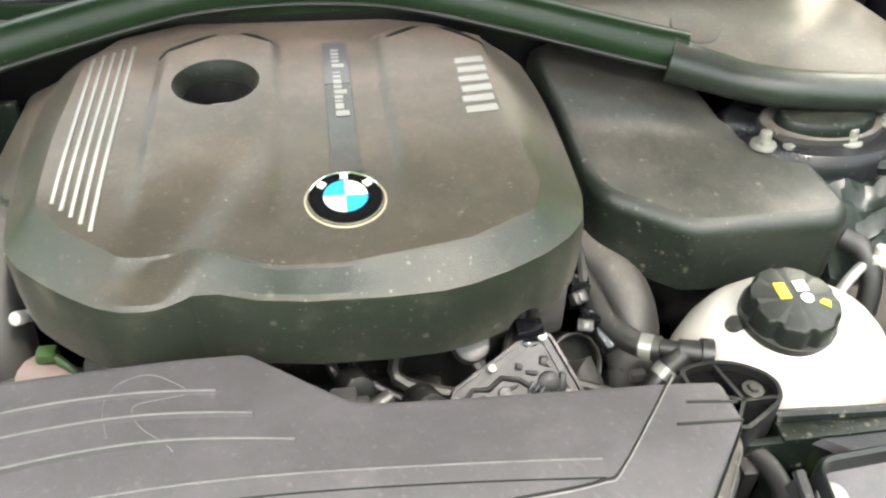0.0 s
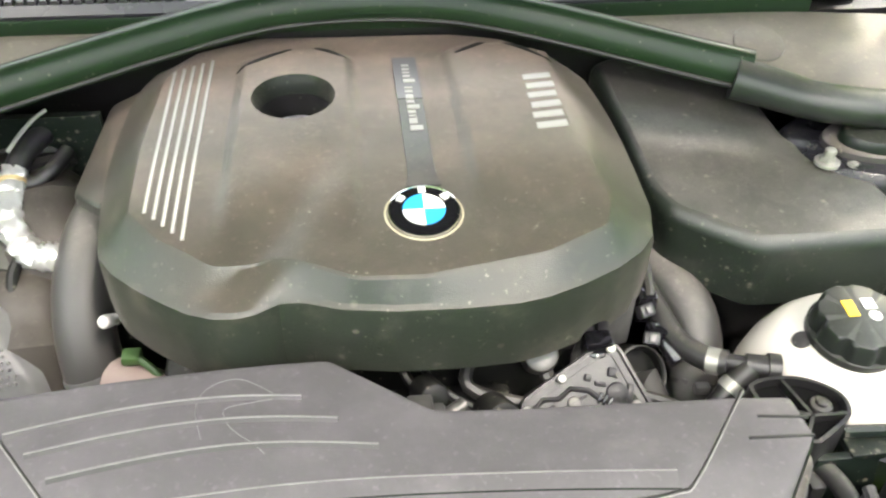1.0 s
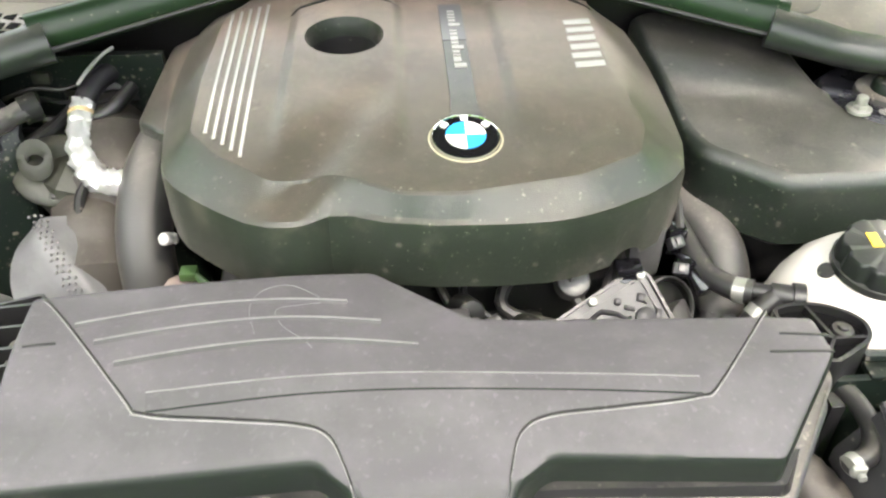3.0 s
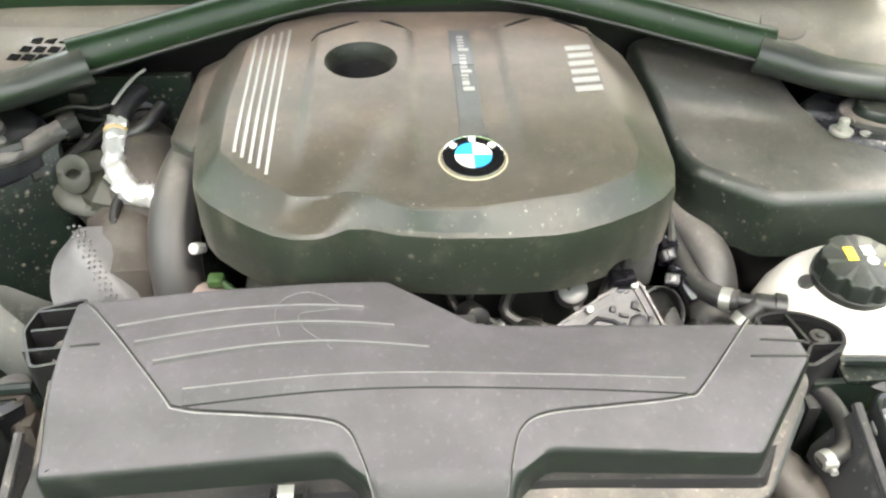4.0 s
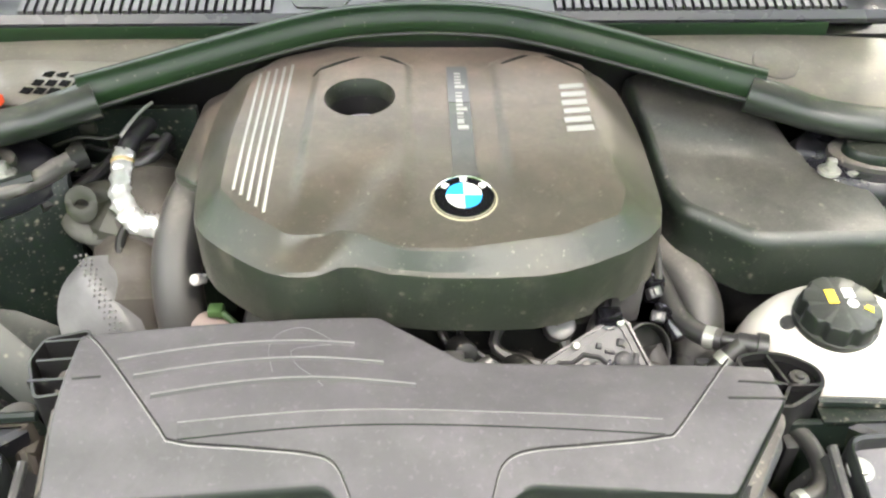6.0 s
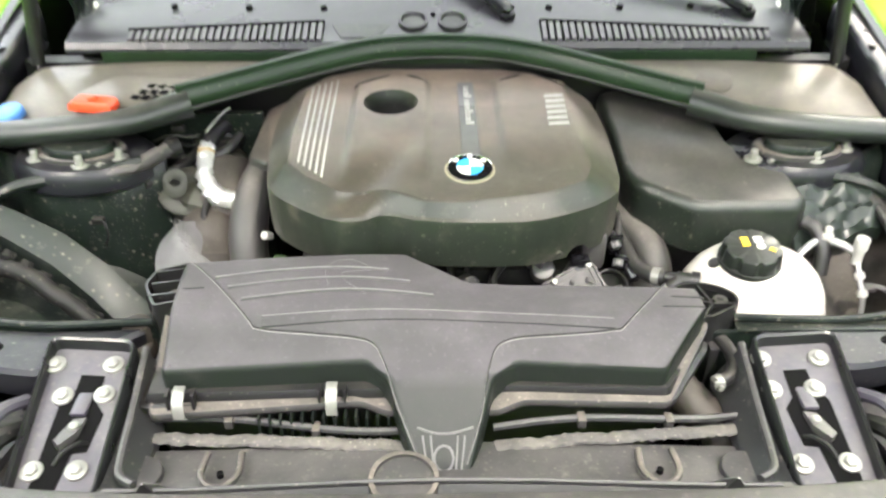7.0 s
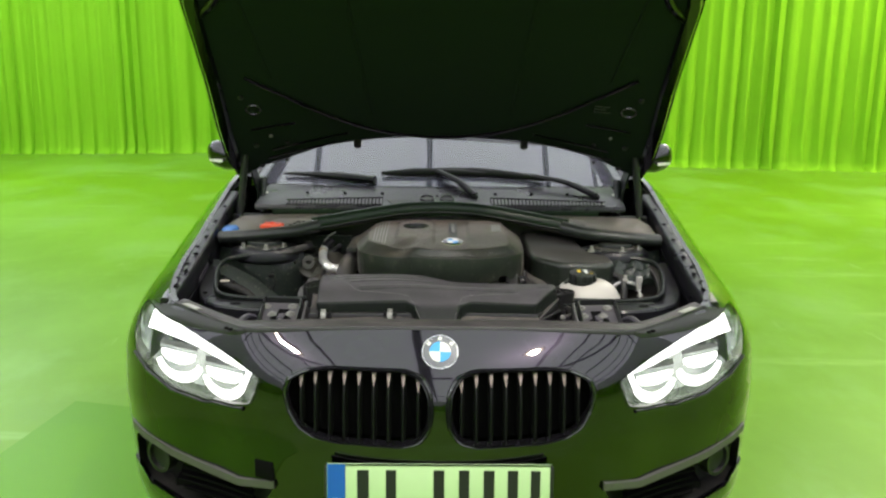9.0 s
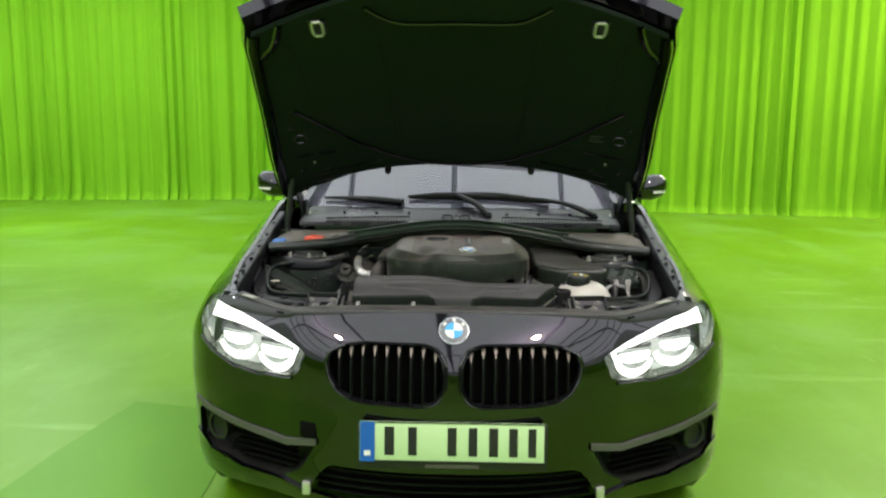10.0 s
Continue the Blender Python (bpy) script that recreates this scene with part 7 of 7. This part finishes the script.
def wiper(pivot, elbow, mid, tip0, tip1):
    w = new("wiper")
    w.parent = car
    w["label"] = "black windscreen wiper"
    part("pivot", join(disc((pivot[0], pivot[1], 0.938), 0.014, 0.028, 20, axis=(0, -0.35, 0.94), bevel=0.004), disc((pivot[0], pivot[1] - 0.008, 0.963), 0.007, 0.008, 6, axis=(0, -0.35, 0.94))), WIPER, w)
    pts = [(pivot[0], pivot[1], 0.961), (elbow[0], elbow[1], max(0.985, glass_z(*elbow) + 0.022)), (mid[0], mid[1], glass_z(*mid) + 0.026)]
    part("arm", sweep(smooth_path(pts, 8), [0.019 - 0.007 * i / 16 for i in range(17)], 10, flat=0.6), WIPER, w)
    line = [(tip0[0] + (tip1[0] - tip0[0]) * t, tip0[1] + (tip1[1] - tip0[1]) * t) for t in [k / 14 for k in range(15)]]
    part("blade", sweep([(x, y, glass_z(x, y) + 0.012) for x, y in line], [0.006 + 0.007 * math.sin(math.pi * k / 14) for k in range(15)], 8, flat=1.2), WIPER, w)
    return w


wiper((0.116, 1.09), (0.06, 1.145), (-0.01, 1.195), (-0.21, 1.215), (0.16, 1.21))
wiper((0.535, 1.105), (0.44, 1.17), (0.32, 1.205), (0.0, 1.225), (0.37, 1.215))
part("blade", sweep([(x, y, glass_z(x, y) + 0.012) for x, y in [(-0.57 + 0.34 * t, 1.30 - 0.12 * t) for t in [k / 12 for k in range(13)]]], [0.006 + 0.011 * min(1, k / 8) for k in range(13)], 8, flat=0.8), WIPER, car, "black wiper blade")

# ---- front of the car ----
def kidney(side):
    k = new("kidney_grille")
    k.parent = car
    k["label"] = "black kidney grille with chrome-tipped slats"
    o = [(side * p.x, p.y) for p in rounded(KIDNEY, 0.012, 3)]
    if side < 0:
        o = o[::-1]
    cx, cz = side * 0.19, 0.635

    def at(x, z, push):
        s = surface_s(abs(x), z)
        p = nose_at(s, z)
        return (x, p.y + push, z)
    def ring(f, push):
        return [at(cx + (x - cx) * f, cz + (z - cz) * f, push) for x, z in o]
    part("frame", loft([ring(1.02, 0.012), ring(1.02, -0.006), ring(0.985, -0.013), ring(0.95, -0.006), ring(0.94, 0.02), ring(1.0, 0.025), ring(1.02, 0.012)], False, False), GLOSS, k, "gloss black surround")
    part("trim", loft([ring(0.958, -0.0085), ring(0.945, -0.010), ring(0.93, -0.004), ring(0.932, 0.01), ring(0.955, 0.01), ring(0.958, -0.0085)], False, False), GLOSS, k)
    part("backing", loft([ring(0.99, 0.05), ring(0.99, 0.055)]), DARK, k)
    for i in range(9):
        x = side * (0.050 + 0.0345 * i)
        lo, hi = kidney_span(abs(x))
        lo, hi = lo + 0.008, hi - 0.010
        rows = []
        for j in range(9):
            z = lo + (hi - lo) * j / 8
            y = at(x, z, 0.004)[1]
            rows.append([(x - 0.0065, y + 0.035, z), (x - 0.0045, y + 0.010, z), (x - 0.0014, y + 0.002, z), (x + 0.0014, y + 0.002, z), (x + 0.0045, y + 0.010, z), (x + 0.0065, y + 0.035, z)])
        slat = part("slat", loft(rows), LIP_DARK, k)
        rows = []
        for j in range(6):
            z = hi + 0.001 - 0.026 * j / 5
            y = at(x, z, 0.004)[1] - 0.0015
            w = 0.0056 * (1 - 0.8 * (j / 5) ** 1.6)
            rows.append([(x - w, y + 0.012, z), (x - w * 0.8, y, z), (x + w * 0.8, y, z), (x + w, y + 0.012, z)])
        part("slat_tip", loft(rows), SILVER, slat, "satin silver slat tip")


def kidney_span(x):
    zs = []
    pts = [(p.x, p.y) for p in rounded(KIDNEY, 0.012, 3)]
    for (x0, z0), (x1, z1) in zip(pts, pts[1:] + pts[:1]):
        if (x0 - x) * (x1 - x) <= 0 and abs(x1 - x0) > 1e-9:
            zs.append(z0 + (z1 - z0) * (x - x0) / (x1 - x0))
    return (min(zs), max(zs)) if zs else (0.6, 0.64)


def surface_s(x, z):
    """The place along the nose where its skin at height z has this x."""
    lo, hi = 0.0, 0.93
    for _ in range(24):
        m = (lo + hi) / 2
        if nose_at(m, z).x < x:
            lo = m
        else:
            hi = m
    return (lo + hi) / 2


for s_ in (-1, 1):
    kidney(s_)


def headlight(side):
    h = new("headlight")
    h.parent = car
    h["label"] = "lit headlight with twin lenses and a white light bar"
    o = [(p.x, p.y) for p in rounded(HEADLIGHT, 0.012, 3)]
    c = Vector((0.62, 0.68))
    def pt(x, z, push):
        p = nose_at(surface_s(x, z), z)
        return (side * x, p.y + push, z)
    def ring(f, push):
        return [pt(c.x + (x - c.x) * f, c.y + (z - c.y) * f, push) for x, z in o]
    part("bowl", loft([ring(1.0, 0.004), ring(0.99, 0.05), ring(0.9, 0.10), ring(0.5, 0.12)], False, True), REFLECT, h, "bright reflector bowl")
    part("bezel", loft([ring(1.015, 0.006), ring(1.012, -0.002), ring(0.985, -0.002), ring(0.975, 0.02), ring(1.015, 0.006)], False, False), GLOSS, h)
    part("lens", loft([ring(0.995, 0.0), ring(0.7, -0.004), ring(0.4, -0.006), ring(0.1, -0.006)], False, True), LENS, h, "clear polycarbonate lens").visible_shadow = False
    # light bar along the upper edge
    top = [(0.455, 0.686), (0.52, 0.702), (0.60, 0.728), (0.67, 0.746), (0.72, 0.757), (0.758, 0.763)]
    rows = []
    for i, (x, z) in enumerate(top):
        w = 0.016 + 0.032 * i / 5
        x2, z2 = x + 0.004, z - w
        rows.append([pt(x, z - 0.004, 0.022), pt(x2, z2, 0.026), pt(x2, z2, 0.034), pt(x, z - 0.004, 0.032)])
    part("light_bar", loft(rows), LED, h, "glowing white light bar")
    for cx, cz in ((0.66, 0.668), (0.525, 0.650)):
        lens = [(cx + math.cos(radians(a)) * 0.05, cz + 0.004 + math.sin(radians(a)) * 0.020) for a in range(180, 361, 15)] + [(cx + 0.05, cz + 0.012), (cx - 0.05, cz + 0.012)]
        part("beam_lens", loft([[pt(x, z, d) for x, z in lens] for d in (0.030, 0.042)]), LED, h, "bright beam lens")
        part("beam_hood", loft([[pt(cx + dx, cz + 0.014, 0.02), pt(cx + dx, cz + 0.022, 0.024), pt(cx + dx, cz + 0.022, 0.06), pt(cx + dx, cz + 0.014, 0.06)] for dx in (-0.055, 0.0, 0.055)]), REFLECT, h)
    for cx, cz, wide in ((0.655, 0.664, 0.064), (0.525, 0.648, 0.056)):
        rows = []
        for k in range(13):
            a = radians(196 + 148 * k / 12)
            inn, out = (cx + math.cos(a) * (wide - 0.008), cz + math.sin(a) * 0.034), (cx + math.cos(a) * (wide + 0.006), cz + math.sin(a) * 0.054)
            rows.append([pt(*out, 0.024), pt(*inn, 0.032), pt(*inn, 0.044), pt(*out, 0.044)])
        part("light_ring", loft(rows), LED_DIM, h, "softly lit ring light")
    rows = [[pt(x, z, 0.022), pt(x + 0.012, z - 0.004, 0.03), pt(x + 0.012, z - 0.004, 0.04), pt(x, z, 0.036)] for x, z in ((0.452, 0.668), (0.462, 0.645), (0.474, 0.622))]
    part("light_ring", loft(rows), LED, h)
    part("indicator", loft([[pt(0.775, 0.70, 0.02), pt(0.80, 0.71, 0.02), pt(0.80, 0.71, 0.03), pt(0.775, 0.70, 0.03)], [pt(0.79, 0.735, 0.02), pt(0.805, 0.735, 0.02), pt(0.805, 0.735, 0.03), pt(0.79, 0.735, 0.03)]]), REFLECT, h)
    lower = [(0.475, 0.588), (0.50, 0.584), (0.56, 0.582), (0.585, 0.577), (0.68, 0.590), (0.757, 0.623), (0.805, 0.656)]
    part("lower_trim", sweep([Vector(pt(x, z, -0.003)) for x, z in lower], 0.005, 8), GLOSS, h, "gloss trim under the headlight")
    edge = [p for p in smooth_path(LIP_OUT, 7) if p.x > 0.47]
    rows = []
    for i, p in enumerate(edge):
        t = i / (len(edge) - 1)
        q = Vector(pt(0.485 + 0.285 * t, 0.716 + 0.052 * t ** 0.8, -0.002))
        q.x = abs(q.x)
        o0, o1 = p + Vector((0, -0.001, -0.002)), p.lerp(q, 0.12 + 0.86 * min(1.0, t * 1.6))
        rows.append([(side * o0.x, o0.y, o0.z), (side * (o0.x + o1.x) / 2, (o0.y + o1.y) / 2, (o0.z + o1.z) / 2 + 0.003), (side * o1.x, o1.y, o1.z + 0.001)])
    panel = part("top_panel", loft([list(r) + [(x, y, z - 0.006) for x, y, z in r][::-1] for r in rows]), LIP, h, "dull grey panel over the headlight")
    for t in (0.22, 0.3):
        p = edge[int(t * (len(edge) - 1))]
        part("clip_hole", disc((side * (p.x + 0.012), p.y - 0.012, p.z - 0.004), 0.006, 0.004, 12), DARK, panel)
    part("label_plate", loft([[(side * 0.607, 0.283, 0.790), (side * 0.622, 0.276, 0.790), (side * 0.622, 0.276, 0.7925), (side * 0.607, 0.283, 0.7925)], [(side * 0.65, 0.318, 0.793), (side * 0.665, 0.311, 0.793), (side * 0.665, 0.311, 0.7955), (side * 0.65, 0.318, 0.7955)]]), PRINT, h, "white sticker above the headlight")


for s_ in (-1, 1):
    headlight(s_)

m_badge = Matrix.Translation((0, nose_at(0, 0.743).y - 0.0015, 0.743)) @ Matrix.Rotation(radians(48), 4, "X")
# Grey ring colour paints in the ceiling's reflection on a black ring.
roundel(car, m_badge, 0.0435, shader("ring_reflection", (0.16, 0.16, 0.17), 0.2, 0.6, coat=0.5, vary=0.15, scale=60))


def number_plate():
    p = new("number_plate")
    p.parent = car
    p["label"] = "pale green number plate with a blue end band"
    m = Matrix.Translation((0.0, 0.0, 0.448)) @ Matrix.Rotation(radians(84), 4, "X")
    part("holder", moved(box(-0.266, 0.266, -0.078, 0.050, -0.014, -0.003, 0.003), m), BLACK, p, "black plastic holder")
    part("sheet", moved(box(-0.26, 0.26, -0.057, 0.057, -0.003, 0.0, 0.001), m), PLATE, p)
    part("rim", moved(join(box(-0.26, 0.26, 0.053, 0.0565, 0, 0.0015), box(-0.26, 0.26, -0.0565, -0.053, 0, 0.0015), box(0.2565, 0.26, -0.053, 0.053, 0, 0.0015)), m), INK, p)
    part("end_band", moved(box(-0.2585, -0.217, -0.0565, 0.0565, 0.0005, 0.002), m), shader("band_blue", (0.01, 0.10, 0.42), 0.4, vary=0.05), p, "blue end band")
    part("band_mark", moved(box(-0.247, -0.229, -0.040, -0.026, 0.002, 0.0026), m), WHITE, p)
    for x, w in ((-0.195, 0.052), (-0.128, 0.046), (-0.018, 0.048), (0.041, 0.046), (0.098, 0.048), (0.154, 0.046), (0.208, 0.042)):
        part("bar", moved(box(x + w * 0.1, x + w * 0.62, -0.038, 0.042, 0.0, 0.0016), m), INK, p, "dark bar")
    part("holder_mark", moved(box(-0.075, 0.075, -0.074, -0.064, -0.003, -0.002), m), TRAY, p)


number_plate()


def bumper_details():
    for s in (-1, 1):
        def pt(x, z, push):
            p = nose_at(surface_s(x, z), z)
            return (s * x, p.y + push, z)
        vent = new("bumper_vent")
        vent.parent = car
        vent["label"] = "black lower bumper vent with a fog lamp"
        o = [(p.x, p.y) for p in rounded(SLOT, 0.02, 3)]
        c = Vector((0.64, 0.335))
        ring = lambda f, d: [pt(c.x + (x - c.x) * f, c.y + (z - c.y) * f, d) for x, z in o]
        part("recess", loft([ring(1.0, 0.004), ring(0.97, 0.05), ring(0.9, 0.07)], False, True), BLACK, vent)
        blade = [(0.40, 0.405), (0.50, 0.385), (0.60, 0.395), (0.70, 0.412), (0.79, 0.432), (0.835, 0.442)]
        part("trim_blade", loft([[pt(x, z + 0.013, 0.004), pt(x, z + 0.010, -0.008), pt(x, z - 0.008, -0.012), pt(x, z - 0.016, 0.004)] for x, z in blade]), BLADE, vent, "satin grey trim blade")
        for k in range(4):
            z = 0.295 + 0.02 * k
            part("fin", loft([[pt(x, z, 0.02), pt(x, z + 0.006, 0.02), pt(x, z + 0.006, 0.05), pt(x, z, 0.05)] for x in (0.47, 0.58, 0.68)]), DARK, vent)
        fog = pt(0.755, 0.362, 0.03)
        part("fog_lamp", join(moved(loft([[(math.cos(k * math.tau / 28) * q, math.sin(k * math.tau / 28) * q, z) for k in range(28)] for q, z in ((0.046, -0.02), (0.046, 0.006), (0.038, 0.006), (0.036, -0.005), (0.01, -0.012))]), Matrix.Translation(fog) @ Matrix.Rotation(radians(90), 4, "X") @ Matrix.Rotation(radians(s * 35), 4, "Y"))), BLACK, vent, "round dark fog lamp")
        lip = [(0.10, 0.215), (0.30, 0.222), (0.44, 0.235), (0.52, 0.252), (0.66, 0.258), (0.78, 0.285), (0.845, 0.325)]
        part("lip", loft([[pt(x, z + 0.012, 0.006), pt(x, z + 0.006, -0.012), pt(x, z - 0.008, -0.012), pt(x, z - 0.014, 0.01)] for x, z in lip]), PAINT, car, "painted lower lip")
        part("chin_clip", box(s * 0.435 - 0.012, s * 0.435 + 0.012, nose_at(surface_s(0.435, 0.26), 0.26).y - 0.016, nose_at(surface_s(0.435, 0.26), 0.26).y + 0.005, 0.232, 0.272, 0.004), ZINC, car)
    def across(z, d0, d1, thick):
        rows = []
        for k in range(17):
            x = -0.41 + 0.82 * k / 16
            y = nose_at(surface_s(abs(x), z), z).y
            rows.append([(x, y + d0, z), (x, y + d1, z), (x, y + d1, z + thick), (x, y + d0, z + thick)])
        return loft(rows)
    part("lower_mesh", across(0.215, 0.07, 0.08, 0.14), DARK, car)
    for k in range(4):
        part("lower_bar", across(0.24 + 0.024 * k, 0.03, 0.06, 0.005), LIP_DARK, car)
    # missing tow cover
    part("tow_hole", moved(box(-0.028, 0.028, -0.004, 0.02, -0.025, 0.025, 0.004), Matrix.Translation((-0.425, nose_at(surface_s(0.425, 0.445), 0.445).y, 0.44)) @ Matrix.Rotation(radians(-28), 4, "Z")), DARK, car, "open tow eye hole")


bumper_details()


def mirror(s):
    mir = new("door_mirror")
    mir.parent = car
    mir["label"] = "dark door mirror with a pale indicator strip"
    prof = [(0.0, 0.35), (0.15, 0.8), (0.5, 1.0), (0.8, 0.9), (0.97, 0.55), (1.0, 0.2)]
    rings = []
    for t, k in prof:
        x = s * (0.79 + 0.15 * t)
        rings.append([(x, 1.62 + 0.035 * t + math.cos(a * math.tau / 20) * 0.055 * k, 1.02 + 0.02 * t + math.sin(a * math.tau / 20) * 0.06 * k) for a in range(20)])
    part("shell", loft(rings), PAINT, mir)
    part("indicator", loft([[(s * (0.865 + 0.06 * t), 1.62 - 0.056 * (1 - 0.4 * t * t) + 0.035 * t, z) for z in (1.008, 1.018)] + [(s * (0.865 + 0.06 * t), 1.62 - 0.04 + 0.035 * t, z) for z in (1.018, 1.008)] for t in (0, 0.33, 0.66, 1.0)]), WHITE, mir, "pale indicator strip")
    part("foot", sweep([(s * 0.78, 1.66, 0.985), (s * 0.83, 1.65, 1.0)], 0.03, 12, flat=0.6), BLACK, mir)


for s_ in (-1, 1):
    mirror(s_)


def hood_details():
    for s in (-1, 1):
        x = s * 0.43
        part("latch_loop", sweep([hood_point(x + dx, d, -0.066) for dx, d in ((-0.010, 0.912), (-0.016, 0.922), (-0.016, 0.962), (-0.010, 0.972), (0.010, 0.972), (0.016, 0.962), (0.016, 0.922), (0.010, 0.912), (-0.010, 0.912))], 0.0055, 10), ZINC, hood, "bright latch loop")
        part("loop_base", sweep([hood_point(x, 0.92, -0.056), hood_point(x, 0.97, -0.054)], 0.03, 12, flat=0.3), BLACK, hood)
        edge = [hood_point(s * (hood_width(d) - 0.045), d, -0.052) for d in [0.05 + 0.045 * i for i in range(20)]]
        part("edge_rail", loft([[p + Vector((s * 0.020, 0, 0)), p + Vector((s * 0.013, -0.008, -0.009)), p + Vector((-s * 0.013, -0.008, -0.009)), p + Vector((-s * 0.020, 0, 0))] for p in edge]), PAINT, hood, "painted edge rail")
        for x0, d0, x1, d1 in ((0.30, 0.225, 0.55, 0.165), (0.34, 0.175, 0.57, 0.120), (0.46, 0.30, 0.60, 0.285)):
            part("pressed_rib", sweep([hood_point(s * (x0 + (x1 - x0) * k / 6), d0 + (d1 - d0) * k / 6, -0.053) for k in range(7)], 0.0075, 8, flat=0.6), PAINT, hood, "pressed painted rib")
        part("access_hole", sweep([hood_point(s * (0.575 + 0.022 * math.cos(k * math.tau / 20)), 0.385 + 0.022 * math.sin(k * math.tau / 20), -0.053) for k in range(21)], 0.003, 6), PAINT, hood, "rim of a round access hole")
        for xx, d in ((0.50, 0.20), (0.545, 0.245), (0.515, 0.10)):
            part("clip", disc(hood_point(s * xx, d, -0.054), 0.006, 0.005, 10, axis=(0, -0.66, -0.75), bevel=0.0015), FASTENER if d > 0.22 else BLACK, hood)
        part("brace", hose([hood_point(s * 0.64, 0.80, -0.05), hood_point(s * 0.585, 0.86, -0.055), hood_point(s * 0.55, 0.95, -0.052)], 0.012, 8), PAINT, hood)
        crease = [hood_point(s * xx, d, -0.056) for xx, d in ((0.57, 0.54), (0.46, 0.43), (0.34, 0.32), (0.2, 0.235), (0.07, 0.20), (0.0, 0.195))]
        part("crease", sweep(smooth_path(crease, 4), 0.006, 8), PAINT, hood)
        crease = [hood_point(s * xx, d, -0.058) for xx, d in ((0.0, 0.95), (0.17, 0.95), (0.24, 0.985), (0.28, 1.02))]
        part("crease", sweep(smooth_path(crease, 4), 0.006, 8), PAINT, hood)
        for xx, d0, d1 in ((0.50, 0.52, 0.86), (0.22, 0.32, 0.88)):
            part("crease", sweep([Vector(hood_point(s * (xx + 0.03 * k / 8), d0 + (d1 - d0) * k / 8, -0.051)) for k in range(9)], 0.005, 8), FELT, hood)
        part("buffer", disc(hood_point(s * 0.275, 0.165, -0.045), 0.013, 0.022, 12, axis=(0, -0.6, -0.7)), RUBBER, hood)
        for d in (0.08, 0.2, 0.45):
            part("clip", disc(hood_point(s * 0.60, d, -0.052), 0.009, 0.006, 12, axis=(0, -0.66, -0.75), bevel=0.002), BLACK, hood)
        if s > 0:
            for k, w in enumerate((0.05, 0.035, 0.045)):
                d = 0.375 + 0.014 * k
                part("notice_bar", sweep([hood_point(0.47, d, -0.0545), hood_point(0.47 + w, d, -0.0545)], 0.0028, 6, flat=0.4), WORN, hood, "faint printed bar")
        hinge = new("bonnet_hinge")
        hinge.parent = car
        part("arm", loft([[(s * 0.625, 1.10, 0.90), (s * 0.632, 1.10, 0.90), (s * 0.632, 1.16, 0.91), (s * 0.625, 1.16, 0.91)], [(s * 0.625, 1.11, 0.96), (s * 0.632, 1.11, 0.96), (s * 0.632, 1.19, 0.97), (s * 0.625, 1.19, 0.97)], [(s * 0.645, 1.07, 1.06), (s * 0.652, 1.07, 1.06), (s * 0.652, 1.11, 1.09), (s * 0.645, 1.11, 1.09)]]), LINER, hinge, "black hinge arm")
        part("pin", disc((s * 0.62, 1.14, 0.95), 0.012, 0.02, 14, axis=(-s, 0, 0), bevel=0.003), ZINC, hinge)
        part("gasket", hose([(s * 0.60, 1.05, 0.90), (s * 0.615, 1.12, 0.95), (s * 0.62, 1.17, 1.0)], 0.012, 8), LINER, hinge)
        strut = thing("gas_strut", "slim black gas strut holding the bonnet up", "gas strut", group="gas struts")
        a, b = Vector((s * 0.672, 1.0, 0.86)), Vector(hood_point(s * 0.645, 0.15, -0.04))
        mid = a.lerp(b, 0.42)
        part("rod", sweep([a, mid], 0.005, 12), CHROME, strut, "thin steel rod")
        part("cylinder", sweep([a.lerp(b, 0.18), b], 0.0115, 14), BLACK, strut, "black cylinder")
        part("ball_joint", disc(a - Vector((0, 0, 0.01)), 0.01, 0.02, 12, bevel=0.003), BLACK, strut)


hood_details()
